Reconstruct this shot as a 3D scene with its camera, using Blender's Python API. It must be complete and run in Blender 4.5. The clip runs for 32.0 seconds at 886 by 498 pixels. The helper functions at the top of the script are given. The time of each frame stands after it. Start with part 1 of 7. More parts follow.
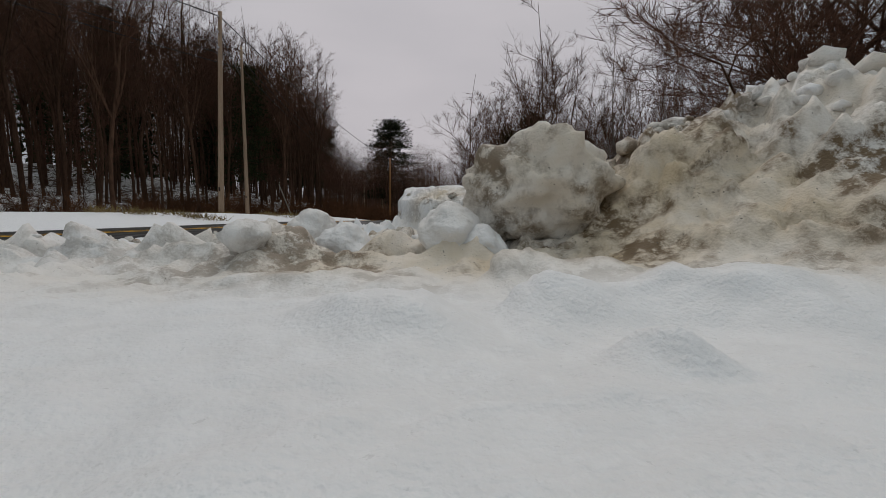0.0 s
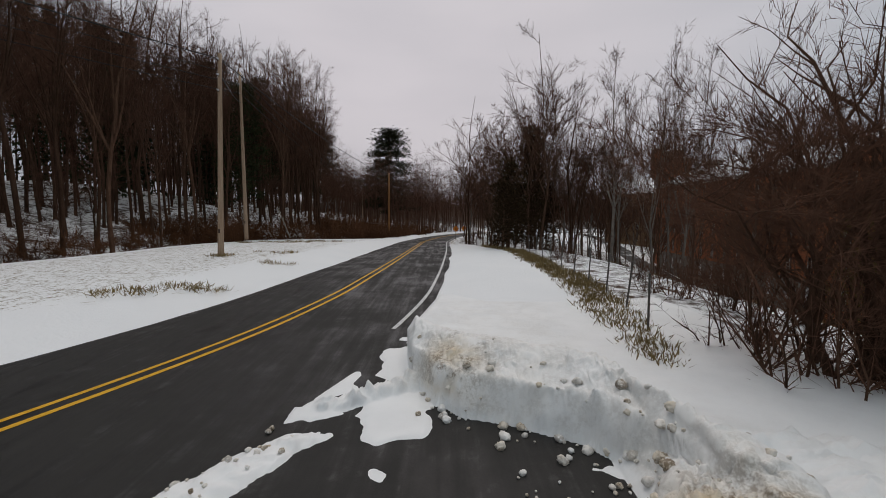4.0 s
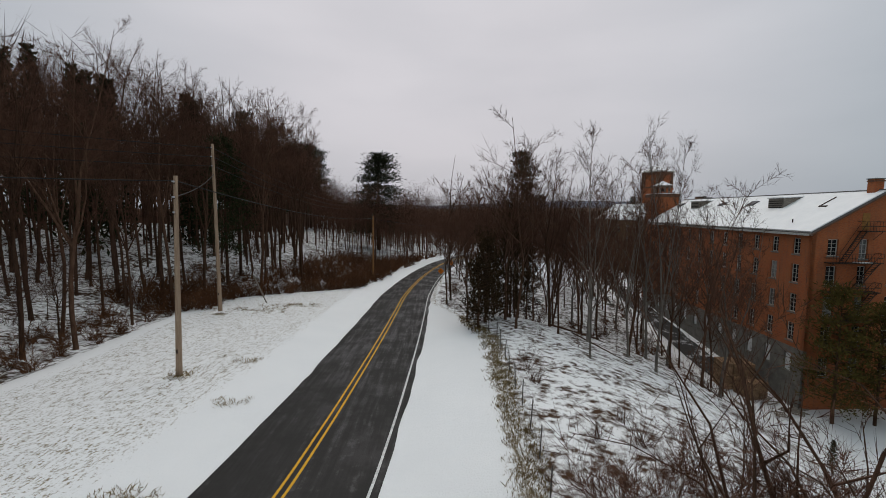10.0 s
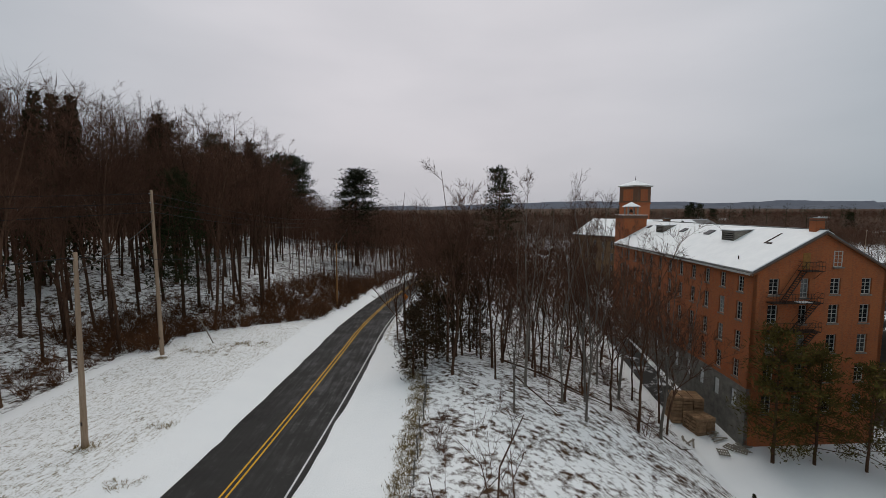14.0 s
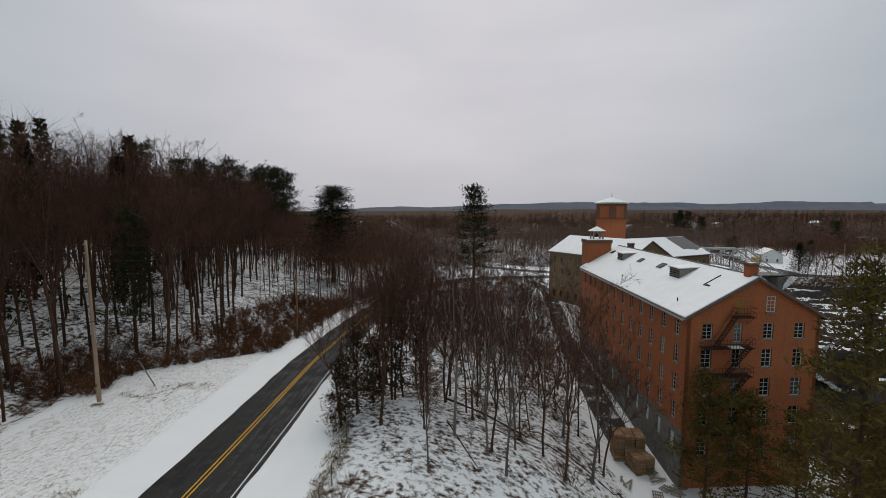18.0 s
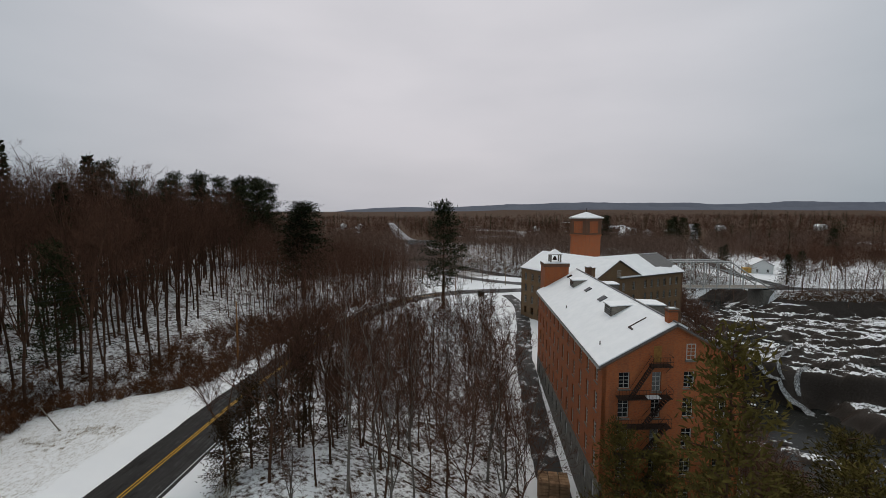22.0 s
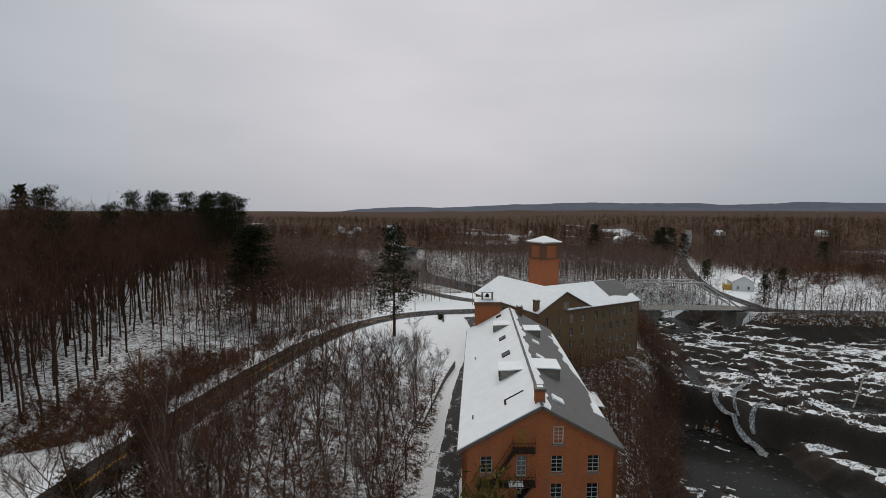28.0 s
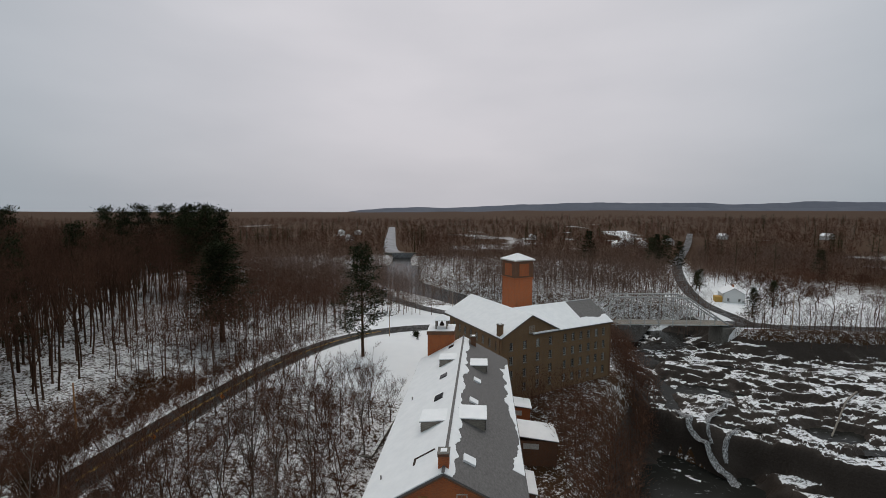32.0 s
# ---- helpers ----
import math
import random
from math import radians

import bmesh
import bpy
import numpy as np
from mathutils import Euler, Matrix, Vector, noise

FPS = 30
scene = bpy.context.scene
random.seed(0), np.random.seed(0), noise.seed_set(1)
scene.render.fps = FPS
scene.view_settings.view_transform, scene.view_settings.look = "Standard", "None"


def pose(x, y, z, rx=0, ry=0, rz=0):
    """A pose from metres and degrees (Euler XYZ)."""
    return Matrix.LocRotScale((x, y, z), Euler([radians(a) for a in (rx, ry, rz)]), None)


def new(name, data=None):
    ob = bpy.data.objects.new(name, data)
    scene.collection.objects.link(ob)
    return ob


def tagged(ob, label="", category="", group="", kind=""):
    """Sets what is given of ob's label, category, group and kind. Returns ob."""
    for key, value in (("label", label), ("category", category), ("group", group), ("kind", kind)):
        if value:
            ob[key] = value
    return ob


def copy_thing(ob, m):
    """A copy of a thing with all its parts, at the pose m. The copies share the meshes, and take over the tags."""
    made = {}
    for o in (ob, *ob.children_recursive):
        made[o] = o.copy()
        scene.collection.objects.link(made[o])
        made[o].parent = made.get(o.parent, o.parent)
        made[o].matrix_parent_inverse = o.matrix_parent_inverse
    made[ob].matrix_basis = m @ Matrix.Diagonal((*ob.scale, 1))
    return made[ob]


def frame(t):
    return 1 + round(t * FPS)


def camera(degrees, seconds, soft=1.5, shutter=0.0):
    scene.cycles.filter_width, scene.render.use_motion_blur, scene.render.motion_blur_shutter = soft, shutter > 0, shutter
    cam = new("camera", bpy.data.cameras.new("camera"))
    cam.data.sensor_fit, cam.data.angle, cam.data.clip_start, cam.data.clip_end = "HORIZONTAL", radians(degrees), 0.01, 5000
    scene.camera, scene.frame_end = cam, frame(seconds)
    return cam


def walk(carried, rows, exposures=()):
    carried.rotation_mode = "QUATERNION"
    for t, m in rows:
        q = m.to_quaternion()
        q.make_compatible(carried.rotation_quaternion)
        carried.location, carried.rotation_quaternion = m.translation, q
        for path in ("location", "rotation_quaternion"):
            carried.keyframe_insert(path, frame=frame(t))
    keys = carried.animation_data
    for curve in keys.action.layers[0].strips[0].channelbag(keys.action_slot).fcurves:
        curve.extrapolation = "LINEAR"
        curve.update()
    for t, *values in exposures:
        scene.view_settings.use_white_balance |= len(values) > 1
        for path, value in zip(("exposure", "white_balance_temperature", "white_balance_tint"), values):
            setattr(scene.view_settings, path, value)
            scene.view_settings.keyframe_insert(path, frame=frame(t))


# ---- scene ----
cam = camera(92.2, 32.0, 0.7)
# seconds, x, y, z, yaw, pitch, roll
ROWS = [
    (0.0, 0.00, 0.00, 0.42, 0.33, -5.00, -0.25),
    (0.5, -0.12, 0.13, 0.70, 0.26, -5.00, -0.27),
    (1.0, -0.22, 0.26, 1.17, 0.22, -4.98, -0.29),
    (1.5, -0.27, 0.36, 1.34, 0.20, -4.97, -0.30),
    (2.0, -0.32, 0.42, 1.42, 0.18, -4.96, -0.32),
    (2.5, -0.35, 0.44, 1.68, 0.14, -4.96, -0.32),
    (3.0, -0.36, 0.41, 2.09, 0.09, -4.98, -0.32),
    (3.5, -0.33, 0.38, 2.56, 0.04, -5.01, -0.30),
    (5.5, -0.01, 0.44, 5.04, -0.11, -5.10, -0.20),
    (6.0, 0.15, 0.52, 5.74, -0.14, -5.12, -0.18),
    (6.5, 0.38, 0.61, 6.42, -0.18, -5.14, -0.15),
    (7.0, 0.66, 0.72, 7.04, -0.23, -5.14, -0.14),
    (7.5, 1.04, 0.88, 7.62, -0.30, -5.14, -0.15),
    (8.0, 1.33, 1.04, 8.22, -0.35, -5.13, -0.17),
    (8.5, 1.48, 1.21, 8.82, -0.37, -5.12, -0.20),
    (9.0, 1.56, 1.35, 9.41, -0.37, -5.13, -0.25),
    (9.5, 1.62, 1.46, 10.00, -0.38, -5.13, -0.29),
    (10.0, 1.80, 1.55, 10.58, -0.40, -5.14, -0.31),
    (10.5, 2.20, 1.68, 11.15, -0.44, -5.12, -0.30),
    (11.0, 2.77, 1.83, 11.72, -0.48, -5.09, -0.26),
    (11.5, 3.50, 1.94, 12.26, -0.51, -5.08, -0.22),
    (12.0, 4.39, 1.97, 12.73, -0.57, -5.07, -0.22),
    (12.5, 5.33, 1.99, 13.22, -0.63, -5.07, -0.22),
    (13.0, 6.15, 1.92, 13.76, -0.67, -5.07, -0.20),
    (13.5, 6.88, 1.76, 14.37, -0.70, -5.07, -0.15),
    (14.0, 7.64, 1.72, 15.02, -0.73, -5.07, -0.11),
    (14.5, 8.37, 1.69, 15.67, -0.74, -5.07, -0.08),
    (16.5, 11.52, 1.69, 18.23, -0.82, -5.01, -0.13),
    (17.0, 12.44, 1.66, 18.83, -0.87, -5.02, -0.15),
    (17.5, 13.41, 1.59, 19.45, -0.88, -5.04, -0.16),
    (18.0, 14.44, 1.54, 20.08, -0.86, -5.05, -0.17),
    (18.5, 15.57, 1.59, 20.75, -0.82, -5.06, -0.19),
    (19.0, 16.80, 1.78, 21.37, -0.74, -5.08, -0.20),
    (19.5, 18.12, 2.05, 21.89, -0.63, -5.11, -0.20),
    (20.0, 19.52, 2.33, 22.43, -0.50, -5.11, -0.19),
    (20.5, 20.94, 2.60, 22.99, -0.35, -5.10, -0.17),
    (21.0, 22.40, 2.86, 23.57, -0.20, -5.07, -0.15),
    (21.5, 23.84, 3.16, 24.15, -0.07, -5.06, -0.14),
    (22.0, 25.27, 3.47, 24.74, 0.03, -5.05, -0.12),
    (22.5, 26.67, 3.79, 25.27, 0.09, -5.04, -0.09),
    (23.0, 28.06, 4.10, 25.80, 0.10, -5.02, -0.07),
    (23.5, 29.36, 4.41, 26.35, 0.11, -5.04, -0.06),
    (24.0, 30.65, 4.74, 26.95, 0.12, -5.05, -0.07),
    (24.5, 31.94, 5.07, 27.59, 0.14, -5.07, -0.09),
    (25.0, 33.21, 5.41, 28.25, 0.20, -5.08, -0.13),
    (25.5, 34.51, 5.72, 28.92, 0.28, -5.09, -0.17),
    (27.5, 39.57, 6.91, 31.39, 0.77, -5.12, -0.26),
    (28.0, 40.82, 7.21, 31.96, 0.89, -5.15, -0.26),
    (28.5, 42.12, 7.52, 32.51, 0.98, -5.16, -0.27),
    (29.0, 43.43, 7.87, 33.08, 1.05, -5.17, -0.28),
    (29.5, 44.69, 8.26, 33.68, 1.15, -5.18, -0.28),
    (30.0, 45.94, 8.68, 34.30, 1.26, -5.19, -0.27),
    (30.5, 47.21, 9.12, 34.95, 1.37, -5.16, -0.24),
    (31.0, 48.51, 9.57, 35.61, 1.46, -5.14, -0.21),
    (31.5, 49.80, 10.02, 36.28, 1.56, -5.15, -0.19),
    (32.0, 51.02, 10.49, 36.93, 1.73, -5.18, -0.15),
]
EXPOSURE = [(0.0, -0.3, 6700, 13), (1.0, -0.2, 6800, 16), (3.5, -0.12, 6750, 15), (6.0, 0.04, 6600, 11), (32.0, 0.02, 6580, 11)]
walk(cam, [(t, pose(x, y, z, 90 + pitch, roll, yaw)) for t, x, y, z, yaw, pitch, roll in ROWS], EXPOSURE)

# ---- sky and light: an overcast winter day ----
SKY = 1.0
SUN_EL, SUN_AZ = radians(62), radians(8)
world = bpy.data.worlds.new("overcast_sky")
scene.world = world
world.use_nodes = True
wn, wl = world.node_tree.nodes, world.node_tree.links
wn.clear()
w_out, w_bg = wn.new("ShaderNodeOutputWorld"), wn.new("ShaderNodeBackground")
w_sky = wn.new("ShaderNodeTexSky")
w_sky.sky_type, w_sky.sun_disc = "NISHITA", False
w_sky.sun_elevation, w_sky.sun_rotation = SUN_EL, SUN_AZ
w_sky.air_density, w_sky.dust_density = 1.0, 6.0
w_co = wn.new("ShaderNodeTexCoord")
w_map = wn.new("ShaderNodeMapping")
w_map.inputs["Scale"].default_value = (1.0, 1.0, 3.2)
w_noise = wn.new("ShaderNodeTexNoise")
w_noise.inputs["Scale"].default_value, w_noise.inputs["Detail"].default_value = 1.6, 5.0
w_noise.inputs["Roughness"].default_value = 0.45
w_ramp = wn.new("ShaderNodeValToRGB")
w_ramp.color_ramp.elements[0].position, w_ramp.color_ramp.elements[0].color = 0.3, (0.56, 0.565, 0.59, 1)
w_ramp.color_ramp.elements[1].position, w_ramp.color_ramp.elements[1].color = 0.7, (0.70, 0.69, 0.71, 1)
w_sep = wn.new("ShaderNodeSeparateXYZ")
w_el = wn.new("ShaderNodeValToRGB")
els = w_el.color_ramp.elements
els[0].position, els[0].color = 0.0, (0.50, 0.50, 0.53, 1)
els[1].position, els[1].color = 1.0, (1.07, 1.0, 0.92, 1)
for p, c in ((0.5, (0.74, 0.742, 0.76, 1)), (0.72, (0.855, 0.86, 0.868, 1))):
    e = els.new(p)
    e.color = c
w_half = wn.new("ShaderNodeMath")
w_half.operation = "MULTIPLY_ADD"
w_half.inputs[1].default_value, w_half.inputs[2].default_value = 0.5, 0.5
w_side = wn.new("ShaderNodeVectorMath")
w_side.operation = "DOT_PRODUCT"
w_side.inputs[1].default_value = (-0.03, 0.93, 0.36)
w_sr = wn.new("ShaderNodeValToRGB")
w_sr.color_ramp.elements[0].position, w_sr.color_ramp.elements[0].color = 0.55, (0.63, 0.75, 0.795, 1)
w_sr.color_ramp.elements[1].position, w_sr.color_ramp.elements[1].color = 0.97, (1.065, 1.06, 1.075, 1)
w_mul, w_mul2, w_mix = (wn.new("ShaderNodeMix") for _ in range(3))
for m in (w_mul, w_mul2, w_mix):
    m.data_type = "RGBA"
w_mul.blend_type = w_mul2.blend_type = "MULTIPLY"
w_mul.inputs["Factor"].default_value = w_mul2.inputs["Factor"].default_value = 1.0
w_mix.inputs["Factor"].default_value = 0.006
wl.new(w_co.outputs["Generated"], w_map.inputs[0])
wl.new(w_map.outputs[0], w_noise.inputs["Vector"])
wl.new(w_noise.outputs[0], w_ramp.inputs[0])
wl.new(w_co.outputs["Generated"], w_sep.inputs[0])
wl.new(w_sep.outputs["Z"], w_half.inputs[0])
wl.new(w_half.outputs[0], w_el.inputs[0])
wl.new(w_co.outputs["Generated"], w_side.inputs[0])
wl.new(w_side.outputs["Value"], w_sr.inputs[0])
wl.new(w_ramp.outputs[0], w_mul.inputs["A"])
wl.new(w_el.outputs[0], w_mul.inputs["B"])
wl.new(w_mul.outputs["Result"], w_mul2.inputs["A"])
wl.new(w_sr.outputs[0], w_mul2.inputs["B"])
wl.new(w_mul2.outputs["Result"], w_mix.inputs["A"])
wl.new(w_sky.outputs[0], w_mix.inputs["B"])
wl.new(w_mix.outputs["Result"], w_bg.inputs["Color"])
# an overcast sky is brightest overhead
w_zen = wn.new("ShaderNodeMapRange")
for nm, val in (("From Min", 0.40), ("From Max", 0.95), ("To Min", SKY), ("To Max", SKY * 1.45)):
    w_zen.inputs[nm].default_value = val
wl.new(w_sep.outputs["Z"], w_zen.inputs["Value"])
wl.new(w_zen.outputs[0], w_bg.inputs["Strength"])
wl.new(w_bg.outputs[0], w_out.inputs[0])

sun_data = bpy.data.lights.new("sun", "SUN")
sun_data.energy, sun_data.angle, sun_data.color = 0.62, radians(40), (1.0, 0.94, 0.88)
sun = new("sun", sun_data)
sun.rotation_euler = (radians(90) - SUN_EL, 0, radians(180) - SUN_AZ)


# ---- materials ----
class Nodes:
    """A small builder for node materials."""

    def __init__(self, name):
        self.mat = bpy.data.materials.new(name)
        self.mat.use_nodes = True
        self.n, self.l = self.mat.node_tree.nodes, self.mat.node_tree.links
        self.b = self.n["Principled BSDF"]

    def put(self, socket, value):
        if isinstance(value, bpy.types.NodeSocket):
            self.l.new(value, socket)
        elif isinstance(value, tuple) and len(value) == 3 and socket.type == "RGBA":
            socket.default_value = (*value, 1)
        else:
            socket.default_value = value

    def coord(self, kind="Object", scale=(1, 1, 1)):
        c, m = self.n.new("ShaderNodeTexCoord"), self.n.new("ShaderNodeMapping")
        m.inputs["Scale"].default_value = scale
        self.l.new(c.outputs[kind], m.inputs[0])
        return m.outputs[0]

    def world_pos(self, scale=(1, 1, 1)):
        c, m = self.n.new("ShaderNodeNewGeometry"), self.n.new("ShaderNodeMapping")
        m.inputs["Scale"].default_value = scale
        self.l.new(c.outputs["Position"], m.inputs[0])
        return m.outputs[0]

    def noise(self, scale, detail=4.0, rough=0.55, vec=None):
        t = self.n.new("ShaderNodeTexNoise")
        t.inputs["Scale"].default_value, t.inputs["Detail"].default_value, t.inputs["Roughness"].default_value = scale, detail, rough
        if vec is not None:
            self.l.new(vec, t.inputs["Vector"])
        return t.outputs[0]

    def ramp(self, fac, *stops):
        r = self.n.new("ShaderNodeValToRGB")
        els = r.color_ramp.elements
        for i, (p, c) in enumerate(stops):
            e = els[i] if i < 2 else els.new(p)
            e.position = p
            e.color = (c, c, c, 1) if isinstance(c, (int, float)) else (*c, 1)
        self.put(r.inputs[0], fac)
        return r.outputs[0]

    def mix(self, fac, a, b, blend="MIX"):
        m = self.n.new("ShaderNodeMix")
        m.data_type, m.blend_type = "RGBA", blend
        for s, v in (("Factor", fac), ("A", a), ("B", b)):
            socket = next(q for q in m.inputs if q.name == s and q.type == ("VALUE" if s == "Factor" else "RGBA"))
            self.put(socket, v)
        return next(q for q in m.outputs if q.type == "RGBA")

    def math(self, op, a, b=0.0, c=0.0):
        m = self.n.new("ShaderNodeMath")
        m.operation = op
        for s, v in zip(m.inputs, (a, b, c)):
            self.put(s, v)
        return m.outputs[0]

    def random(self):
        return self.n.new("ShaderNodeObjectInfo").outputs["Random"]

    def island(self):
        return self.n.new("ShaderNodeNewGeometry").outputs["Random Per Island"]

    def normal_z(self):
        s = self.n.new("ShaderNodeSeparateXYZ")
        self.l.new(self.n.new("ShaderNodeNewGeometry").outputs["Normal"], s.inputs[0])
        return s.outputs["Z"]

    def attr(self, name):
        a = self.n.new("ShaderNodeAttribute")
        a.attribute_name = name
        return a.outputs["Fac"]

    def bump(self, height, strength=0.4, distance=0.02):
        b = self.n.new("ShaderNodeBump")
        b.inputs["Strength"].default_value, b.inputs["Distance"].default_value = strength, distance
        self.put(b.inputs["Height"], height)
        self.l.new(b.outputs[0], self.b.inputs["Normal"])

    def done(self, color, rough=0.7, metal=0.0, spec=0.5):
        self.put(self.b.inputs["Base Color"], color)
        self.put(self.b.inputs["Roughness"], rough)
        self.put(self.b.inputs["Metallic"], metal)
        self.put(self.b.inputs["Specular IOR Level"], spec)
        return self.mat


def simple(name, c1, c2, scale=3.0, rough=0.75, bump=0.3, metal=0.0, vary=0.0, stretch=(1, 1, 1), dist=0.02, spec=0.2):
    """Two tones by coarse and fine noise, with relief."""
    m = Nodes(name)
    v = m.coord("Object", stretch)
    n1, n2 = m.noise(scale, 4, 0.6, v), m.noise(scale * 9, 3, 0.6, v)
    col = m.mix(m.ramp(m.mix(0.35, n1, n2), (0.36, 0.0), (0.64, 1.0)), c1, c2)
    if vary:
        col = m.mix(1.0, col, m.ramp(m.random(), (0.0, 1 - vary), (1.0, 1 + vary)), "MULTIPLY")
    m.bump(n2, bump, dist)
    return m.done(col, rough, metal, spec)


def snow_material(name, dirt=0.0):
    m = Nodes(name)
    v = m.world_pos()
    big, fine, grain = m.noise(0.7, 5, 0.6, v), m.noise(9, 5, 0.65, v), m.noise(130, 2, 0.5, v)
    col = m.mix(m.ramp(big, (0.35, 0.0), (0.7, 1.0)), (0.77, 0.78, 0.79), (0.84, 0.845, 0.85))
    if dirt:
        # sand and road grit thrown into the ploughed snow
        d1 = m.noise(2.1, 6, 0.7, v)
        d2 = m.noise(17, 6, 0.78, v)
        share = m.attr("dirt")
        f = m.ramp(m.math("MULTIPLY", m.ramp(d1, (0.44, 0.0), (0.60, 1.0)), m.ramp(d2, (0.40, 0.0), (0.58, 1.0))), (0.0, 0.0), (0.6, dirt))
        tint = m.ramp(m.noise(1.3, 5, 0.65, v), (0.34, 0.2), (0.62, 0.9))
        col = m.mix(m.math("MULTIPLY", tint, share), col, (0.56, 0.435, 0.265))
        col = m.mix(m.math("MULTIPLY", f, share), col, (0.15, 0.100, 0.052))
        speck = m.ramp(m.noise(70, 3, 0.7, v), (0.66, 0.0), (0.71, 0.85))
        col = m.mix(m.math("MULTIPLY", speck, m.math("MULTIPLY_ADD", share, 0.9, 0.1)), col, (0.07, 0.06, 0.045))
    m.bump(m.mix(0.55, m.mix(0.5, fine, m.noise(38, 4, 0.65, v)), grain), 0.5, 0.014)
    m.b.inputs["Subsurface Weight"].default_value = 0.0
    return m.done(col, 0.6, 0.0, 0.35)


SNOW = snow_material("snow")
SNOW_DIRTY = snow_material("ploughed_snow", 1.0)
ROOF_SNOW = snow_material("roof_snow")


def ground_material():
    """Snow with mown grass tips and leaf litter showing; the litter share comes from the mesh."""
    m = Nodes("snowy_ground")
    v = m.world_pos()
    big, mid, fine = m.noise(0.23, 5, 0.6, v), m.noise(1.6, 5, 0.65, v), m.noise(11, 4, 0.7, v)
    rows = m.noise(3.4, 5, 0.75, m.world_pos((1.5, 0.6, 1.0)))
    snow = m.mix(big, (0.75, 0.765, 0.785), (0.84, 0.845, 0.852))
    litter = m.mix(m.noise(3.1, 4, 0.7, v), (0.028, 0.014, 0.007), (0.090, 0.048, 0.024))
    grass = m.mix(fine, (0.10, 0.075, 0.035), (0.24, 0.18, 0.085))
    lit = m.attr("litter")
    gr = m.attr("grass")
    pat = m.mix(0.18, m.mix(0.62, m.noise(0.40, 4, 0.6, v), m.noise(1.9, 4, 0.6, v)), fine)
    f1 = m.math("MULTIPLY_ADD", lit, 0.62, m.math("SUBTRACT", pat, 0.84))
    f1 = m.ramp(f1, (0.0, 0.0), (0.10, 1.0))
    f2 = m.math("MULTIPLY_ADD", gr, 0.55, m.math("SUBTRACT", m.mix(0.5, rows, fine), 0.86))
    f2 = m.ramp(f2, (0.0, 0.0), (0.07, 0.9))
    col = m.mix(f2, m.mix(f1, snow, litter), grass)
    m.bump(m.mix(0.5, mid, fine), 0.6, 0.12)
    return m.done(col, 0.8, 0.0, 0.06)


GROUND = ground_material()


def slush_material():
    """Old blacktop under patches of trodden snow."""
    m = Nodes("slushy_lane")
    v = m.world_pos()
    n1, n2 = m.noise(0.45, 5, 0.65, v), m.noise(5, 4, 0.7, v)
    cover = m.ramp(m.mix(0.3, n1, n2), (0.54, 0.0), (0.62, 0.85))
    m.bump(n2, 0.4, 0.04)
    return m.done(m.mix(cover, m.mix(n2, (0.016, 0.015, 0.014), (0.04, 0.038, 0.036)), (0.72, 0.73, 0.75)), 0.65, 0.0, 0.25)


SLUSHY = slush_material()


def asphalt_material():
    m = Nodes("wet_asphalt")
    v = m.world_pos()
    big, mid, grain = m.noise(0.35, 5, 0.6, v), m.noise(1.7, 5, 0.7, v), m.noise(60, 3, 0.7, v)
    streak = m.noise(1.3, 5, 0.65, m.world_pos((2.2, 0.16, 1.0)))
    wet = m.ramp(m.mix(0.5, big, streak), (0.42, 0.0), (0.58, 1.0))
    col = m.mix(wet, m.mix(grain, (0.026, 0.025, 0.024), (0.046, 0.044, 0.042)), m.mix(grain, (0.007, 0.0065, 0.006), (0.014, 0.013, 0.012)))
    salt = m.ramp(m.math("MULTIPLY", streak, m.ramp(mid, (0.35, 0.4), (0.7, 1.0))), (0.40, 0.0), (0.58, 0.16))
    col = m.mix(salt, col, (0.24, 0.235, 0.235))
    m.bump(grain, 0.35, 0.006)
    return m.done(col, m.ramp(m.mix(0.5, wet, mid), (0.25, 0.75), (0.75, 0.32)), 0.0, m.ramp(wet, (0.0, 0.08), (1.0, 0.24)))


ASPHALT = asphalt_material()
YELLOW = simple("yellow_road_paint", (0.52, 0.27, 0.012), (0.70, 0.38, 0.03), 5, 0.6, 0.3)
WHITE_PAINT = simple("worn_white_road_paint", (0.42, 0.42, 0.42), (0.72, 0.72, 0.72), 6, 0.6, 0.3)


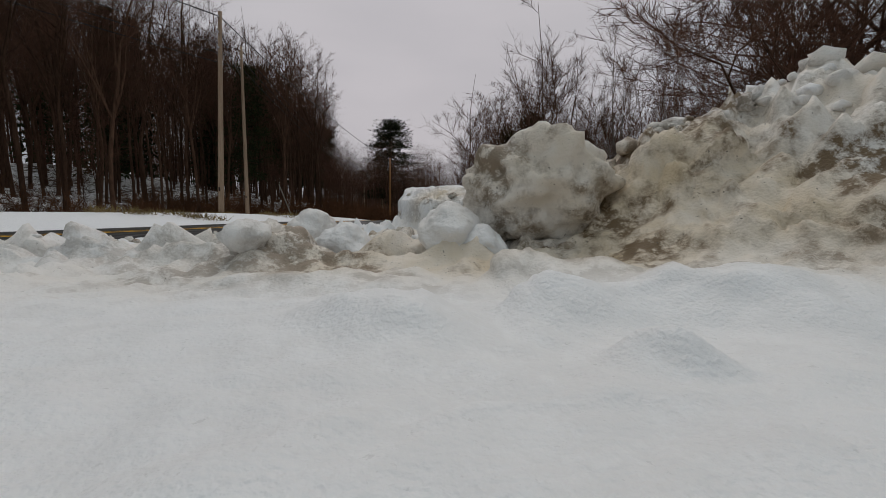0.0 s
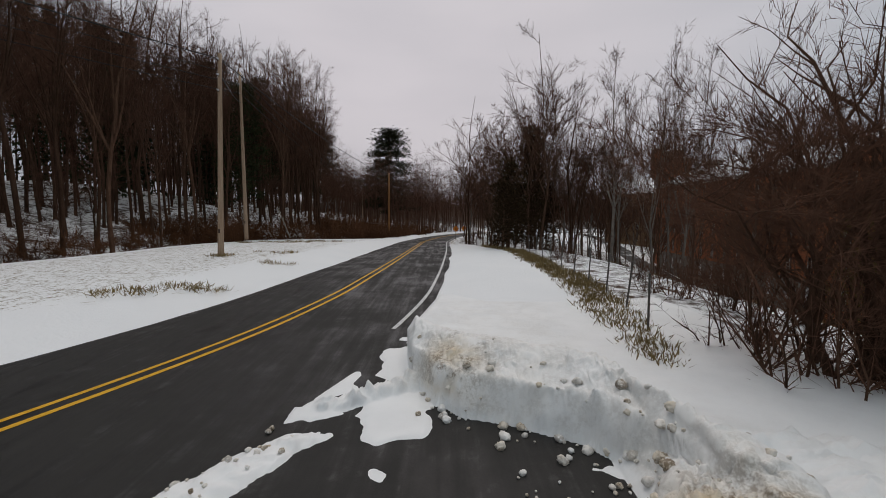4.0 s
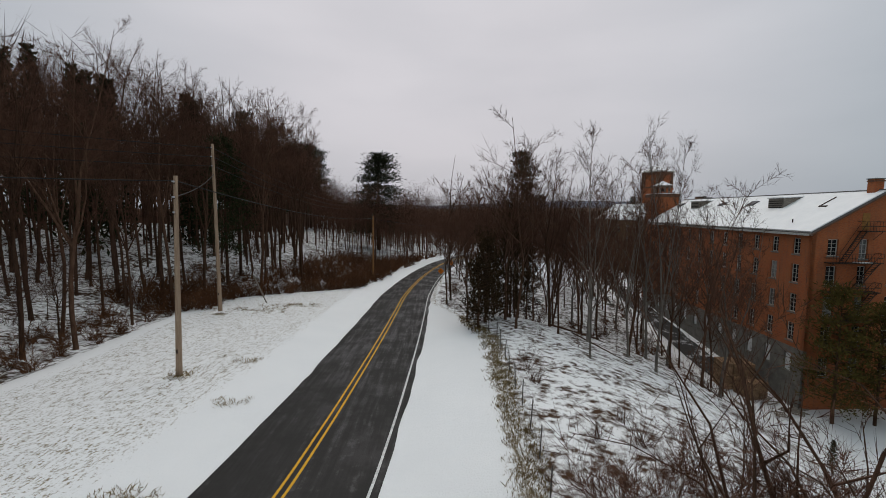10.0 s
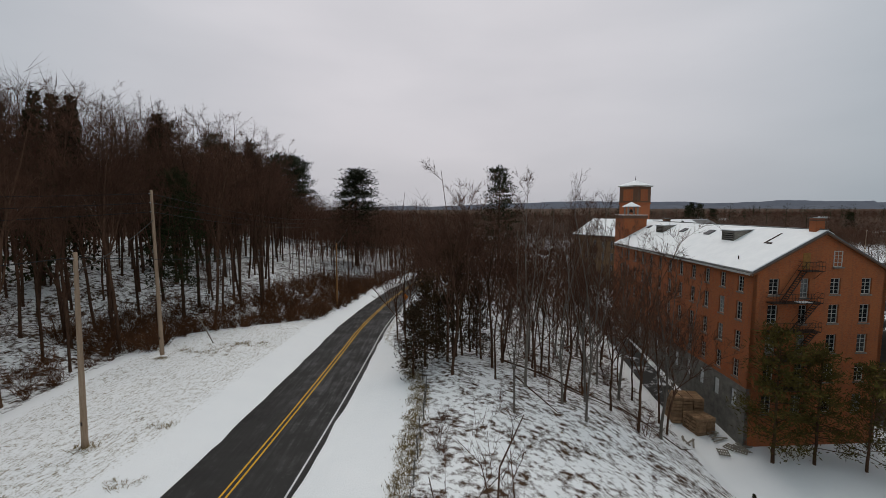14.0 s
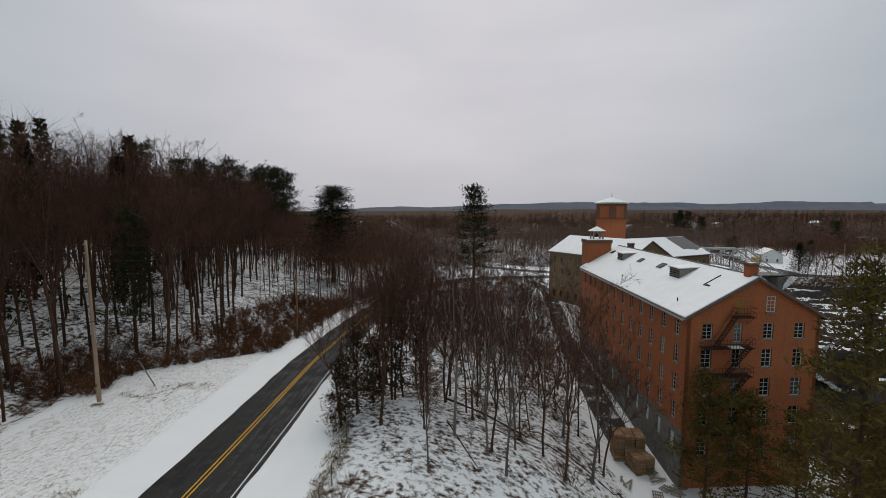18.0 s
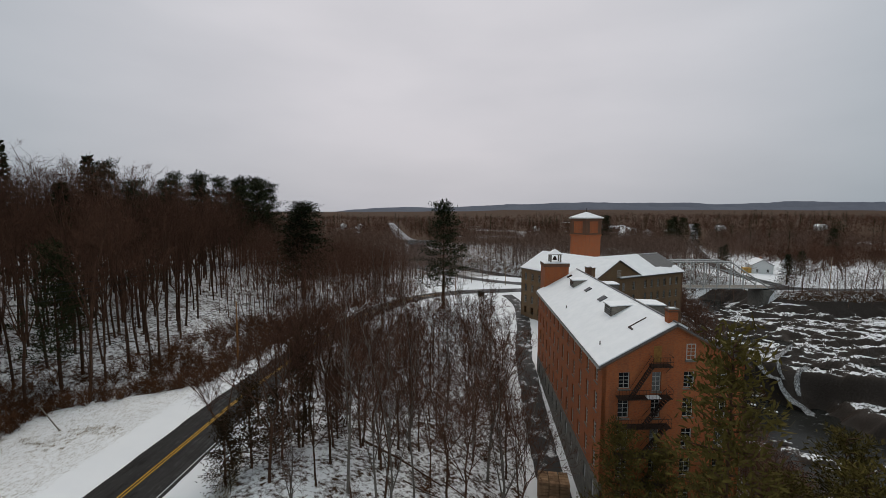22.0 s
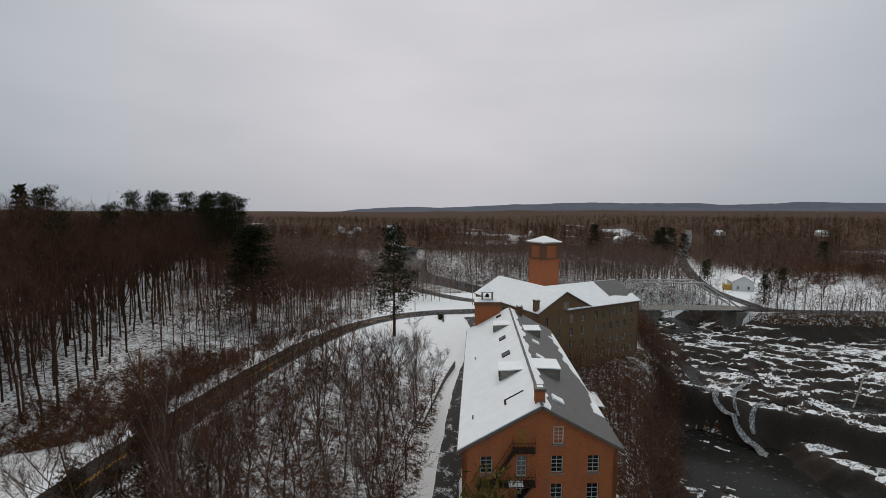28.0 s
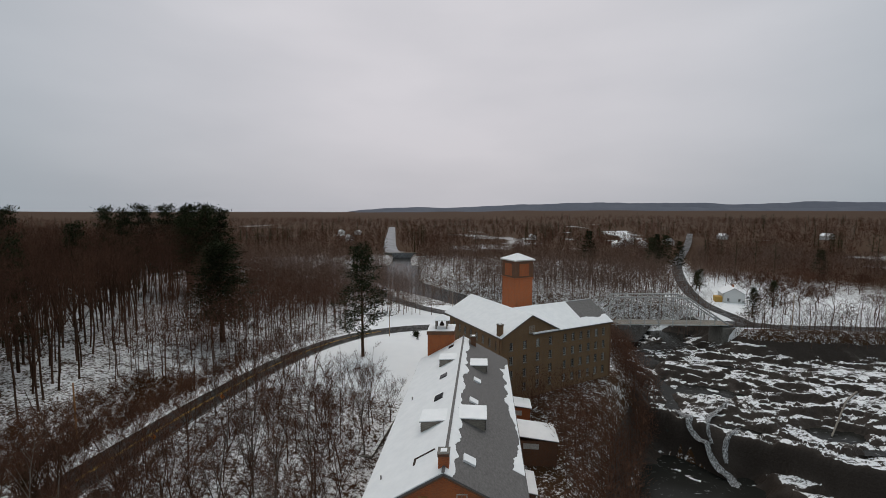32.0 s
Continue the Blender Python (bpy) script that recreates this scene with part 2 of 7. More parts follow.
def brick_material(name, c1, c2, c3, mortar):
    m = Nodes(name)
    v = m.coord("Object")
    sep, comb = m.n.new("ShaderNodeSeparateXYZ"), m.n.new("ShaderNodeCombineXYZ")
    m.l.new(v, sep.inputs[0])
    m.l.new(m.math("ADD", sep.outputs["X"], sep.outputs["Y"]), comb.inputs["X"])
    m.l.new(sep.outputs["Z"], comb.inputs["Y"])
    b = m.n.new("ShaderNodeTexBrick")
    b.inputs["Scale"].default_value = 1.0
    b.inputs["Brick Width"].default_value, b.inputs["Row Height"].default_value = 0.22, 0.075
    b.inputs["Mortar Size"].default_value = 0.008
    m.put(b.inputs["Color1"], c1), m.put(b.inputs["Color2"], c2), m.put(b.inputs["Mortar"], mortar)
    m.l.new(comb.outputs[0], b.inputs["Vector"])
    blot = m.noise(0.35, 5, 0.65, v)
    fine = m.noise(3.5, 4, 0.7, v)
    col = m.mix(m.ramp(m.mix(0.4, blot, fine), (0.38, 0.0), (0.66, 0.75)), b.outputs["Color"], c3)
    runs = m.noise(1.2, 4, 0.6, m.coord("Object", (1.6, 1.6, 0.12)))
    col = m.mix(m.ramp(runs, (0.5, 0.0), (0.75, 0.35)), col, (0.10, 0.07, 0.05))
    m.bump(b.outputs["Fac"], -0.4, 0.01)
    return m.done(col, 0.85, 0.0, 0.25)


BRICK = brick_material("orange_red_brick", (0.42, 0.105, 0.030), (0.27, 0.062, 0.020), (0.36, 0.125, 0.045), (0.20, 0.12, 0.075))
BRICK_BROWN = brick_material("brown_weathered_stone_brick", (0.235, 0.135, 0.060), (0.17, 0.10, 0.048), (0.14, 0.088, 0.05), (0.20, 0.155, 0.11))
BRICK_DARK = brick_material("dark_stained_brick", (0.14, 0.055, 0.028), (0.19, 0.08, 0.035), (0.10, 0.06, 0.04), (0.14, 0.10, 0.08))
BRICK_BRIGHT = brick_material("bright_orange_brick", (0.46, 0.12, 0.036), (0.38, 0.095, 0.03), (0.34, 0.12, 0.05), (0.26, 0.14, 0.09))
STONE = simple("grey_foundation_stone", (0.10, 0.095, 0.085), (0.22, 0.205, 0.18), 1.2, 0.85, 0.6, dist=0.05)
SLATE = simple("grey_roof_slate", (0.085, 0.079, 0.077), (0.15, 0.142, 0.138), 2.5, 0.6, 0.3, stretch=(1, 1, 3), spec=0.3)
WOOD_POLE = simple("weathered_pole_wood", (0.26, 0.17, 0.11), (0.38, 0.28, 0.20), 1.5, 0.85, 0.4, stretch=(6, 6, 0.4))
WOOD_POLE_ORANGE = simple("orange_brown_pole_wood", (0.22, 0.10, 0.035), (0.36, 0.17, 0.06), 1.5, 0.85, 0.4, stretch=(6, 6, 0.4))
WOOD_GREY = simple("grey_weathered_boards", (0.15, 0.13, 0.11), (0.28, 0.25, 0.21), 2, 0.85, 0.4, stretch=(1, 1, 6))
WOOD_BROWN = simple("brown_lumber", (0.16, 0.09, 0.05), (0.30, 0.19, 0.11), 2, 0.85, 0.4, vary=0.25)
IRON = simple("black_rusty_iron", (0.020, 0.016, 0.014), (0.06, 0.035, 0.025), 4, 0.6, 0.2, 0.3)
WHITE_FRAME = simple("off_white_window_paint", (0.34, 0.33, 0.30), (0.56, 0.55, 0.51), 4, 0.6, 0.15)
WHITE_BOARD = simple("white_boarded_panel", (0.55, 0.56, 0.57), (0.72, 0.73, 0.74), 2, 0.6, 0.1)
BARK = simple("dark_winter_bark", (0.045, 0.024, 0.0155), (0.110, 0.062, 0.041), 2.0, 0.9, 0.5, vary=0.3, stretch=(3, 3, 0.6), spec=0.04)
BARK_GREY = simple("grey_beech_bark", (0.085, 0.072, 0.062), (0.19, 0.165, 0.14), 2.0, 0.85, 0.4, vary=0.25, stretch=(3, 3, 0.6))
TWIG = simple("brown_twigs", (0.066, 0.033, 0.022), (0.130, 0.069, 0.047), 2.0, 0.9, 0.0, vary=0.3, spec=0.02)
TWIG_RED = simple("reddish_brush_twigs", (0.070, 0.032, 0.017), (0.140, 0.068, 0.036), 2.0, 0.9, 0.0, vary=0.35, spec=0.02)
NEEDLE = simple("dark_pine_needles", (0.014, 0.017, 0.008), (0.036, 0.042, 0.018), 1.2, 0.85, 0.0, vary=0.3, spec=0.06)
NEEDLE_BROWN = simple("winter_brown_needles", (0.022, 0.014, 0.007), (0.052, 0.033, 0.016), 1.2, 0.85, 0.0, vary=0.2, spec=0.04)
NEEDLE_OLIVE = simple("olive_brown_needles", (0.050, 0.040, 0.010), (0.110, 0.084, 0.024), 1.2, 0.85, 0.0, vary=0.2, spec=0.06)
# twigs of the farther woods, with distance haze greyed into the colour
TWIG_HAZED = simple("hazed_grey_brown_twigs", (0.085, 0.052, 0.039), (0.165, 0.112, 0.088), 2.0, 0.9, 0.0, vary=0.3, spec=0.02)
GRASS_DRY = simple("dry_straw_grass", (0.10, 0.070, 0.028), (0.23, 0.165, 0.070), 3, 0.85, 0.0, vary=0.25)


def glass_material():
    m = Nodes("dark_window_glass")
    n = m.noise(1.7, 3, 0.5, m.coord("Object"))
    pane = m.ramp(m.random(), (0.0, (0.010, 0.011, 0.012)), (0.72, (0.022, 0.023, 0.025)), (0.86, (0.10, 0.10, 0.10)), (1.0, (0.30, 0.30, 0.29)))
    return m.done(m.mix(1.0, pane, m.ramp(n, (0.3, 0.6), (0.7, 1.2)), "MULTIPLY"), 0.12, 0.0, 0.14)


GLASS = glass_material()


# ---- small builders ----
def thing(name, at=(0, 0, 0), label="", category="", group="", rot=0.0):
    ob = new(name)
    ob.location, ob.rotation_euler = at, (0, 0, rot)
    return tagged(ob, label, category, group)


def link_mesh(name, me, material, parent=None, label="", smooth=False):
    ob = new(name, me)
    if material is not None and not me.materials:
        me.materials.append(material)
    if smooth:
        me.shade_smooth()
    if parent is not None:
        ob.parent = parent
    if label:
        ob["label"] = label
    return ob


def part(name, bm, material, parent, label="", smooth=False):
    me = bpy.data.meshes.new(name)
    bm.to_mesh(me)
    bm.free()
    return link_mesh(name, me, material, parent, label, smooth)


def box(bm, x0, x1, y0, y1, z0, z1, bevel=0.0):
    r = bmesh.ops.create_cube(bm, size=1.0, matrix=Matrix.Translation(((x0 + x1) / 2, (y0 + y1) / 2, (z0 + z1) / 2)) @ Matrix.Diagonal((x1 - x0, y1 - y0, z1 - z0, 1)))
    if bevel:
        es = {e for v in r["verts"] for e in v.link_edges}
        bmesh.ops.bevel(bm, geom=list(es), offset=bevel, segments=1, affect="EDGES")
    return bm


def boxed(name, dims, material, parent, label="", bevel=0.0):
    return part(name, box(bmesh.new(), *dims, bevel), material, parent, label)


def rod(bm, a, b, r0, r1=None, sides=8, caps=True):
    a, b = Vector(a), Vector(b)
    d = b - a
    m = Matrix.Translation((a + b) / 2) @ d.to_track_quat("Z", "Y").to_matrix().to_4x4()
    bmesh.ops.create_cone(bm, cap_ends=caps, segments=sides, radius1=r0, radius2=r0 if r1 is None else r1, depth=d.length, matrix=m)
    return bm


def raw_mesh(name, verts, faces):
    """Mesh from arrays; faces all with the same number of corners."""
    verts, faces = np.asarray(verts, np.float32), np.asarray(faces, np.int32)
    me = bpy.data.meshes.new(name)
    k = faces.shape[1]
    me.vertices.add(len(verts))
    me.vertices.foreach_set("co", verts.ravel())
    me.loops.add(faces.size)
    me.loops.foreach_set("vertex_index", faces.ravel())
    me.polygons.add(len(faces))
    me.polygons.foreach_set("loop_start", np.arange(0, faces.size, k, dtype=np.int32))
    me.update(calc_edges=True)
    return me


def grid_mesh(name, X, Y, Z, keep=None):
    ny, nx = X.shape
    i = np.arange(nx * ny).reshape(ny, nx)
    f = np.stack([i[:-1, :-1], i[:-1, 1:], i[1:, 1:], i[1:, :-1]], -1)
    f = f.reshape(-1, 4) if keep is None else f[keep]
    return raw_mesh(name, np.stack([X, Y, Z], -1).reshape(-1, 3), f)


def lattice(ix, iy, seed):
    h = np.sin(ix * 127.1 + iy * 311.7 + seed * 74.7) * 43758.5453
    return h - np.floor(h)


def vnoise(x, y, seed=0):
    ix, iy = np.floor(x), np.floor(y)
    fx, fy = x - ix, y - iy
    fx, fy = fx * fx * (3 - 2 * fx), fy * fy * (3 - 2 * fy)
    a, b = lattice(ix, iy, seed), lattice(ix + 1, iy, seed)
    c, d = lattice(ix, iy + 1, seed), lattice(ix + 1, iy + 1, seed)
    return (a * (1 - fx) + b * fx) * (1 - fy) + (c * (1 - fx) + d * fx) * fy


def fbm(x, y, octaves=4, seed=0, gain=0.5):
    out, amp, tot = 0.0, 1.0, 0.0
    for o in range(octaves):
        out = out + amp * vnoise(x * 2 ** o, y * 2 ** o, seed + o * 17)
        tot += amp
        amp *= gain
    return out / tot - 0.5


def sst(a, b, x):
    t = np.clip((np.asarray(x, float) - a) / (b - a), 0, 1)
    return t * t * (3 - 2 * t)


def catmull(points, step):
    """A smooth line through the points, about every step metres."""
    p = np.array(points, float)
    p = np.vstack([2 * p[0] - p[1], p, 2 * p[-1] - p[-2]])
    out = []
    for i in range(1, len(p) - 2):
        n = max(2, int(np.linalg.norm(p[i + 1] - p[i]) / step))
        for t in np.arange(n) / n:
            out.append(0.5 * (2 * p[i] + (p[i + 1] - p[i - 1]) * t + (2 * p[i - 1] - 5 * p[i] + 4 * p[i + 1] - p[i + 2]) * t * t + (3 * p[i] - p[i - 1] - 3 * p[i + 1] + p[i + 2]) * t ** 3))
    out.append(p[-2])
    return np.array(out)


# ---- the lines of the plan: x, y, z ----
MAIN_ROAD = catmull([(-20.0, -30, 0.0), (-12.2, -10, 0.0), (-8.9, 0, 0.0), (-5.6, 9, 0.0), (-4.3, 15, 0.0), (-3.8, 21, -0.05), (-3.45, 30, -0.25), (-3.2, 40, -0.5), (-3.1, 50, -0.85), (-3.0, 60, -1.2),
                     (-2.3, 72, -1.65), (-1.2, 84, -2.05), (0.6, 98, -2.55), (4.2, 116, -3.1), (11.0, 134, -3.55), (20.5, 147, -3.9), (33.0, 155.5, -4.2), (50.0, 160.5, -4.5), (75.0, 165, -4.8),
                     (98.0, 168.3, -4.35), (152.0, 168.3, -4.4), (172.0, 165.5, -5.0), (204.0, 164.0, -5.0), (300.0, 150.0, -4.0)], 1.0)
UPPER_ROAD = catmull([(-30.0, 300, -1.5), (2.0, 240, -3.0), (10.5, 223, -3.6), (23.6, 203, -4.0), (35.0, 190, -4.3), (51.0, 178.5, -4.6), (76.0, 168.5, -4.8)], 2.0)
EAST_ROAD = catmull([(158.0, 166, -4.95), (160.5, 176, -4.7), (161.5, 203, -4.0), (172.0, 238, -2.0), (190.0, 280, 0.2), (214.0, 325, 1.8), (262.0, 405, 5.0), (340.0, 545, 9.0)], 2.0)
DRIVEWAY = catmull([(45.5, 160, -4.5), (48.0, 150, -4.7), (49.5, 138, -5.2), (48.3, 125, -5.9), (46.2, 112, -6.7), (43.9, 100, -7.5), (42.4, 88, -8.4), (41.2, 76, -9.4), (40.1, 64, -10.5), (39.4, 52, -11.4), (38.8, 40, -12.0)], 1.0)
RIVER = [(-98.0, 1000, -2.5), (-67.0, 790, -2.5), (-17.0, 450, -2.5), (1.0, 404, -7.0), (8.0, 340, -8.0), (13.0, 282, -9.0), (34.0, 250, -10.0), (66.0, 214, -11.0), (100.0, 200, -12.0), (128.0, 182, -12.6)]


def along(line, x, y):
    """Signed distance to a line (plus: to the right of its way) and its height there."""
    x, y = np.asarray(x, float), np.asarray(y, float)
    best, side, z = np.full(x.shape, 1e9), np.zeros(x.shape), np.zeros(x.shape)
    for a, b in zip(line[:-1], line[1:]):
        d = b[:2] - a[:2]
        L = d @ d
        t = np.clip(((x - a[0]) * d[0] + (y - a[1]) * d[1]) / L, 0, 1)
        dx, dy = x - a[0] - t * d[0], y - a[1] - t * d[1]
        q = dx * dx + dy * dy
        m = q < best
        best = np.where(m, q, best)
        side = np.where(m, np.sign(d[1] * dx - d[0] * dy), side)
        z = np.where(m, a[2] + t * (b[2] - a[2]), z)
    return np.sqrt(best) * side, z


def column(points):
    """A function of y from (y, value) pairs."""
    p = sorted(points)
    ys, vs = [q[0] for q in p], [q[1] for q in p]
    return lambda y: np.interp(y, ys, vs)


ROAD_X = column([(p[1], p[0]) for p in MAIN_ROAD if p[1] < 150 and p[0] < 40])
ROAD_Z = column([(p[1], p[2]) for p in MAIN_ROAD if p[1] < 150 and p[0] < 40])
DRIVE_X = column([(p[1], p[0]) for p in DRIVEWAY])
DRIVE_Z = column([(p[1], p[2]) for p in DRIVEWAY])
BANK_X = column([(20, 66), (60, 68), (80, 76), (100, 84), (120, 97), (150, 103), (170, 108), (200, 110)])
LEDGE_Y = column([(85, 124), (100, 118), (108, 111.5), (115, 108), (124, 101), (130, 97), (137, 94), (160, 88), (200, 82), (260, 76)])


def field_width(y):
    return 19.5 + 2.0 * sst(25, 45, y) - 14.5 * sst(54, 67, y)


def notch(x):
    return np.exp(-((np.asarray(x, float) - 112.5) / 3.6) ** 2)


def river_bed(x, y):
    return -14.0 + 1.2 * sst(112, 165, y) - 8.6 * sst(0.8 + 0.8 * notch(x), -1.6 - 6.5 * notch(x), y - LEDGE_Y(x))


def gorge_share(x, y):
    east_shore = sst(152, 161, y + 0.10 * (x - 160)) * sst(146, 156, x)
    return sst(0, 16, x - BANK_X(y) + 6) * (1 - sst(186, 196, y)) * (1 - east_shore)


def hill_rise(q, y):
    """The wooded hill west of the road: steep near its foot, then a gentle shoulder."""
    return (0.20 * np.clip(q, 0, 42) + 0.07 * np.clip(q - 42, 0, 40)) * (1 - 0.35 * sst(105, 155, y))


def height(x, y):
    """The lie of the land."""
    x, y = np.asarray(x, float), np.asarray(y, float)
    rx, rz = ROAD_X(y), ROAD_Z(y)
    dx, dz = DRIVE_X(y), DRIVE_Z(y)
    d = x - rx
    rough = fbm(x * 0.12, y * 0.12, 3, 3)
    # west: a mown field, a ditch, then a wooded hill
    fieldw = field_width(y)
    west = rz + 0.35 * sst(4.0, 7.0, -d) - 0.5 * sst(fieldw, fieldw + 3, -d) + hill_rise(-d - fieldw - 4, y) + rough * 1.2 * sst(fieldw + 2, fieldw + 20, -d)
    # east: a level verge, then a slope to the lane beside the mill
    start = 8.8 - 5.3 * sst(38, 58, y)
    s = np.clip((d - start) / np.maximum(dx - 2.8 - rx - start, 1), 0, 1)
    power = 1.9 - 0.75 * sst(40, 62, y)
    lawn = sst(92, 122, y)
    east = rz + 0.12 * sst(3.5, 5, d) + (dz - rz) * (s ** power * (1 - lawn) + (0.25 * s + 0.75 * sst(0.55, 1.0, s)) * lawn) + rough * 0.9 * sst(0.03, 0.3, s) * (1 - sst(0.85, 1, s)) * (1 - lawn)
    z = np.where(d < 0, west, east)
    # beyond the bend: level ground about the junction
    level = sst(138, 152, y) * np.maximum(sst(-48, -16, x), sst(198, 240, y))
    z = z * (1 - level) + (-4.5 + rough * 0.5) * level
    # the gorge
    inside = gorge_share(x, y)
    z = z * (1 - inside) + river_bed(x, y) * inside
    # the far land: rolling, with a ridge on the skyline
    r = np.hypot(x, y - 60)
    far = sst(190, 420, r)
    roll = 14 * fbm(x / 420, y / 420, 3, 8) + 20 * sst(120, 700, x) * sst(150, 500, y) * 0.55 - 3
    hill = 0.35 * sst(1500, 3600, y) * (52 + 46 * sst(-2200, 1600, x) + 70 * fbm(x / 1500, y / 2600, 3, 21))
    z = z * (1 - far) + (roll * sst(300, 700, r) - 3.5) * far + hill
    # the river upstream
    for a, b in zip(RIVER[:-1], RIVER[1:]):
        a3, b3 = np.array(a), np.array(b)
        e = b3[:2] - a3[:2]
        t = np.clip(((x - a3[0]) * e[0] + (y - a3[1]) * e[1]) / (e @ e), 0, 1)
        q = np.hypot(x - a3[0] - t * e[0], y - a3[1] - t * e[1])
        lvl = a3[2] + t * (b3[2] - a3[2]) - 1.2
        m = sst(11, 7, q) if a[1] > 400 else sst(24, 13, q)
        z = np.minimum(z, z * (1 - m) + lvl * m)
    return z


def flatten(x, y, z):
    """Cut the roads into the land."""
    for line, w, soft in ((MAIN_ROAD[::2], 3.6, 1.6), (UPPER_ROAD, 3.2, 2.5), (EAST_ROAD, 3.2, 3.0), (DRIVEWAY[::2], 2.4, 1.2)):
        q, lz = along(line, x, y)
        m = sst(w + soft, w + 0.3, np.abs(q))
        over = (x > 103) & (x < 149) & (y < 190)
        m = np.where(over, 0, m)
        z = z * (1 - m) + (lz - 0.06) * m
    return z


def axis(spans):
    out = []
    for a, b, s in spans:
        out += list(np.arange(a, b - 1e-6, s))
    return out


def geometric(a, b, first, k=1.13):
    out, s = [], first
    while abs(a - b) > s and (b - a) * s > 0 or (b < a and a - b > s):
        a += s if b > a else -s
        out.append(a)
        s *= k
    return out + [b]


gx = sorted(set(geometric(-80, -6000, 3.0)) | set(axis([(-80, -26, 1.5), (-26, 62, 0.8), (62, 240, 1.6)])) | set(geometric(240, 6000, 3.0)))
gy = sorted(set(geometric(-24, -3000, 3.0)) | set(axis([(-24, 62, 0.8), (62, 205, 1.2)])) | set(geometric(205, 6000, 2.5, 1.09)))
GX, GY = np.meshgrid(np.array(gx), np.array(gy))
GZ = flatten(GX, GY, height(GX, GY))
GZ -= 3.0 * sst(0.35, 0.9, gorge_share(GX, GY))
GZ = np.where(np.hypot(GX - 0.2, GY - 5.5) < 6.5, np.minimum(GZ, -0.12), GZ)
ground_me = grid_mesh("ground", GX, GY, GZ)
q_road, _ = along(MAIN_ROAD[::3], GX, GY)
d_road = GX - ROAD_X(GY)
fieldw = field_width(GY)
woods_w = sst(fieldw - 1.0, fieldw + 2.0, -d_road) * sst(4, 6, -d_road) * (1 - sst(196, 206, GY))
slope_e = sst(8.2, 9.6, d_road + 5.0 * sst(38, 58, GY)) * sst(-1.5, -4.5, GX - DRIVE_X(GY)) * (1 - sst(100, 118, GY))
slope_e = slope_e * sst(-2, 9, GY)
gorge = sst(-8, -2, GX - BANK_X(GY)) * (1 - sst(150, 165, GY))
behind = sst(60, 62, GX) * sst(132, 124, GY)
farw = sst(160, 230, np.hypot(GX, GY - 60))
litter = np.maximum.reduce([0.61 * woods_w, (0.59 + 0.03 * sst(30, 60, GY)) * slope_e, 0.74 * gorge, 0.72 * behind, 0.97 * farw * (1 - 0.45 * sst(0.17, 0.24, fbm(GX / 90, GY / 120, 3, 55)) * sst(1500, 1000, GY)) * (1 - 0.5 * sst(420, 250, np.hypot(GX, GY - 60)))])
litter = np.maximum(litter, 0.66 * sst(186, 196, GY) * sst(160, 150, GX))
litter = np.maximum(litter, 0.72 * sst(146, 150, GX) * sst(166, 162, GY) * sst(80, 100, GY))
litter = np.maximum(litter, 0.25 * sst(60, 90, GX) * sst(40, 20, GY))
grass = 0.635 * sst(4.5, 8.0, -d_road) * (1 - woods_w) * (1 - sst(95, 110, GY)) + 0.72 * sst(1.6, 0.2, np.abs(d_road - 9.2 + 5.3 * sst(38, 58, GY))) * (1 - sst(80, 90, GY)) * sst(-5, 8, GY)
for nm, arr in (("litter", litter), ("grass", grass)):
    at = ground_me.attributes.new(nm, "FLOAT", "POINT")
    at.data.foreach_set("value", arr.astype(np.float32).ravel())
ground = link_mesh("ground", ground_me, GROUND, smooth=True)
tagged(ground, "snow-covered ground with dry grass and leaf litter showing", "ground", kind="structure")


def ribbon(name, line, offsets, lift, material, crown=0.0, parent=None, label="", breaks=None):
    """A strip along a line, between sideways offsets."""
    t = np.gradient(line[:, :2], axis=0)
    t /= np.linalg.norm(t, axis=1)[:, None]
    nrm = np.stack([t[:, 1], -t[:, 0]], 1)
    cols = []
    for o in offsets:
        oo = o(line) if callable(o) else np.full(len(line), o)
        p = line[:, :2] + nrm * oo[:, None]
        cols.append(np.column_stack([p, line[:, 2] + lift - crown * np.abs(oo)]))
    V = np.stack(cols, 1)
    n, m = V.shape[:2]
    i = np.arange(n * m).reshape(n, m)
    f = np.stack([i[:-1, :-1], i[:-1, 1:], i[1:, 1:], i[1:, :-1]], -1)
    if breaks is not None:
        f = f[breaks(line[:-1])]
    return link_mesh(name, raw_mesh(name, V.reshape(-1, 3), f.reshape(-1, 4)), material, parent, label)


def wobble(o, amp, seed, f=0.35):
    return lambda line: o + amp * fbm(np.arange(len(line)) * f, np.full(len(line), seed * 3.7), 3, seed)


road = ribbon("road", MAIN_ROAD, [wobble(-3.35, 0.35, 5), -1.7, 0.0, 1.7, wobble(3.65, 0.35, 6)], 0.03, ASPHALT, 0.02)
tagged(road, "wet dark asphalt two-lane country road with snow at its edges", "road", kind="structure")
near = MAIN_ROAD[:190]
for o in (-0.17, 0.17):
    ribbon("centre_line", near, [o - 0.06, o + 0.06], 0.036, YELLOW, 0.02, road, "yellow painted line")
ribbon("edge_line", near, [3.2, 3.32], 0.036, WHITE_PAINT, 0.02, road, "worn white painted edge line", breaks=lambda p: p[:, 1] > 11.5)
tagged(ribbon("side_road", UPPER_ROAD, [wobble(-3.0, 0.5, 7), 0.0, wobble(3.0, 0.5, 8)], 0.05, ASPHALT), "narrow asphalt side road meeting the main road", "road", kind="structure")
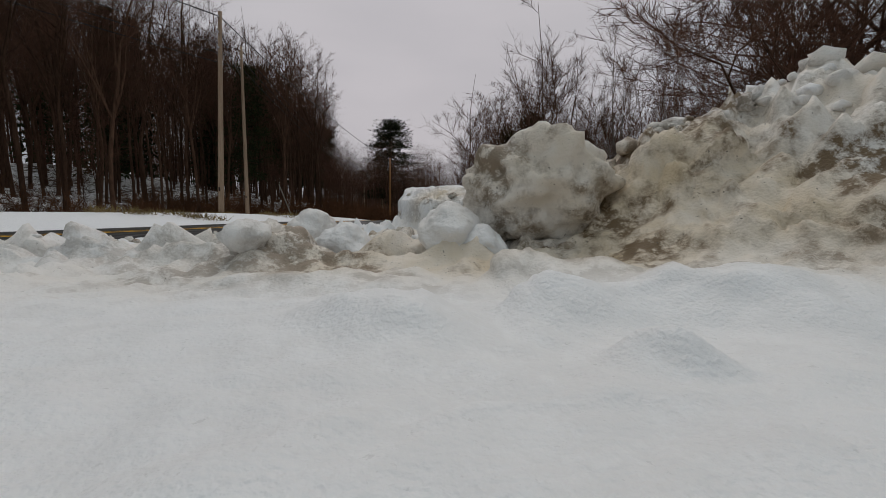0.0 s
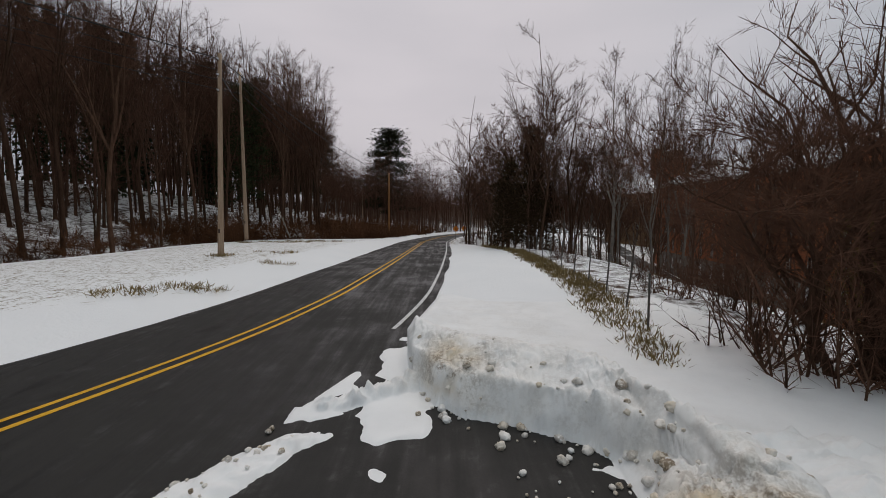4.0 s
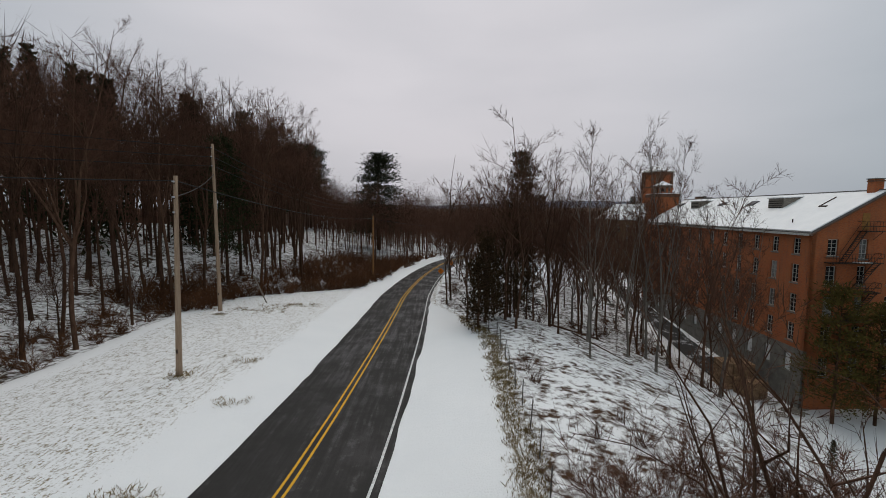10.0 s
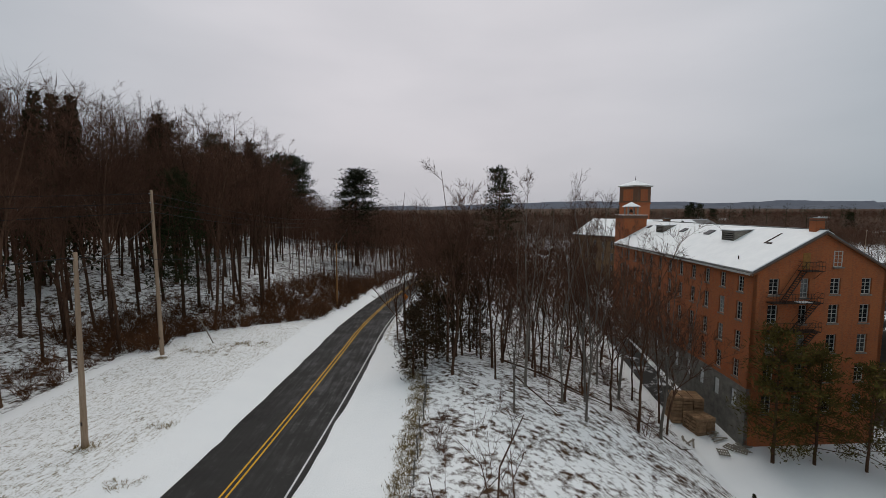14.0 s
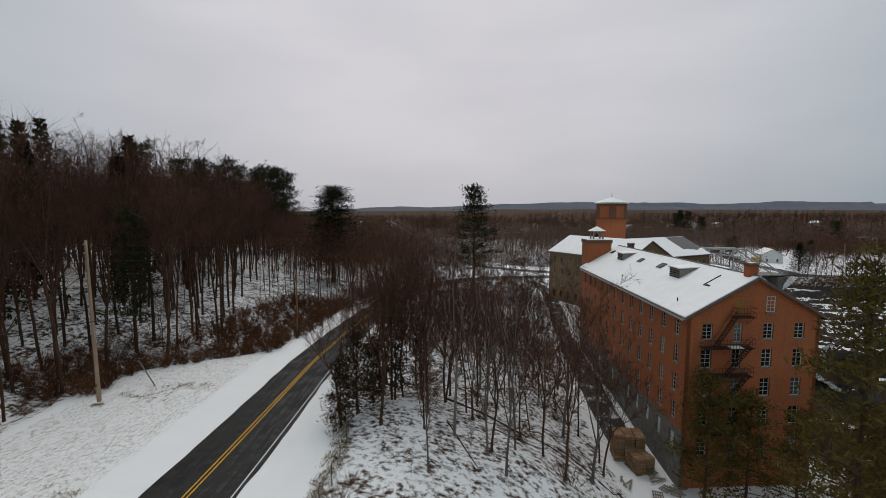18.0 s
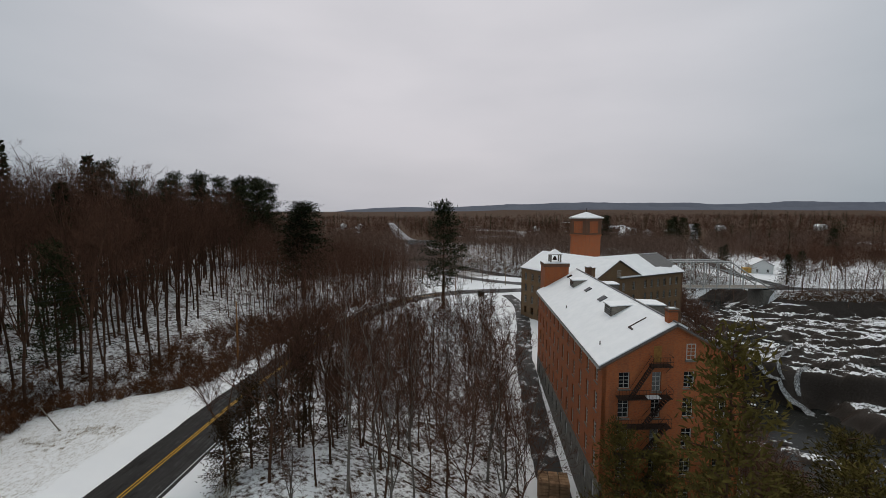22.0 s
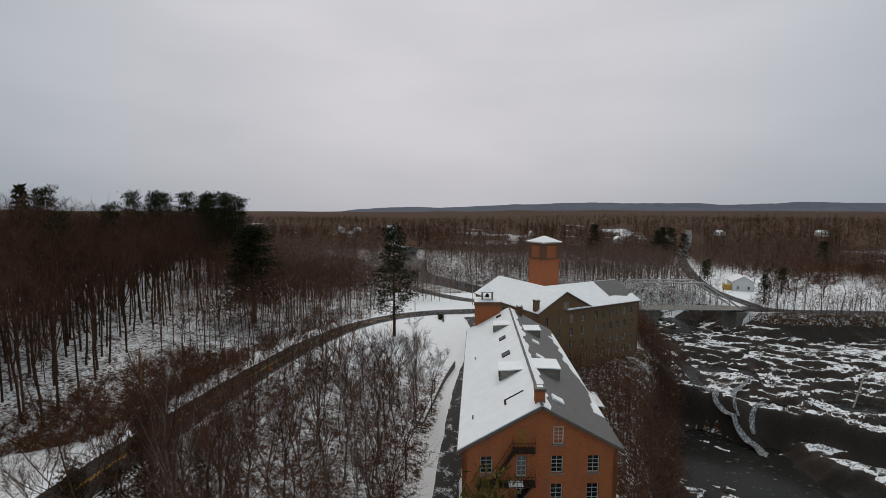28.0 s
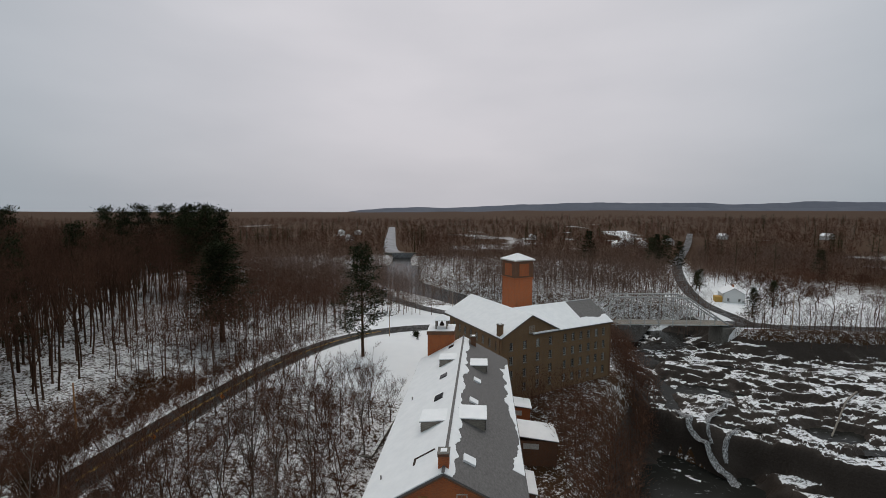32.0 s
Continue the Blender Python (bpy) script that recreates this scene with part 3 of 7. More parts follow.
tagged(ribbon("hill_road", EAST_ROAD, [wobble(-3.0, 0.5, 9), 0.0, wobble(3.0, 0.5, 10)], 0.06, ASPHALT), "asphalt road climbing away past a white house", "road", kind="structure")

# wooded ridges on the skyline; their blue-grey colour holds the haze of distance
HAZY_RIDGE = simple("haze_blue_wooded_ridge", (0.085, 0.094, 0.122), (0.110, 0.119, 0.148), 0.004, 0.95, 0.0)
hx = np.linspace(-4800, 4800, 240)
for y0, base, seed, lift in ((3300.0, 62.0, 3, 0.0), (4300.0, 88.0, 9, 30.0)):
    crest = base * 0.8 - 80 * sst(-300, -1300, hx) + lift * sst(-1500, 1500, hx) + 26 * sst(-600, 1400, hx) + 85 * fbm(hx / 1000, np.full_like(hx, seed), 4, seed) + 7 * fbm(hx / 60, np.full_like(hx, seed + 5), 2, seed)
    V = np.concatenate([np.column_stack([hx, np.full_like(hx, y0), np.full_like(hx, -60.0)]), np.column_stack([hx, np.full_like(hx, y0 + 350), crest]), np.column_stack([hx, np.full_like(hx, y0 + 900), np.full_like(hx, -60.0)])])
    n = len(hx)
    i = np.arange(n - 1)
    F = np.concatenate([np.stack([i, i + 1, n + i + 1, n + i], 1), np.stack([n + i, n + i + 1, 2 * n + i + 1, 2 * n + i], 1)])
    tagged(link_mesh("backdrop", raw_mesh("backdrop", V, F), HAZY_RIDGE), "distant wooded ridge on the skyline, haze-blue in its colour", "hills", kind="structure")

# ---- the brick mill ----
MA = radians(-3.6)                     # its turn about z: local x along the gable, local y along the roof
MILL_AT = (42.2, 47.4, 0.0)
ML, MW, EAVE, RIDGE = 42.2, 15.5, 8.5, 12.75
SKEW = math.tan(radians(6.1))                  # the gables stand askew to the long walls
mill = thing("mill_building", MILL_AT, "long orange-red brick mill, snow on its roof, beside a lane", "building", rot=MA)


def panel_mesh(name, w, h_lo, h_hi, holes, thick, back=0.0, top=None):
    """A panel in its own x-z plane with real openings; top: the apex height of a gable."""
    xs = sorted({0.0, w} | {v for a, b, c, d in holes for v in (a, b)} | ({w / 2} if top else set()))
    zs = sorted({h_lo, h_hi} | {v for a, b, c, d in holes for v in (c, d)})
    bm = bmesh.new()
    vs = {}

    def vert(x, y, z):
        k = (round(x, 4), round(y, 4), round(z, 4))
        if k not in vs:
            vs[k] = bm.verts.new(k)
        return vs[k]
    def solid(x, z):
        return not any(a < x < b and c < z < d for a, b, c, d in holes)
    cells = {}
    for i in range(len(xs) - 1):
        for j in range(len(zs) - 1):
            cells[i, j] = solid((xs[i] + xs[i + 1]) / 2, (zs[j] + zs[j + 1]) / 2)
    for (i, j), s in cells.items():
        if not s:
            continue
        x0, x1, z0, z1 = xs[i], xs[i + 1], zs[j], zs[j + 1]
        for y, flip in ((0.0, False), (thick, True)):
            q = [vert(x0, y, z0), vert(x1, y, z0), vert(x1, y, z1), vert(x0, y, z1)]
            bm.faces.new(q[::-1] if flip else q)
        for di, dj, e in ((-1, 0, (x0, z0, x0, z1)), (1, 0, (x1, z1, x1, z0)), (0, -1, (x1, z0, x0, z0)), (0, 1, (x0, z1, x1, z1))):
            if not cells.get((i + di, j + dj), False):
                a, b, c, d = e
                bm.faces.new([vert(a, 0, b), vert(c, 0, d), vert(c, thick, d), vert(a, thick, b)])
    if top:
        for y, flip in ((0.0, False), (thick, True)):
            q = [vert(x, y, h_hi) for x in xs] + [vert(w / 2, y, top)]
            bm.faces.new(q[::-1] if flip else q)
    bmesh.ops.recalc_face_normals(bm, faces=bm.faces)
    bmesh.ops.translate(bm, vec=(0, back, 0), verts=bm.verts)
    me = bpy.data.meshes.new(name)
    bm.to_mesh(me)
    bm.free()
    return me


def wall_with_holes(name, w, h_lo, h_hi, holes, thick, material, parent, place, top=None, label=""):
    ob = link_mesh(name, panel_mesh(name, w, h_lo, h_hi, holes, thick, 0.0, top), material, parent, label)
    ob.matrix_local = place
    return ob


_window_cache = {}


def window(parent, place, w, h, cols=3, rows=6, frame_material=None, kind="sash", depth=0.16):
    """Sash window: frame, meeting rail, glazing bars, glass set back, stone sill. Local x-z plane, y into the wall."""
    key = (round(w, 2), round(h, 2), cols, rows, kind)
    fm = frame_material or WHITE_FRAME
    if key not in _window_cache:
        t = 0.075
        if kind == "sash":
            cw, ch = (w - 2 * t) / cols, (h - 2 * t) / rows
            bars = [(t + i * cw + (0.018 if i else 0), t + (i + 1) * cw - (0.018 if i < cols - 1 else 0), t + j * ch + (0.02 if j else 0), t + (j + 1) * ch - (0.02 if j < rows - 1 else 0)) for i in range(cols) for j in range(rows)]
            a = panel_mesh("window_frame", w, 0.0, h, bars, 0.07, depth)
        else:
            bm = box(bmesh.new(), 0, w, depth, depth + 0.05, 0, h, 0.012)
            a = bpy.data.meshes.new("window_frame")
            bm.to_mesh(a), bm.free()
        bm = box(bmesh.new(), 0.02, w - 0.02, depth + 0.062, depth + 0.075, 0.02, h - 0.02)
        b = bpy.data.meshes.new("pane")
        bm.to_mesh(b), bm.free()
        bm = box(bmesh.new(), -0.1, w + 0.1, -0.07, depth + 0.02, -0.16, -0.004, 0.012)
        c = bpy.data.meshes.new("sill")
        bm.to_mesh(c), bm.free()
        _window_cache[key] = (a, b, c)
    a, b, c = _window_cache[key]
    f = link_mesh("window", a, fm if kind == "sash" else WHITE_BOARD, parent)
    f.matrix_local = place
    if kind == "sash":
        link_mesh("pane", b, GLASS, f)
    link_mesh("sill", c, STONE, f)
    return f


# openings: rows of window tops, from the fourth floor down
WT = [7.7, 4.75, 1.35, -2.0]
WEST_N = 12
holes_w, wins_w = [], []
for i in range(WEST_N):
    s = 1.6 + i * 3.36
    for j, zt in enumerate(WT):
        h = 1.8 if j == 0 else 2.1
        holes_w.append((ML - s - 1.1, ML - s, zt - h, zt))
        wins_w.append((ML - s - 1.1, zt - h, h, "sash"))
    zt = -5.6
    if -2.1 + zt > -10.6 + s * 0.075:
        holes_w.append((ML - s - 1.1, ML - s, zt - 2.1, zt))
        wins_w.append((ML - s - 1.1, zt - 2.1, 2.1, "panel"))
T_WEST = Matrix.Translation((0, ML, 0)) @ Matrix.Rotation(radians(-90), 4, "Z")
wall_with_holes("west_wall", ML, -4.75, EAVE, [h for h in holes_w if h[2] > -5], 0.45, BRICK, mill, T_WEST)
wall_with_holes("west_base", ML, -13.5, -4.75, [h for h in holes_w if h[2] < -5], 0.5, STONE, mill, Matrix.Translation((-0.04, 0, 0)) @ T_WEST, label="grey stone foundation storey")
for x, z, h, k in wins_w:
    window(mill, T_WEST @ Matrix.Translation((x, 0, z)), 1.1, h, 2, 4, kind=k)
# south gable
GC = [2.4, 5.9, 9.45, 13.1]
holes_s, wins_s = [], []
for c in GC:
    for j, zt in enumerate(WT + [-5.6]):
        h = 1.8 if j == 0 else 2.1
        if c == GC[1] and j < 4:
            holes_s.append((c - 0.5, c + 0.5, zt - 2.15, zt))
            wins_s.append((c - 0.5, zt - 2.15, 1.0, 2.15, "sash"))
        else:
            holes_s.append((c - 0.6, c + 0.6, zt - h, zt))
            wins_s.append((c - 0.6, zt - h, 1.2, h, "sash"))
wall_with_holes("south_gable", MW, -13.5, EAVE, holes_s, 0.45, BRICK, mill, Matrix.Identity(4), RIDGE)
for x, z, w, h, k in wins_s:
    window(mill, Matrix.Translation((x, 0, z)), w, h, 2, 4, kind=k)
# attic door and window, set on the gable
boxed("attic_door", (5.45, 6.3, -0.05, 0.0, 8.75, 10.55), simple("ochre_door_paint", (0.20, 0.095, 0.025), (0.30, 0.15, 0.04), 3, 0.6), mill, "ochre painted attic door", 0.01)
att = window(mill, Matrix.Translation((9.0, -0.22, 9.0)), 1.0, 1.75, 2, 4)
wall_with_holes("east_wall", ML, -24.0, EAVE, [(1.6 + i * 3.36, 2.7 + i * 3.36, zt - 1.9, zt) for i in range(WEST_N) for zt in WT], 0.45, BRICK, mill, Matrix.Translation((MW, 0, 0)) @ Matrix.Rotation(radians(90), 4, "Z"))
wall_with_holes("north_gable", MW, -13.5, EAVE, [], 0.45, BRICK, mill, Matrix.Translation((MW, ML, 0)) @ Matrix.Rotation(radians(180), 4, "Z"), RIDGE)
boxed("east_foundation", (MW - 0.5, MW + 0.06, 0.0, ML, -30.0, -9.0), STONE, mill)


def slope_slab(name, x0, z0, x1, z1, y0, y1, t, material, parent, label="", rows=1, ragged=0.0, seed=1):
    """A slab on a roof slope from (x0, z0) to (x1, z1); ragged: an uneven inner edge for lying snow."""
    n = max(2, int((y1 - y0) / 0.18)) if ragged else 2
    ys = np.linspace(y0, y1, n)
    d = np.array([x1 - x0, z1 - z0])
    L = np.linalg.norm(d)
    nn = np.array([-d[1], d[0]]) / L
    if nn[1] < 0:
        nn = -nn
    bm = bmesh.new()
    cols = []
    for k, y in enumerate(ys):
        s = 1.0 - (ragged * (0.5 + 1.3 * fbm(np.array(y * 0.3), np.array(seed * 5.1), 5, seed, 0.6)) if ragged else 0)
        s = float(min(1, max(0.03, s)))
        a, b = np.array([x0, z0]), np.array([x0, z0]) + d * s
        cols.append([bm.verts.new((p[0], y, p[1])) for p in (a, b, b + nn * t, a + nn * t)])
    for c0, c1 in zip(cols[:-1], cols[1:]):
        for i in range(4):
            j = (i + 1) % 4
            bm.faces.new([c0[i], c0[j], c1[j], c1[i]])
    bm.faces.new(cols[0]), bm.faces.new(cols[-1][::-1])
    bmesh.ops.recalc_face_normals(bm, faces=bm.faces)
    return part(name, bm, material, parent, label)


PITCH = (RIDGE - EAVE) / (MW / 2)
slope_slab("roof", -0.45, EAVE - 0.25, MW / 2, RIDGE, -0.35, ML + 0.3, 0.22, SLATE, mill)
slope_slab("roof", MW + 0.45, EAVE - 0.25, MW / 2, RIDGE, -0.35, ML + 0.3, 0.22, SLATE, mill)
slope_slab("roof_snow", -0.43, EAVE + 0.0, MW / 2, RIDGE + 0.23, -0.28, ML + 0.2, 0.11, ROOF_SNOW, mill, "smooth white snow lying on the slope")

# east slope: bare slate with snow along the ridge and the eaves
slope_slab("ridge_snow", MW / 2, RIDGE + 0.235, MW / 2 + 1.9, RIDGE + 0.235 - 1.9 * PITCH, -0.28, ML + 0.2, 0.09, ROOF_SNOW, mill, "ragged snow below the ridge", ragged=0.95, seed=4)
slope_slab("eaves_snow", MW + 0.43, EAVE - 0.01, MW - 1.5, EAVE - 0.01 + 1.93 * PITCH, 6.0, ML - 3, 0.07, ROOF_SNOW, mill, "ragged snow above the eaves", ragged=1.15, seed=9)
bm = box(bmesh.new(), MW / 2 - 0.16, MW / 2 + 0.16, -0.36, ML + 0.3, RIDGE + 0.30, RIDGE + 0.42, 0.05)
part("ridge_cap", bm, SLATE, mill, "dark ridge cap")
for x0, x1, side in ((-0.55, MW / 2, 1), (MW + 0.55, MW / 2, -1)):
    slope_slab("verge_board", x0, EAVE - 0.42, x1, RIDGE - 0.13, -0.40, -0.2, 0.14, BRICK_DARK, mill, "dark verge board")
boxed("eaves_board", (-0.5, -0.3, -0.3, ML, EAVE - 0.42, EAVE - 0.12), WHITE_FRAME, mill, "pale eaves board")
boxed("eaves_board", (MW + 0.3, MW + 0.5, -0.3, ML, EAVE - 0.42, EAVE - 0.12), IRON, mill)


def roof_z(x):
    return RIDGE - abs(x - MW / 2) * PITCH + 0.22


def dormer(x_front, x_back, y0, y1, rise, snow=True):
    """Shed dormer: upright front with louvres, two wedge cheeks, a near-flat roof."""
    z0, zt = roof_z(x_front), roof_z(x_front) + rise
    s = 1 if x_back > x_front else -1
    d = boxed("dormer_front", (min(x_front, x_front + s * 0.12), max(x_front, x_front + s * 0.12), y0, y1, z0 - 0.1, zt), WOOD_GREY, mill, "weathered dormer front")
    for k in range(4):
        zz = z0 + 0.2 + k * (rise - 0.3) / 4
        boxed("louvre", (min(x_front - s * 0.05, x_front), max(x_front - s * 0.05, x_front), y0 + 0.15, y1 - 0.15, zz, zz + 0.1), GLASS, d)
    zb = roof_z(x_back)
    for y in (y0, y1 - 0.1):
        bm = bmesh.new()
        tri = [(x_front, z0 - 0.05), (x_back, zb - 0.02), (x_front, zt)]
        lo = [bm.verts.new((p[0], y, p[1])) for p in tri]
        hi = [bm.verts.new((p[0], y + 0.1, p[1])) for p in tri]
        bm.faces.new(lo), bm.faces.new(hi[::-1])
        for i in range(3):
            bm.faces.new([lo[i], hi[i], hi[(i + 1) % 3], lo[(i + 1) % 3]])
        bmesh.ops.recalc_face_normals(bm, faces=bm.faces)
        part("dormer_cheek", bm, WOOD_GREY, mill, "weathered board cheek")
    slope_slab("dormer_roof", x_front - s * 0.15, zt, x_back + s * 0.3, max(zb, zt - 0.05) + 0.02, y0 - 0.12, y1 + 0.12, 0.06, SLATE, mill)
    slope_slab("dormer_snow", x_front - s * 0.15, zt + 0.065, x_back + s * 0.3, max(zb, zt - 0.05) + 0.085, y0 - 0.12, y1 + 0.12, 0.12, ROOF_SNOW, mill)


dormer(4.2, 7.0, 10.3, 13.0, 1.4)
dormer(4.3, 6.9, 31.0, 33.6, 1.35)
dormer(11.7, 8.7, 11.0, 14.3, 1.5)
dormer(12.0, 9.6, 29.5, 32.5, 1.3)
for x0, x1, y0, y1 in ((5.0, 6.1, 17.4, 18.9), (5.0, 6.0, 25.0, 26.3), (5.2, 6.1, 39.0, 40.0), (9.4, 10.6, 3.0, 4.2), (9.6, 10.7, 16.6, 17.8), (10.0, 11.0, 24.0, 25.2)):
    a, b = roof_z(x0), roof_z(x1)
    slope_slab("skylight", x0, a + 0.04, x1, b + 0.04, y0, y1, 0.22, GLASS if x0 < 8 else ROOF_SNOW, mill, "low skylight box")
slope_slab("hatch_edge", 4.4, roof_z(4.4) + 0.1, 6.5, roof_z(6.5) + 0.1, 4.6, 4.75, 0.12, IRON, mill, "dark hatch edge")
slope_slab("hatch_edge", 4.4, roof_z(4.4) + 0.1, 4.6, roof_z(4.6) + 0.1, 3.6, 4.6, 0.12, IRON, mill)
for x, y in ((1.0, 4.3), (1.2, 22.6)):
    part("vent_pipe", rod(bmesh.new(), (x, y, roof_z(x)), (x, y, roof_z(x) + 0.55), 0.07), IRON, mill)


def chimney(parent, x0, x1, y0, y1, z0, z1, material, cap=True):
    c = boxed("chimney", (x0, x1, y0, y1, z0, z1), material, parent, "brick chimney", 0.02)
    if cap:
        boxed("chimney_band", (x0 - 0.06, x1 + 0.06, y0 - 0.06, y1 + 0.06, z1 - 0.28, z1 - 0.12), BRICK_DARK, c)
        boxed("chimney_cap", (x0 - 0.08, x1 + 0.08, y0 - 0.08, y1 + 0.08, z1, z1 + 0.1), STONE, c)
        boxed("chimney_snow", (x0 + 0.2, x1 - 0.2, y0 + 0.2, y1 - 0.2, z1 + 0.1, z1 + 0.14), ROOF_SNOW, c)
    return c


chimney(mill, 7.2, 8.2, 0.6, 1.6, RIDGE - 0.9, 14.3, BRICK)
chimney(mill, 9.1, 10.1, ML - 2.2, ML - 1.0, RIDGE - 1.5, 13.6, BRICK_DARK)
# stair tower with a belfry at the far end
tower_w = 4.9
tw_x, tw_y = 1.0, ML - 0.6
st = boxed("stair_tower", (tw_x, tw_x + tower_w, tw_y, tw_y + 4.6, -12.0, 14.2), BRICK, mill, "square brick stair tower")
boxed("tower_cornice", (tw_x - 0.15, tw_x + tower_w + 0.15, tw_y - 0.15, tw_y + 4.75, 13.6, 14.25), BRICK_DARK, st)
boxed("tower_snow", (tw_x - 0.1, tw_x + tower_w + 0.1, tw_y - 0.1, tw_y + 4.7, 14.25, 14.36), ROOF_SNOW, st)
bx, by = tw_x + tower_w / 2, tw_y + 2.3
for sx in (-1, 1):
    for sy in (-1, 1):
        boxed("belfry_post", (bx + sx * 1.0 - 0.14, bx + sx * 1.0 + 0.14, by + sy * 1.0 - 0.14, by + sy * 1.0 + 0.14, 14.36, 16.0), WOOD_GREY, st)
part("bell", rod(bmesh.new(), (bx, by, 14.8), (bx, by, 15.5), 0.5, 0.2, 14), IRON, st, "dark iron bell")
boxed("belfry_beam", (bx - 1.25, bx + 1.25, by - 1.25, by + 1.25, 15.9, 16.05), WOOD_GREY, st)
bm = bmesh.new()
bmesh.ops.create_cone(bm, cap_ends=True, segments=4, radius1=2.15, radius2=0.1, depth=0.95, matrix=Matrix.Translation((bx, by, 16.53)) @ Matrix.Rotation(radians(45), 4, "Z"))
part("belfry_roof", bm, ROOF_SNOW, st, "snow-covered hipped belfry roof")

# fire escape on the gable: landings, rails, stairs
fire = thing("fire_escape", MILL_AT, "black iron fire escape bolted to the brick gable", "fire escape", rot=MA)
def landing(x0, x1, z, y0=-1.15):
    a = boxed("landing", (x0, x1, y0, -0.02, z - 0.08, z), IRON, fire)
    for zz in (z + 0.5, z + 1.0):
        part("rail", rod(bmesh.new(), (x0, y0, zz), (x1, y0, zz), 0.025, sides=6), IRON, fire)
        for x in (x0, x1):
            part("rail", rod(bmesh.new(), (x, y0, zz), (x, -0.02, zz), 0.022, sides=6), IRON, fire)
    n = int((x1 - x0) / 0.35)
    for i in range(n + 1):
        x = x0 + (x1 - x0) * i / n
        part("baluster", rod(bmesh.new(), (x, y0, z), (x, y0, z + 1.0), 0.018, sides=5), IRON, a)
    for x in (x0 + 0.2, x1 - 0.2):
        part("bracket", rod(bmesh.new(), (x, y0 + 0.1, z - 0.08), (x, -0.02, z - 1.0), 0.03, sides=6), IRON, fire)
def stairs(xa, za, xb, zb, y0=-1.05, y1=-0.35):
    for y in (y0, y1):
        part("stringer", rod(bmesh.new(), (xa, y, za), (xb, y, zb), 0.06, sides=4), IRON, fire)
        part("handrail", rod(bmesh.new(), (xa, y, za + 0.9), (xb, y, zb + 0.9), 0.025, sides=6), IRON, fire)
    n = int(abs(zb - za) / 0.22)
    for i in range(1, n):
        x, z = xa + (xb - xa) * i / n, za + (zb - za) * i / n
        boxed("tread", (x - 0.13, x + 0.13, y0, y1, z - 0.02, z + 0.02), IRON, fire)
landing(4.95, 7.1, 8.65)
landing(1.5, 7.2, 5.2)
landing(1.5, 7.2, 2.0)
landing(1.5, 7.2, -1.2)
landing(3.0, 7.2, -4.6)
stairs(5.1, 8.65, 2.9, 5.2)
stairs(6.9, 5.2, 4.3, 2.0)
stairs(6.9, 2.0, 4.3, -1.2)
stairs(6.9, -1.2, 4.3, -4.6)
boxed("landing_snow", (4.6, 6.0, -1.1, -0.2, 5.2, 5.26), ROOF_SNOW, fire)



def set_askew(owner):
    """Turn the gable ends of the mill against its long walls."""
    lean = Matrix.Identity(4)
    lean[1][0] = SKEW
    done = set()

    def settle(ob, chain):
        for child in ob.children:
            m = chain @ child.matrix_basis
            if child.name.startswith("window"):
                place = child.matrix_basis.copy()
                if abs(place[0][0]) > 0.9:
                    place = Matrix.Translation((place.translation.x, place.translation.y + SKEW * place.translation.x, place.translation.z)) @ Matrix.Rotation(math.atan(SKEW), 4, "Z")
                child.matrix_basis = place
                continue
            if child.type == "MESH" and child.data.name not in done:
                done.add(child.data.name)
                child.data.transform(m.inverted() @ lean @ m)
            settle(child, m)
    settle(owner, Matrix.Identity(4))


set_askew(mill)
set_askew(fire)

# lean-to sheds along the river side
def shed(x0, x1, y0, y1, z0, z1, material, roof_rise, label):
    s = thing("shed", MILL_AT, label, "shed", rot=MA)
    boxed("shed_body", (x0, x1, y0, y1, z0, z1), material, s, "", 0.02)
    slope_slab("shed_roof", x1 + 0.3, z1, x0 - 0.1, z1 + roof_rise, y0 - 0.25, y1 + 0.25, 0.1, SLATE, s)
    slope_slab("shed_snow", x1 + 0.3, z1 + 0.105, x0 - 0.1, z1 + roof_rise + 0.105, y0 - 0.22, y1 + 0.22, 0.1, ROOF_SNOW, s)
    w = boxed("shed_window", (x0 + (x1 - x0) * 0.35, x0 + (x1 - x0) * 0.65, y0 - 0.05, y0 - 0.005, z1 - 1.5, z1 - 0.5), WHITE_FRAME, s)
    return s
shed(MW + 0.8, MW + 5.6, 48.0, 52.0, -20, -3.0, BRICK, 0.6, "small brick lean-to with a snowy roof, beside the mill")
shed(MW + 0.1, MW + 9.2, 37.5, 43.5, -24, -4.0, BRICK_DARK, 1.0, "dark brick wheelhouse with a snowy roof, beside the mill")
shed(MW + 0.1, MW + 4.2, 26.5, 32.0, -25, -6.5, BRICK_DARK, 0.8, "low dark brick lean-to with a snowy roof")

# ---- the older brown mill, its cross wing and the water tower ----
BA = math.atan2(0.475, 0.88)                    # local x along the gable end, local y along the ridge
B_AT = (61.5, 104.1, 0.0)
BW, BL, BE, BR = 16.6, 27.5, 8.3, 12.6
millb = thing("old_mill", B_AT, "older brown stone-and-brick mill with snowy roofs and a cross wing", "building", rot=BA)
hs, ws = [], []
for zt in (7.0, 3.7, 0.4, -2.9):
    for c in (2.6, 6.4, 10.2, 14.0):
        hs.append((c - 0.5, c + 0.5, zt - 1.9, zt))
wall_with_holes("gable_wall", BW, -14, BE, hs, 0.5, BRICK_BROWN, millb, Matrix.Identity(4), BR)
for a, b, c, d in hs:
    window(millb, Matrix.Translation((a, 0, c)), b - a, d - c, 2, 4)
att = window(millb, Matrix.Translation((7.6, -0.2, 8.6)), 1.4, 1.7, 3, 4)
hw = []
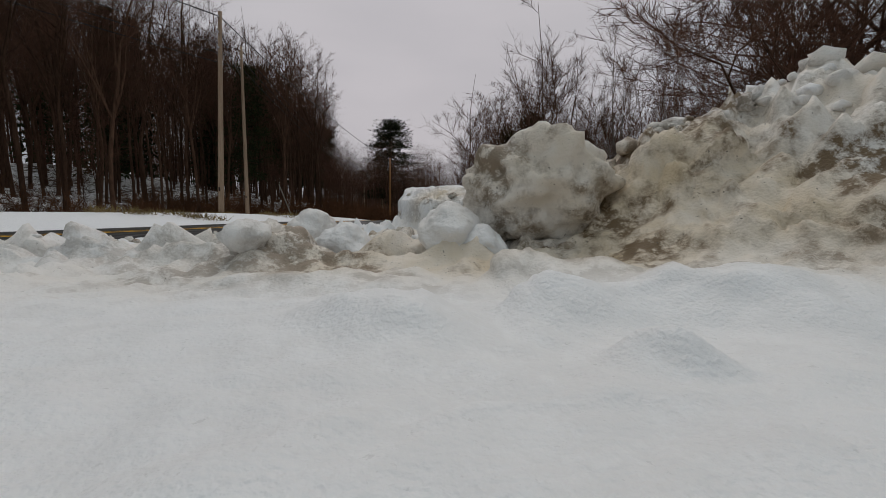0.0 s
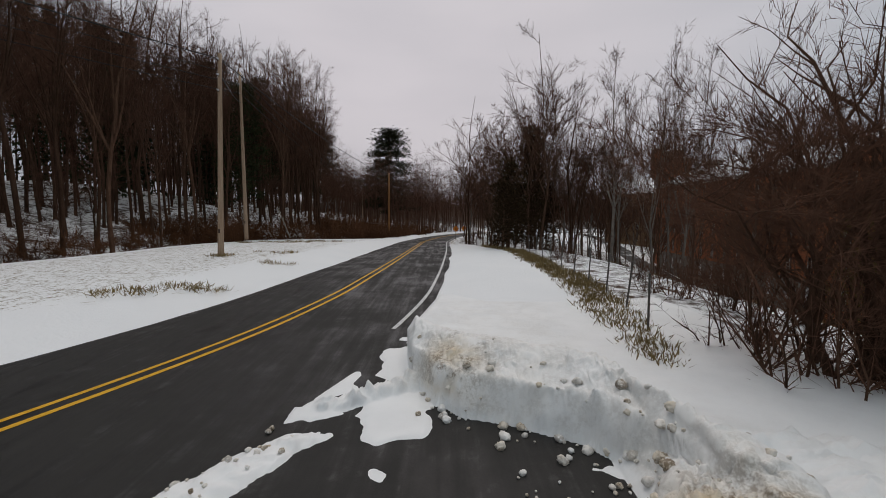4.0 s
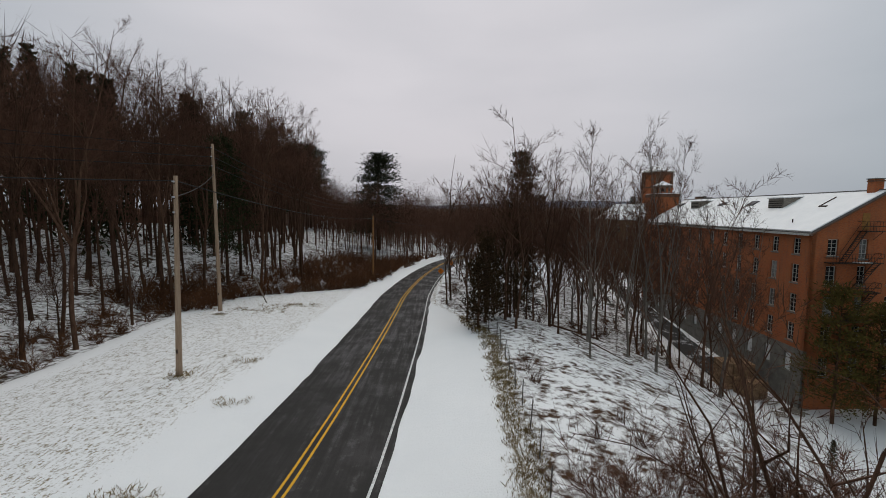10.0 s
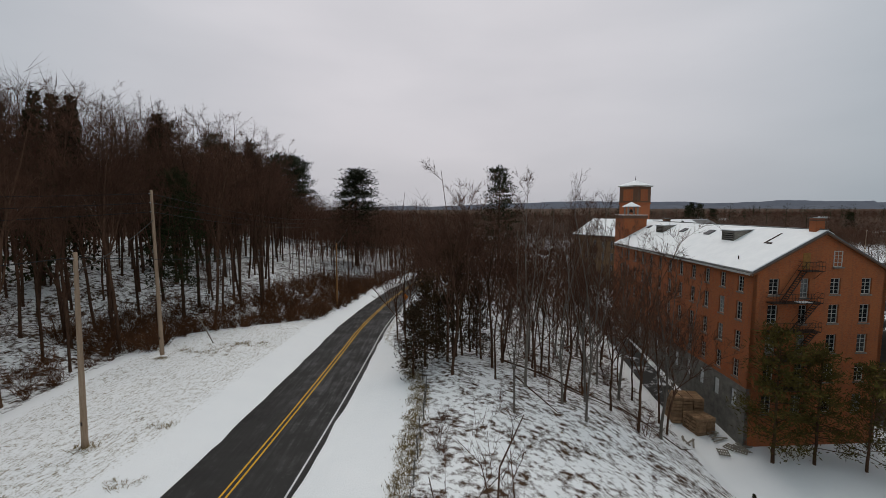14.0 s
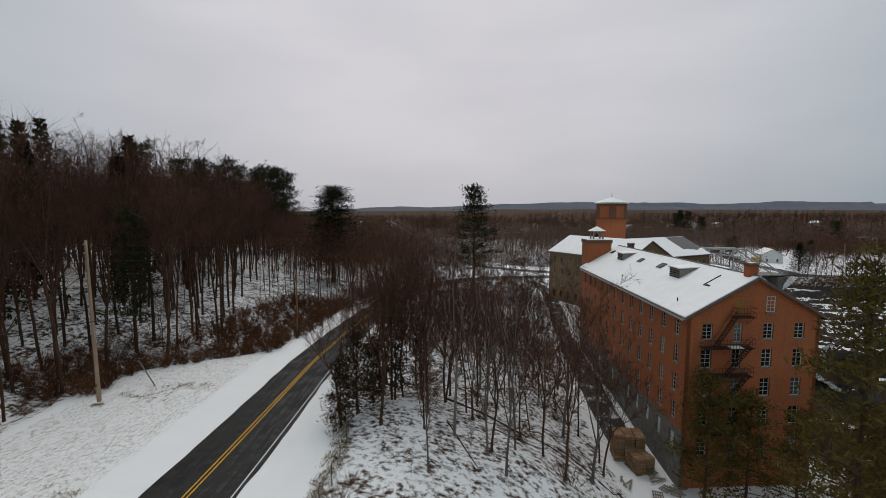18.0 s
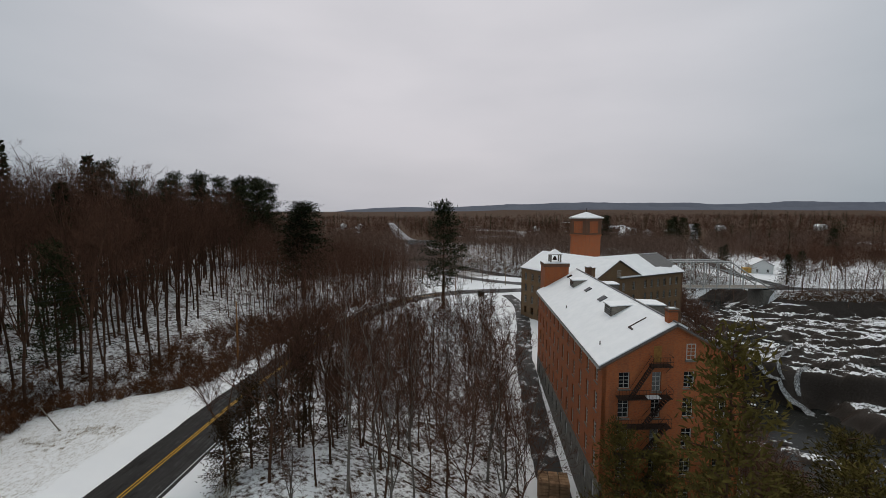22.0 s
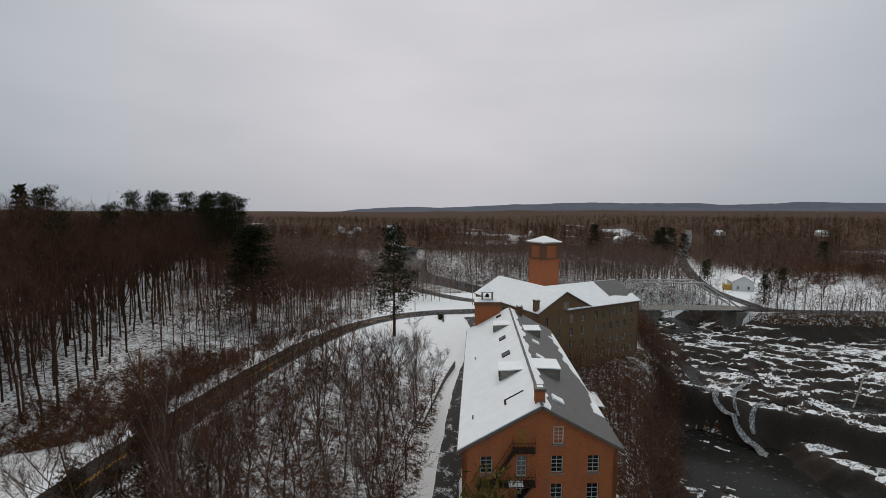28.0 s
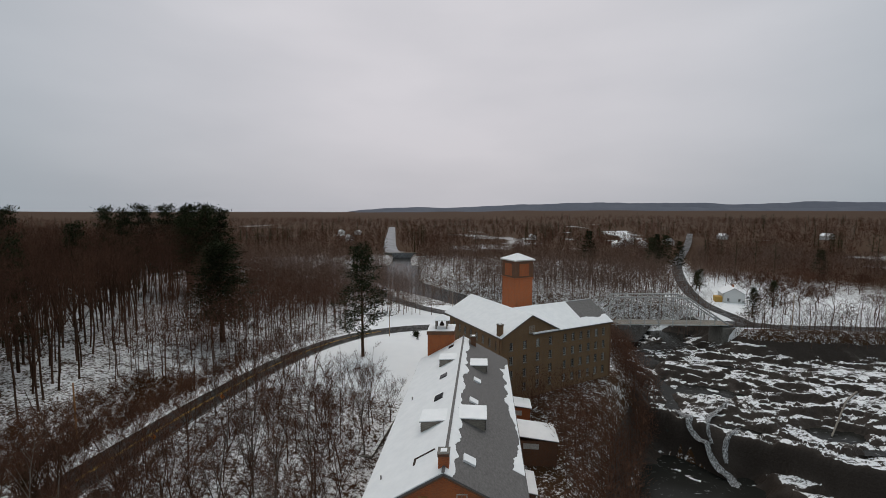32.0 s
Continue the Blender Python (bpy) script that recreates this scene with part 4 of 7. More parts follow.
for i in range(9):
    for zt in (7.0, 3.7, 0.4, -2.9):
        hw.append((1.5 + i * 2.9, 2.5 + i * 2.9, zt - 1.9, zt))
TW = Matrix.Translation((0, BL, 0)) @ Matrix.Rotation(radians(-90), 4, "Z")
wall_with_holes("west_wall", BL, -14, BE, hw, 0.5, BRICK_BROWN, millb, TW)
for a, b, c, d in hw:
    if c > -4:
        window(millb, TW @ Matrix.Translation((a, 0, c)), b - a, d - c, 2, 4, kind="sash" if c > -3 else "panel")
wall_with_holes("north_gable", BW, -14, BE, [], 0.5, BRICK_BROWN, millb, Matrix.Translation((BW, BL, 0)) @ Matrix.Rotation(radians(180), 4, "Z"), BR)
wall_with_holes("east_wall", BL - 16.0, -14, BE, [], 0.5, BRICK_BROWN, millb, Matrix.Translation((BW, 16.0, 0)) @ Matrix.Rotation(radians(90), 4, "Z"))
slope_slab("roof", -0.4, BE - 0.2, BW / 2, BR, -0.3, BL + 0.3, 0.2, SLATE, millb)
slope_slab("roof", BW + 0.4, BE - 0.2, BW / 2, BR, -0.3, BL + 0.3, 0.2, SLATE, millb)
slope_slab("roof_snow", -0.38, BE + 0.03, BW / 2, BR + 0.21, -0.25, BL + 0.25, 0.12, ROOF_SNOW, millb)
slope_slab("roof_snow", BW + 0.38, BE + 0.03, BW / 2, BR + 0.21, -0.25, BL + 0.25, 0.12, ROOF_SNOW, millb)
# cross wing towards the river
EW = 17.6
he = [(1.4 + i * 2.6, 2.4 + i * 2.6, zt - 1.9, zt) for i in range(6) for zt in (7.0, 3.7, 0.4, -2.9)]
wall_with_holes("wing_wall", EW, -22, BE, he, 0.5, BRICK_BROWN, millb, Matrix.Translation((BW, 0.02, 0)))
for a, b, c, d in he:
    window(millb, Matrix.Translation((BW + a, 0.02, c)), b - a, d - c, 2, 4)
hz = [(2.0 + i * 3.0, 3.0 + i * 3.0, zt - 1.9, zt) for i in range(5) for zt in (7.0, 3.7, 0.4)]
wall_with_holes("wing_end", 16.0, -22, BE, hz, 0.5, BRICK_DARK, millb, Matrix.Translation((BW + EW, 0, 0)) @ Matrix.Rotation(radians(90), 4, "Z"), BR)
wall_with_holes("wing_back", EW, -22, BE, [], 0.5, BRICK_BROWN, millb, Matrix.Translation((BW + EW, 16.0, 0)) @ Matrix.Rotation(radians(180), 4, "Z"))


def cross_slab(name, y0, z0, y1, z1, x0, x1, t, material, **kw):
    ob = slope_slab(name, y0, z0, y1, z1, -x1, -x0, t, material, millb, **kw)
    ob.matrix_local = Matrix.Rotation(radians(90), 4, "Z")
    return ob


WING0 = BW / 2 + 0.2
cross_slab("wing_roof", -0.4, BE - 0.2, 8.0, BR - 0.02, WING0, BW + EW + 0.3, 0.19, SLATE)
cross_slab("wing_roof", 16.4, BE - 0.2, 8.0, BR - 0.02, WING0, BW + EW + 0.3, 0.19, SLATE)
cross_slab("wing_snow", -0.38, BE + 0.02, 8.0, BR + 0.18, WING0, BW + EW * 0.5, 0.12, ROOF_SNOW)
cross_slab("wing_snow", -0.38, BE + 0.02, 3.2, BE + 0.02 + 3.58 * 0.513, BW + EW * 0.5, BW + EW + 0.2, 0.10, ROOF_SNOW, ragged=0.7, seed=13)
cross_slab("wing_snow", 16.38, BE + 0.02, 8.0, BR + 0.18, WING0, BW + EW, 0.12, ROOF_SNOW)
chimney(millb, -0.15, 0.9, 0.8, 2.0, 4.0, 11.2, BRICK_BROWN)
# water tower of brick
wt_at = (69.1, 134.6, 0.0)
wt = thing("brick_water_tower", wt_at, "square brick water tower with a darker tank storey and snowy cap", "tower", rot=BA)
h = 3.1
boxed("shaft", (-h, h, -h, h, -8, 17.3), BRICK_BRIGHT, wt, "bright orange brick shaft", 0.03)
boxed("band", (-h - 0.2, h + 0.2, -h - 0.2, h + 0.2, 17.3, 17.8), BRICK, wt)
boxed("tank_storey", (-h - 0.08, h + 0.08, -h - 0.08, h + 0.08, 17.8, 22.6), BRICK_DARK, wt, "dark stained upper storey", 0.03)
for a in range(4):
    o = boxed("blind_arch", (-1.7, 1.7, -0.06, 0.0, 18.3, 21.8), BRICK, wt)
    o.matrix_local = Matrix.Rotation(radians(90 * a), 4, "Z") @ Matrix.Translation((0, -h - 0.085, 0))
boxed("cornice", (-h - 0.5, h + 0.5, -h - 0.5, h + 0.5, 22.6, 22.95), WHITE_FRAME, wt)
bm = bmesh.new()
bmesh.ops.create_cone(bm, cap_ends=True, segments=4, radius1=5.3, radius2=0.15, depth=1.7, matrix=Matrix.Translation((0, 0, 23.8)) @ Matrix.Rotation(radians(45), 4, "Z"))
part("cap", bm, ROOF_SNOW, wt, "snow-covered pyramid cap")
part("finial", rod(bmesh.new(), (0, 0, 24.6), (0, 0, 25.9), 0.12, 0.05), IRON, wt)

# ---- iron truss bridge ----
BRIDGE_PAINT = simple("grey_green_bridge_paint", (0.34, 0.34, 0.33), (0.50, 0.50, 0.49), 2, 0.6, 0.15)
bridge = thing("truss_bridge", (100.0, 168.3, -4.2), "pale grey iron truss bridge over the rocky river", "bridge")
PAN, NP = 5.0, 10
for y in (-3.4, 3.4):
    part("bottom_chord", box(bmesh.new(), 0, PAN * NP, y - 0.16, y + 0.16, -0.35, 0.0), BRIDGE_PAINT, bridge)
    part("top_chord", rod(bmesh.new(), (PAN * 2, y, 9.9), (PAN * (NP - 3), y, 9.9), 0.27, sides=6), BRIDGE_PAINT, bridge)
    for a, b in (((0, y, 0), (PAN * 2, y, 9.9)), ((PAN * NP, y, 0), (PAN * (NP - 3), y, 9.9))):
        part("end_post", rod(bmesh.new(), a, b, 0.27, sides=6), BRIDGE_PAINT, bridge)
    for i in range(1, NP):
        t = {1: 4.95, NP - 1: 3.3, NP - 2: 6.6}.get(i, 9.9)
        part("vertical", rod(bmesh.new(), (PAN * i, y, 0), (PAN * i, y, t), 0.17, sides=6), BRIDGE_PAINT, bridge)
    for i in range(2, NP - 3):
        a, b = ((PAN * i, y, 9.9), (PAN * (i + 1), y, 0)) if i < 4.5 else ((PAN * i, y, 0), (PAN * (i + 1), y, 9.9))
        part("diagonal", rod(bmesh.new(), a, b, 0.11, sides=5), BRIDGE_PAINT, bridge)
    # shallow arch of plates behind the web
    pts = [(PAN * NP * k / 20, 0.4 + 7.2 * math.sin(math.pi * k / 20)) for k in range(21)]
    bm = bmesh.new()
    for p, q in zip(pts[:-1], pts[1:]):
        rod(bm, (p[0], y, p[1]), (q[0], y, q[1]), 0.14, sides=5)
    part("arch_rib", bm, BRIDGE_PAINT, bridge)
    for zz in (0.55, 1.05):
        part("guard_rail", rod(bmesh.new(), (0, y * 0.94, zz), (PAN * NP, y * 0.94, zz), 0.04, sides=5), BRIDGE_PAINT, bridge)
for i in range(2, NP - 2):
    part("top_strut", rod(bmesh.new(), (PAN * i, -3.4, 9.9), (PAN * i, 3.4, 9.9), 0.1, sides=5), BRIDGE_PAINT, bridge)
    part("floor_beam", box(bmesh.new(), PAN * i - 0.15, PAN * i + 0.15, -3.4, 3.4, -0.9, -0.36), BRIDGE_PAINT, bridge)
boxed("deck", (-1, PAN * NP + 2, -3.1, 3.1, -0.34, -0.02), WOOD_GREY, bridge, "grey bridge deck")
pier = thing("bridge_pier", (0, 0, 0), "dark stone bridge pier with snow at its foot", "pier")
bm = box(bmesh.new(), 147.5, 152.0, 164.0, 172.6, -20.0, -5.1, 0.15)
part("masonry", bm, STONE, pier)
pier2 = thing("bridge_abutment", (0, 0, 0), "stone bridge abutment beside the mill", "abutment")
part("masonry", box(bmesh.new(), 96.5, 101.5, 163.5, 173.0, -18.0, -5.1, 0.15), STONE, pier2)

# ---- the river: slanting ledges, pools and falls ----
def rock_material():
    m = Nodes("dark_river_rock")
    v = m.world_pos()
    n1, n2, n3 = m.noise(0.35, 5, 0.6, v), m.noise(2.5, 5, 0.7, v), m.noise(0.9, 5, 0.65, m.world_pos((0.35, 1.5, 2.0)))
    rock = m.mix(n2, (0.018, 0.0135, 0.011), (0.062, 0.049, 0.041))
    flat = m.ramp(m.normal_z(), (0.80, 0.0), (0.93, 1.0))
    cover = m.ramp(m.math("MULTIPLY", flat, m.math("ADD", m.mix(0.5, n1, n3), m.math("MULTIPLY", n2, 0.5))), (0.70, 0.0), (0.755, 1.0))
    m.bump(m.mix(0.5, n2, n3), 0.8, 0.25)
    return m.done(m.mix(cover, rock, (0.78, 0.79, 0.81)), m.ramp(cover, (0.0, 0.45), (1.0, 0.65)), 0.0, 0.10)


ROCK = rock_material()


def water_material():
    m = Nodes("dark_river_water")
    v = m.world_pos()
    n = m.noise(1.5, 4, 0.6, v)
    streak = m.ramp(m.noise(1.1, 6, 0.75, m.world_pos((0.5, 0.9, 1.0))), (0.60, 0.0), (0.72, 0.55))
    m.bump(n, 0.15, 0.05)
    return m.done(m.mix(streak, (0.018, 0.018, 0.016), (0.42, 0.43, 0.44)), 0.2, 0.0, 0.08)


def foam_material():
    m = Nodes("white_falling_water")
    v = m.coord("Object", (2.5, 2.5, 0.5))
    n = m.noise(1.4, 6, 0.75, v)
    m.bump(n, 0.6, 0.15)
    return m.done(m.ramp(n, (0.44, (0.028, 0.025, 0.022)), (0.54, (0.26, 0.27, 0.28)), (0.66, (0.68, 0.69, 0.70))), 0.5, 0.0, 0.3)


WATER, FOAM = water_material(), foam_material()
RS = 0.5
RX, RY = np.meshgrid(np.arange(66, 232, RS), np.arange(62, 198, RS))
rin = gorge_share(RX, RY)
slant = RX * 0.30 + RY * 0.954                   # the beds run slightly across the stream
cross = RX * 0.954 - RY * 0.30


def terrace(q, riser=0.16, tilt=0.28):
    """Flat treads with short steep risers."""
    f = q - np.floor(q)
    return np.floor(q) + tilt * f + (1 - tilt) * sst(1 - riser, 1.0, f)


# broken slabs: stepped level sets of noise drawn out along the beds
bend = 5.0 * fbm(RX * 0.03, RY * 0.03, 2, 29)
n_big = fbm(cross * 0.05, (slant + bend) * 0.11, 4, 31, 0.6)
n_mid = fbm(cross * 0.15 + 9, (slant + bend) * 0.36, 4, 36, 0.62)
n_fine = fbm(cross * 0.5, slant * 1.1, 3, 40, 0.6)
dip = (slant + bend) * 0.085
ledges = 1.5 * terrace(n_big * 6.0 + dip * 0.55) + 0.6 * terrace(n_mid * 6.5 + dip) + 0.3 * n_fine
ledges = ledges - 1.425 * dip
ledges = np.clip(ledges - ledges[::7, ::7].mean(), -1.9, 2.2)
ledges = ledges + 0.8 * sst(138, 150, RX)
below = sst(0.8 + 0.8 * notch(RX), -1.6 - 6.5 * notch(RX), RY - LEDGE_Y(RX))
ledges = ledges * (1 - 0.6 * notch(RX))
ledges = ledges * (1 - 0.1 * below) + (4.2 * sst(116, 121, RX) * sst(-24, -14, RY - LEDGE_Y(RX)) - 1.8) * below
ledges = ledges + 0.9 * (1 - below) * sst(7.0, 1.0, RY - LEDGE_Y(RX)) * sst(115, 119, RX)
RZ = height(RX, RY) + ledges * sst(0.45, 0.95, rin) - 0.5 * sst(0.5, 0.1, rin)
channel = np.exp(-((RX - 109 - 0.10 * (RY - 112) - 3 * np.sin(RY * 0.05)) / 2.2) ** 2) * sst(106, 111, RY) * sst(165, 150, RY)
RZ = RZ - 1.6 * channel * sst(0.4, 0.95, rin)
keep = (rin[:-1, :-1] > 0.12)
rocks = link_mesh("river_rocks", grid_mesh("river_rocks", RX, RY, RZ, keep), ROCK)
tagged(rocks, "dark slanting rock ledges dusted with snow in the river", "rocks", kind="structure")


def sheet(name, xs, ys, zf, material, label, inside=None):
    X, Y = np.meshgrid(xs, ys)
    Z = zf(X, Y)
    k = None if inside is None else inside(X, Y)[:-1, :-1]
    ob = link_mesh(name, grid_mesh(name, X, Y, Z, k), material, smooth=True)
    return tagged(ob, label, "water", kind="structure")


sheet("water", np.arange(84, 262, 2.0), np.arange(100, 196, 2.0), lambda X, Y: -14.0 + 1.2 * sst(112, 165, Y) - 1.15 + 0 * X - 3 * sst(1.0, -1.0, Y - LEDGE_Y(X) - 1.0), WATER, "dark shallow river water between the ledges", lambda X, Y: (Y > LEDGE_Y(X) - 1) & (X > BANK_X(Y) - 2))
sheet("water", np.arange(66, 320, 4.0), np.arange(-60, 128, 4.0), lambda X, Y: -23.4 + 0 * X, WATER, "dark pool below the falls", lambda X, Y: (X > BANK_X(Y) - 4) & (Y < LEDGE_Y(X) + 3))
up = catmull(RIVER, 6.0)
dam_i = int(np.argmin(np.abs(up[:, 1] - 404)))
top_water, low_water = up[:dam_i].copy(), up[dam_i:].copy()
top_water[:, 2] = -2.6
tagged(ribbon("water", top_water, [-7.0, 0.0, 7.0], 0.0, simple("bright_river_ice", (0.13, 0.135, 0.145), (0.26, 0.265, 0.28), 0.08, 0.5, 0.1)), "pale frozen river above the dam", "water", kind="structure")
tagged(ribbon("water", low_water, [-15.0, 0.0, 15.0], 0.2, WATER), "dark river water below the dam", "water", kind="structure")
dam = thing("dam", (1.0, 404.0, 0.0), "low stone dam with a sheet of white water", "dam")
boxed("dam_crest", (-16, 18, -1.2, 1.2, -9, -2.4), STONE, dam)
boxed("overflow", (-9, 10, -1.7, -1.25, -7.5, -2.5), FOAM, dam, "white water over the crest")


def cascade(points, width, label):
    """Falling water as a rumpled sheet along a line."""
    line = np.array(points)
    n = len(line)
    t = np.gradient(line, axis=0)
    side = np.stack([t[:, 1], -t[:, 0], 0 * t[:, 0]], 1)
    side[np.hypot(side[:, 0], side[:, 1]) < 0.05] = (1, 0, 0)
    side = np.stack([np.convolve(np.pad(side[:, c], 3, mode="edge"), np.ones(7) / 7, "valid") for c in range(3)], 1)
    side /= np.linalg.norm(side, axis=1)[:, None]
    cols = []
    for o in np.linspace(-1, 1, 9):
        w = width * (0.2 + 0.8 * sst(0, 0.35 * n, np.arange(n))) * (1 if "dropping" in label else 0.35 + 0.65 * sst(n, 0.6 * n, np.arange(n))) * (0.65 + 0.5 * np.linspace(0, 1, n) + 0.5 * fbm(np.arange(n) * 0.22, np.full(n, width * 7), 3, 60))
        q = line + side * (o * w / 2 + 0.5 * width * fbm(np.arange(n) * 0.35, np.full(n, o * 2.0 + width), 3, 63))[:, None]
        q[:, 2] += 0.18 * (1 - o * o) + 0.45 * fbm(np.arange(n) * 0.5, np.full(n, o * 3.0), 3, 61)
        cols.append(q)
    V = np.stack(cols, 1)
    i = np.arange(n * 9).reshape(n, 9)
    f = np.stack([i[:-1, :-1], i[:-1, 1:], i[1:, 1:], i[1:, :-1]], -1).reshape(-1, 4)
    ob = link_mesh("waterfall", raw_mesh("waterfall", V.reshape(-1, 3), f), FOAM, smooth=True)
    return tagged(ob, label, "waterfall", "falls over the ledges", "structure")


def on_rock(x, y, lift=0.2):
    j, i = int(round((y - 62) / RS)), int(round((x - 66) / RS))
    return (x, y, float(RZ[j, i]) + lift)


def stream(points, width, label):
    line = catmull([(x, y, 0.0) for x, y in points], 0.7)
    pts = np.array([on_rock(float(p[0]), float(p[1]), 0.3) for p in line])
    even = np.convolve(np.pad(pts[:, 2], 3, mode="edge"), np.ones(7) / 7, "valid")
    pts[:, 2] = np.maximum(pts[:, 2], even + 0.15)
    cascade(pts, width, label)


stream([(109.6, 122.0), (108.0, 117.0), (108.9, 113.8), (108.6, 111.2), (110.8, 108.3), (111.2, 106.0), (112.7, 103.0), (113.2, 99.5)], 2.6, "white waterfall dropping over the ledge")
stream([(124, 119.5), (121.6, 117.8), (117.1, 115.6), (113.6, 113.2), (111.4, 109.7), (111.3, 107.6)], 1.2, "white side stream joining the waterfall")
stream([(120.0, 111.2), (117.5, 109.2), (115.6, 108.4), (113.6, 106.6), (112.8, 104.6)], 1.2, "white side stream joining the waterfall")
for pts, r in ((((138.4, 107.7), (149, 116.5), (160.4, 126.0)), 0.24), (((120.5, 150.0), (126, 146.0), (131, 144.5)), 0.14)):
    bm = bmesh.new()
    ends = [Vector(on_rock(x, y, 0.35)) for x, y in pts]
    ends[0].z += 0.3
    rod(bm, ends[0], ends[1], r * 0.7, r * 0.9, 8)
    rod(bm, ends[1], ends[2], r * 0.9, r, 8)
    rod(bm, ends[1], ends[1] + Vector((1.2, 0.6, 1.4)), r * 0.3, 0.03, 5)
    driftwood = link_mesh("drift_log", bpy.data.meshes.new("drift_log"), WOOD_GREY)
    bm.to_mesh(driftwood.data)
    bm.free()
    tagged(driftwood, "bare grey drift log stranded on the river ledges", "log", "drift logs")

# ---- ploughed snow by the road, and the bare apron it was pushed off ----
ax = np.arange(-4.0, 3.4, 0.4)
AX, AY = np.meshgrid(ax, np.arange(-1.6, 11.4, 0.4))
apron = link_mesh("driveway_apron", grid_mesh("driveway_apron", AX, AY, 0.012 + 0.02 * fbm(AX, AY, 2, 5)), ASPHALT, smooth=True)
tagged(apron, "dark wet asphalt driveway apron cleared of snow", "driveway", kind="structure")
NEAR_EDGE = column([(-4.5, -0.6), (-3, 0.6), (-2.1, 1.9), (-1.7, 2.45), (-1.25, 2.95), (-0.95, 3.3), (0, 3.5), (0.5, 3.7), (1.1, 4.0), (1.9, 4.9), (2.3, 6.0), (2.8, 6.6), (5.0, 6.0), (8.0, 5.0)])
NORTH_EDGE = column([(-2.2, 30), (-1.25, 12.0), (-0.95, 8.7), (-0.8, 7.7), (-0.4, 6.95), (0, 6.5), (0.9, 6.1), (1.6, 5.7), (2.2, 5.0), (2.5, 3.0)])


def bank_height(x, y):
    """Top of the ploughed snow; below zero where the asphalt is bare."""
    ragged = 0.35 * fbm(x * 1.3, y * 1.3, 4, 70)
    billow = lambda s, seed: np.abs(fbm(x * s, y * s, 3, seed)) * 2
    clods = 0.10 * billow(1.5, 71) + 0.13 * billow(3.9, 72) + 0.12 * billow(8.5, 73) + 0.06 * billow(19, 74)
    # the heap before the apron
    e = NEAR_EDGE(x) - y + ragged
    foot = sst(0.0, 0.9, e)
    crest = 0.40 * np.exp(-((x - 1.3) / 0.6) ** 2 - ((y - 1.55) / 0.5) ** 2) + 0.14 * np.exp(-((x - 0.72) / 0.22) ** 2 - ((y - 1.6) / 0.3) ** 2) + 0.18 * sst(0.5, 1.5, x) * sst(5.2, 3.4, y) * sst(0.3, 1.3, y) + 0.22 * np.exp(-((x - 2.1) / 0.5) ** 2 - ((y - 3.7) / 0.9) ** 2)
    crest = crest * sst(-0.2, 1.0, y)
    feet = sst(0.75, 1.7, np.hypot(x * 0.8, y - 0.1))
    nearh = (0.245 + 0.045 * fbm(x * 1.7, y * 1.7, 3, 77) + crest + (0.16 + 0.84 * feet) * clods * (0.9 + 0.35 * sst(0.4, 1.0, x)) - 0.05 * feet * (1 - sst(0.3, 1.0, x))) * foot - 0.12 * (1 - sst(0.0, 0.12, e))
    for mx, my, ma, mb, mh in ((-0.105, 0.60, 0.12, 0.09, 0.075), (0.197, 0.69, 0.10, 0.08, 0.08), (0.225, 0.46, 0.05, 0.05, 0.06), (0.52, 0.74, 0.2, 0.12, 0.085), (0.15, 0.99, 0.075, 0.06, 0.085), (0.0, 1.33, 0.09, 0.07, 0.08), (-0.5, 1.3, 0.2, 0.12, 0.05), (0.34, 0.95, 0.16, 0.1, 0.06), (-0.28, 0.95, 0.16, 0.08, 0.04)):
        wx, wy = 0.03 * fbm(x * 14, y * 14, 2, 79), 0.03 * fbm(x * 14 + 30, y * 14, 2, 79)
        dd = ((x - mx + wx) / ma) ** 2 + ((y - my + wy) / mb) ** 2
        nearh = nearh + 0.7 * mh * np.exp(-dd ** 1.4 * 0.8) * (1 + 0.5 * fbm(x * 16, y * 16, 3, 78))
    # the cut face beyond the apron and the snow behind it
    n = y - NORTH_EDGE(x) + ragged * 0.8
    back = np.clip(n, 0, 20)
    north = (0.58 * sst(0.0, 0.34, n) + 0.30 * sst(0.3, 1.5, n) - 0.80 * sst(1.2, 4.2, back)) + (0.45 + 0.6 * sst(1.4, 2.2, x)) * clods * sst(-0.05, 0.2, n) * sst(3.4, 0.8, back) - 0.12 * (1 - sst(0, 0.1, n))
    north = north * sst(4.3, 2.5, x) - 0.05 * sst(2.5, 4.3, x)
    # the right-hand shoulder runs out into the verge
    right = (0.50 - 0.15 * np.clip(x - 2.2, 0, 4) + 0.6 * clods * sst(5.2, 2.4, x)) * sst(1.7, 2.5, x + ragged * 0.5) * sst(8.5, 4.5, y) - 0.12 * (1 - sst(1.7, 1.9, x))
    north = np.where(n > 0, north * (1 - 0.9 * sst(9.2, 10.8, y)), north)
    verge = 0.13 * sst(0.0, 0.5, n) * sst(-1.9, -1.4, x - 0.0) - 0.12 * (1 - sst(0, 0.1, n))
    h = np.maximum.reduce([nearh, north, right, verge])
    # windrow along the edge of the road
    d = np.abs((x + 3.05) * 0.864 - (y - 4.55) * 0.504 + 0.35 * fbm(x * 2, y * 2, 4, 80))
    w = 0.11 * sst(0.46, 0.12, d) * sst(6.3, 5.8, y) * (0.7 + 2.0 * np.abs(fbm(x * 5, y * 5, 3, 81)) + 1.2 * np.abs(fbm(x * 13, y * 13, 2, 82))) - 0.03
    d2 = np.abs(-0.53 * (x + 2.4) + 0.848 * (y - 6.7) + 0.2 * fbm(x * 2, y * 2, 3, 83))
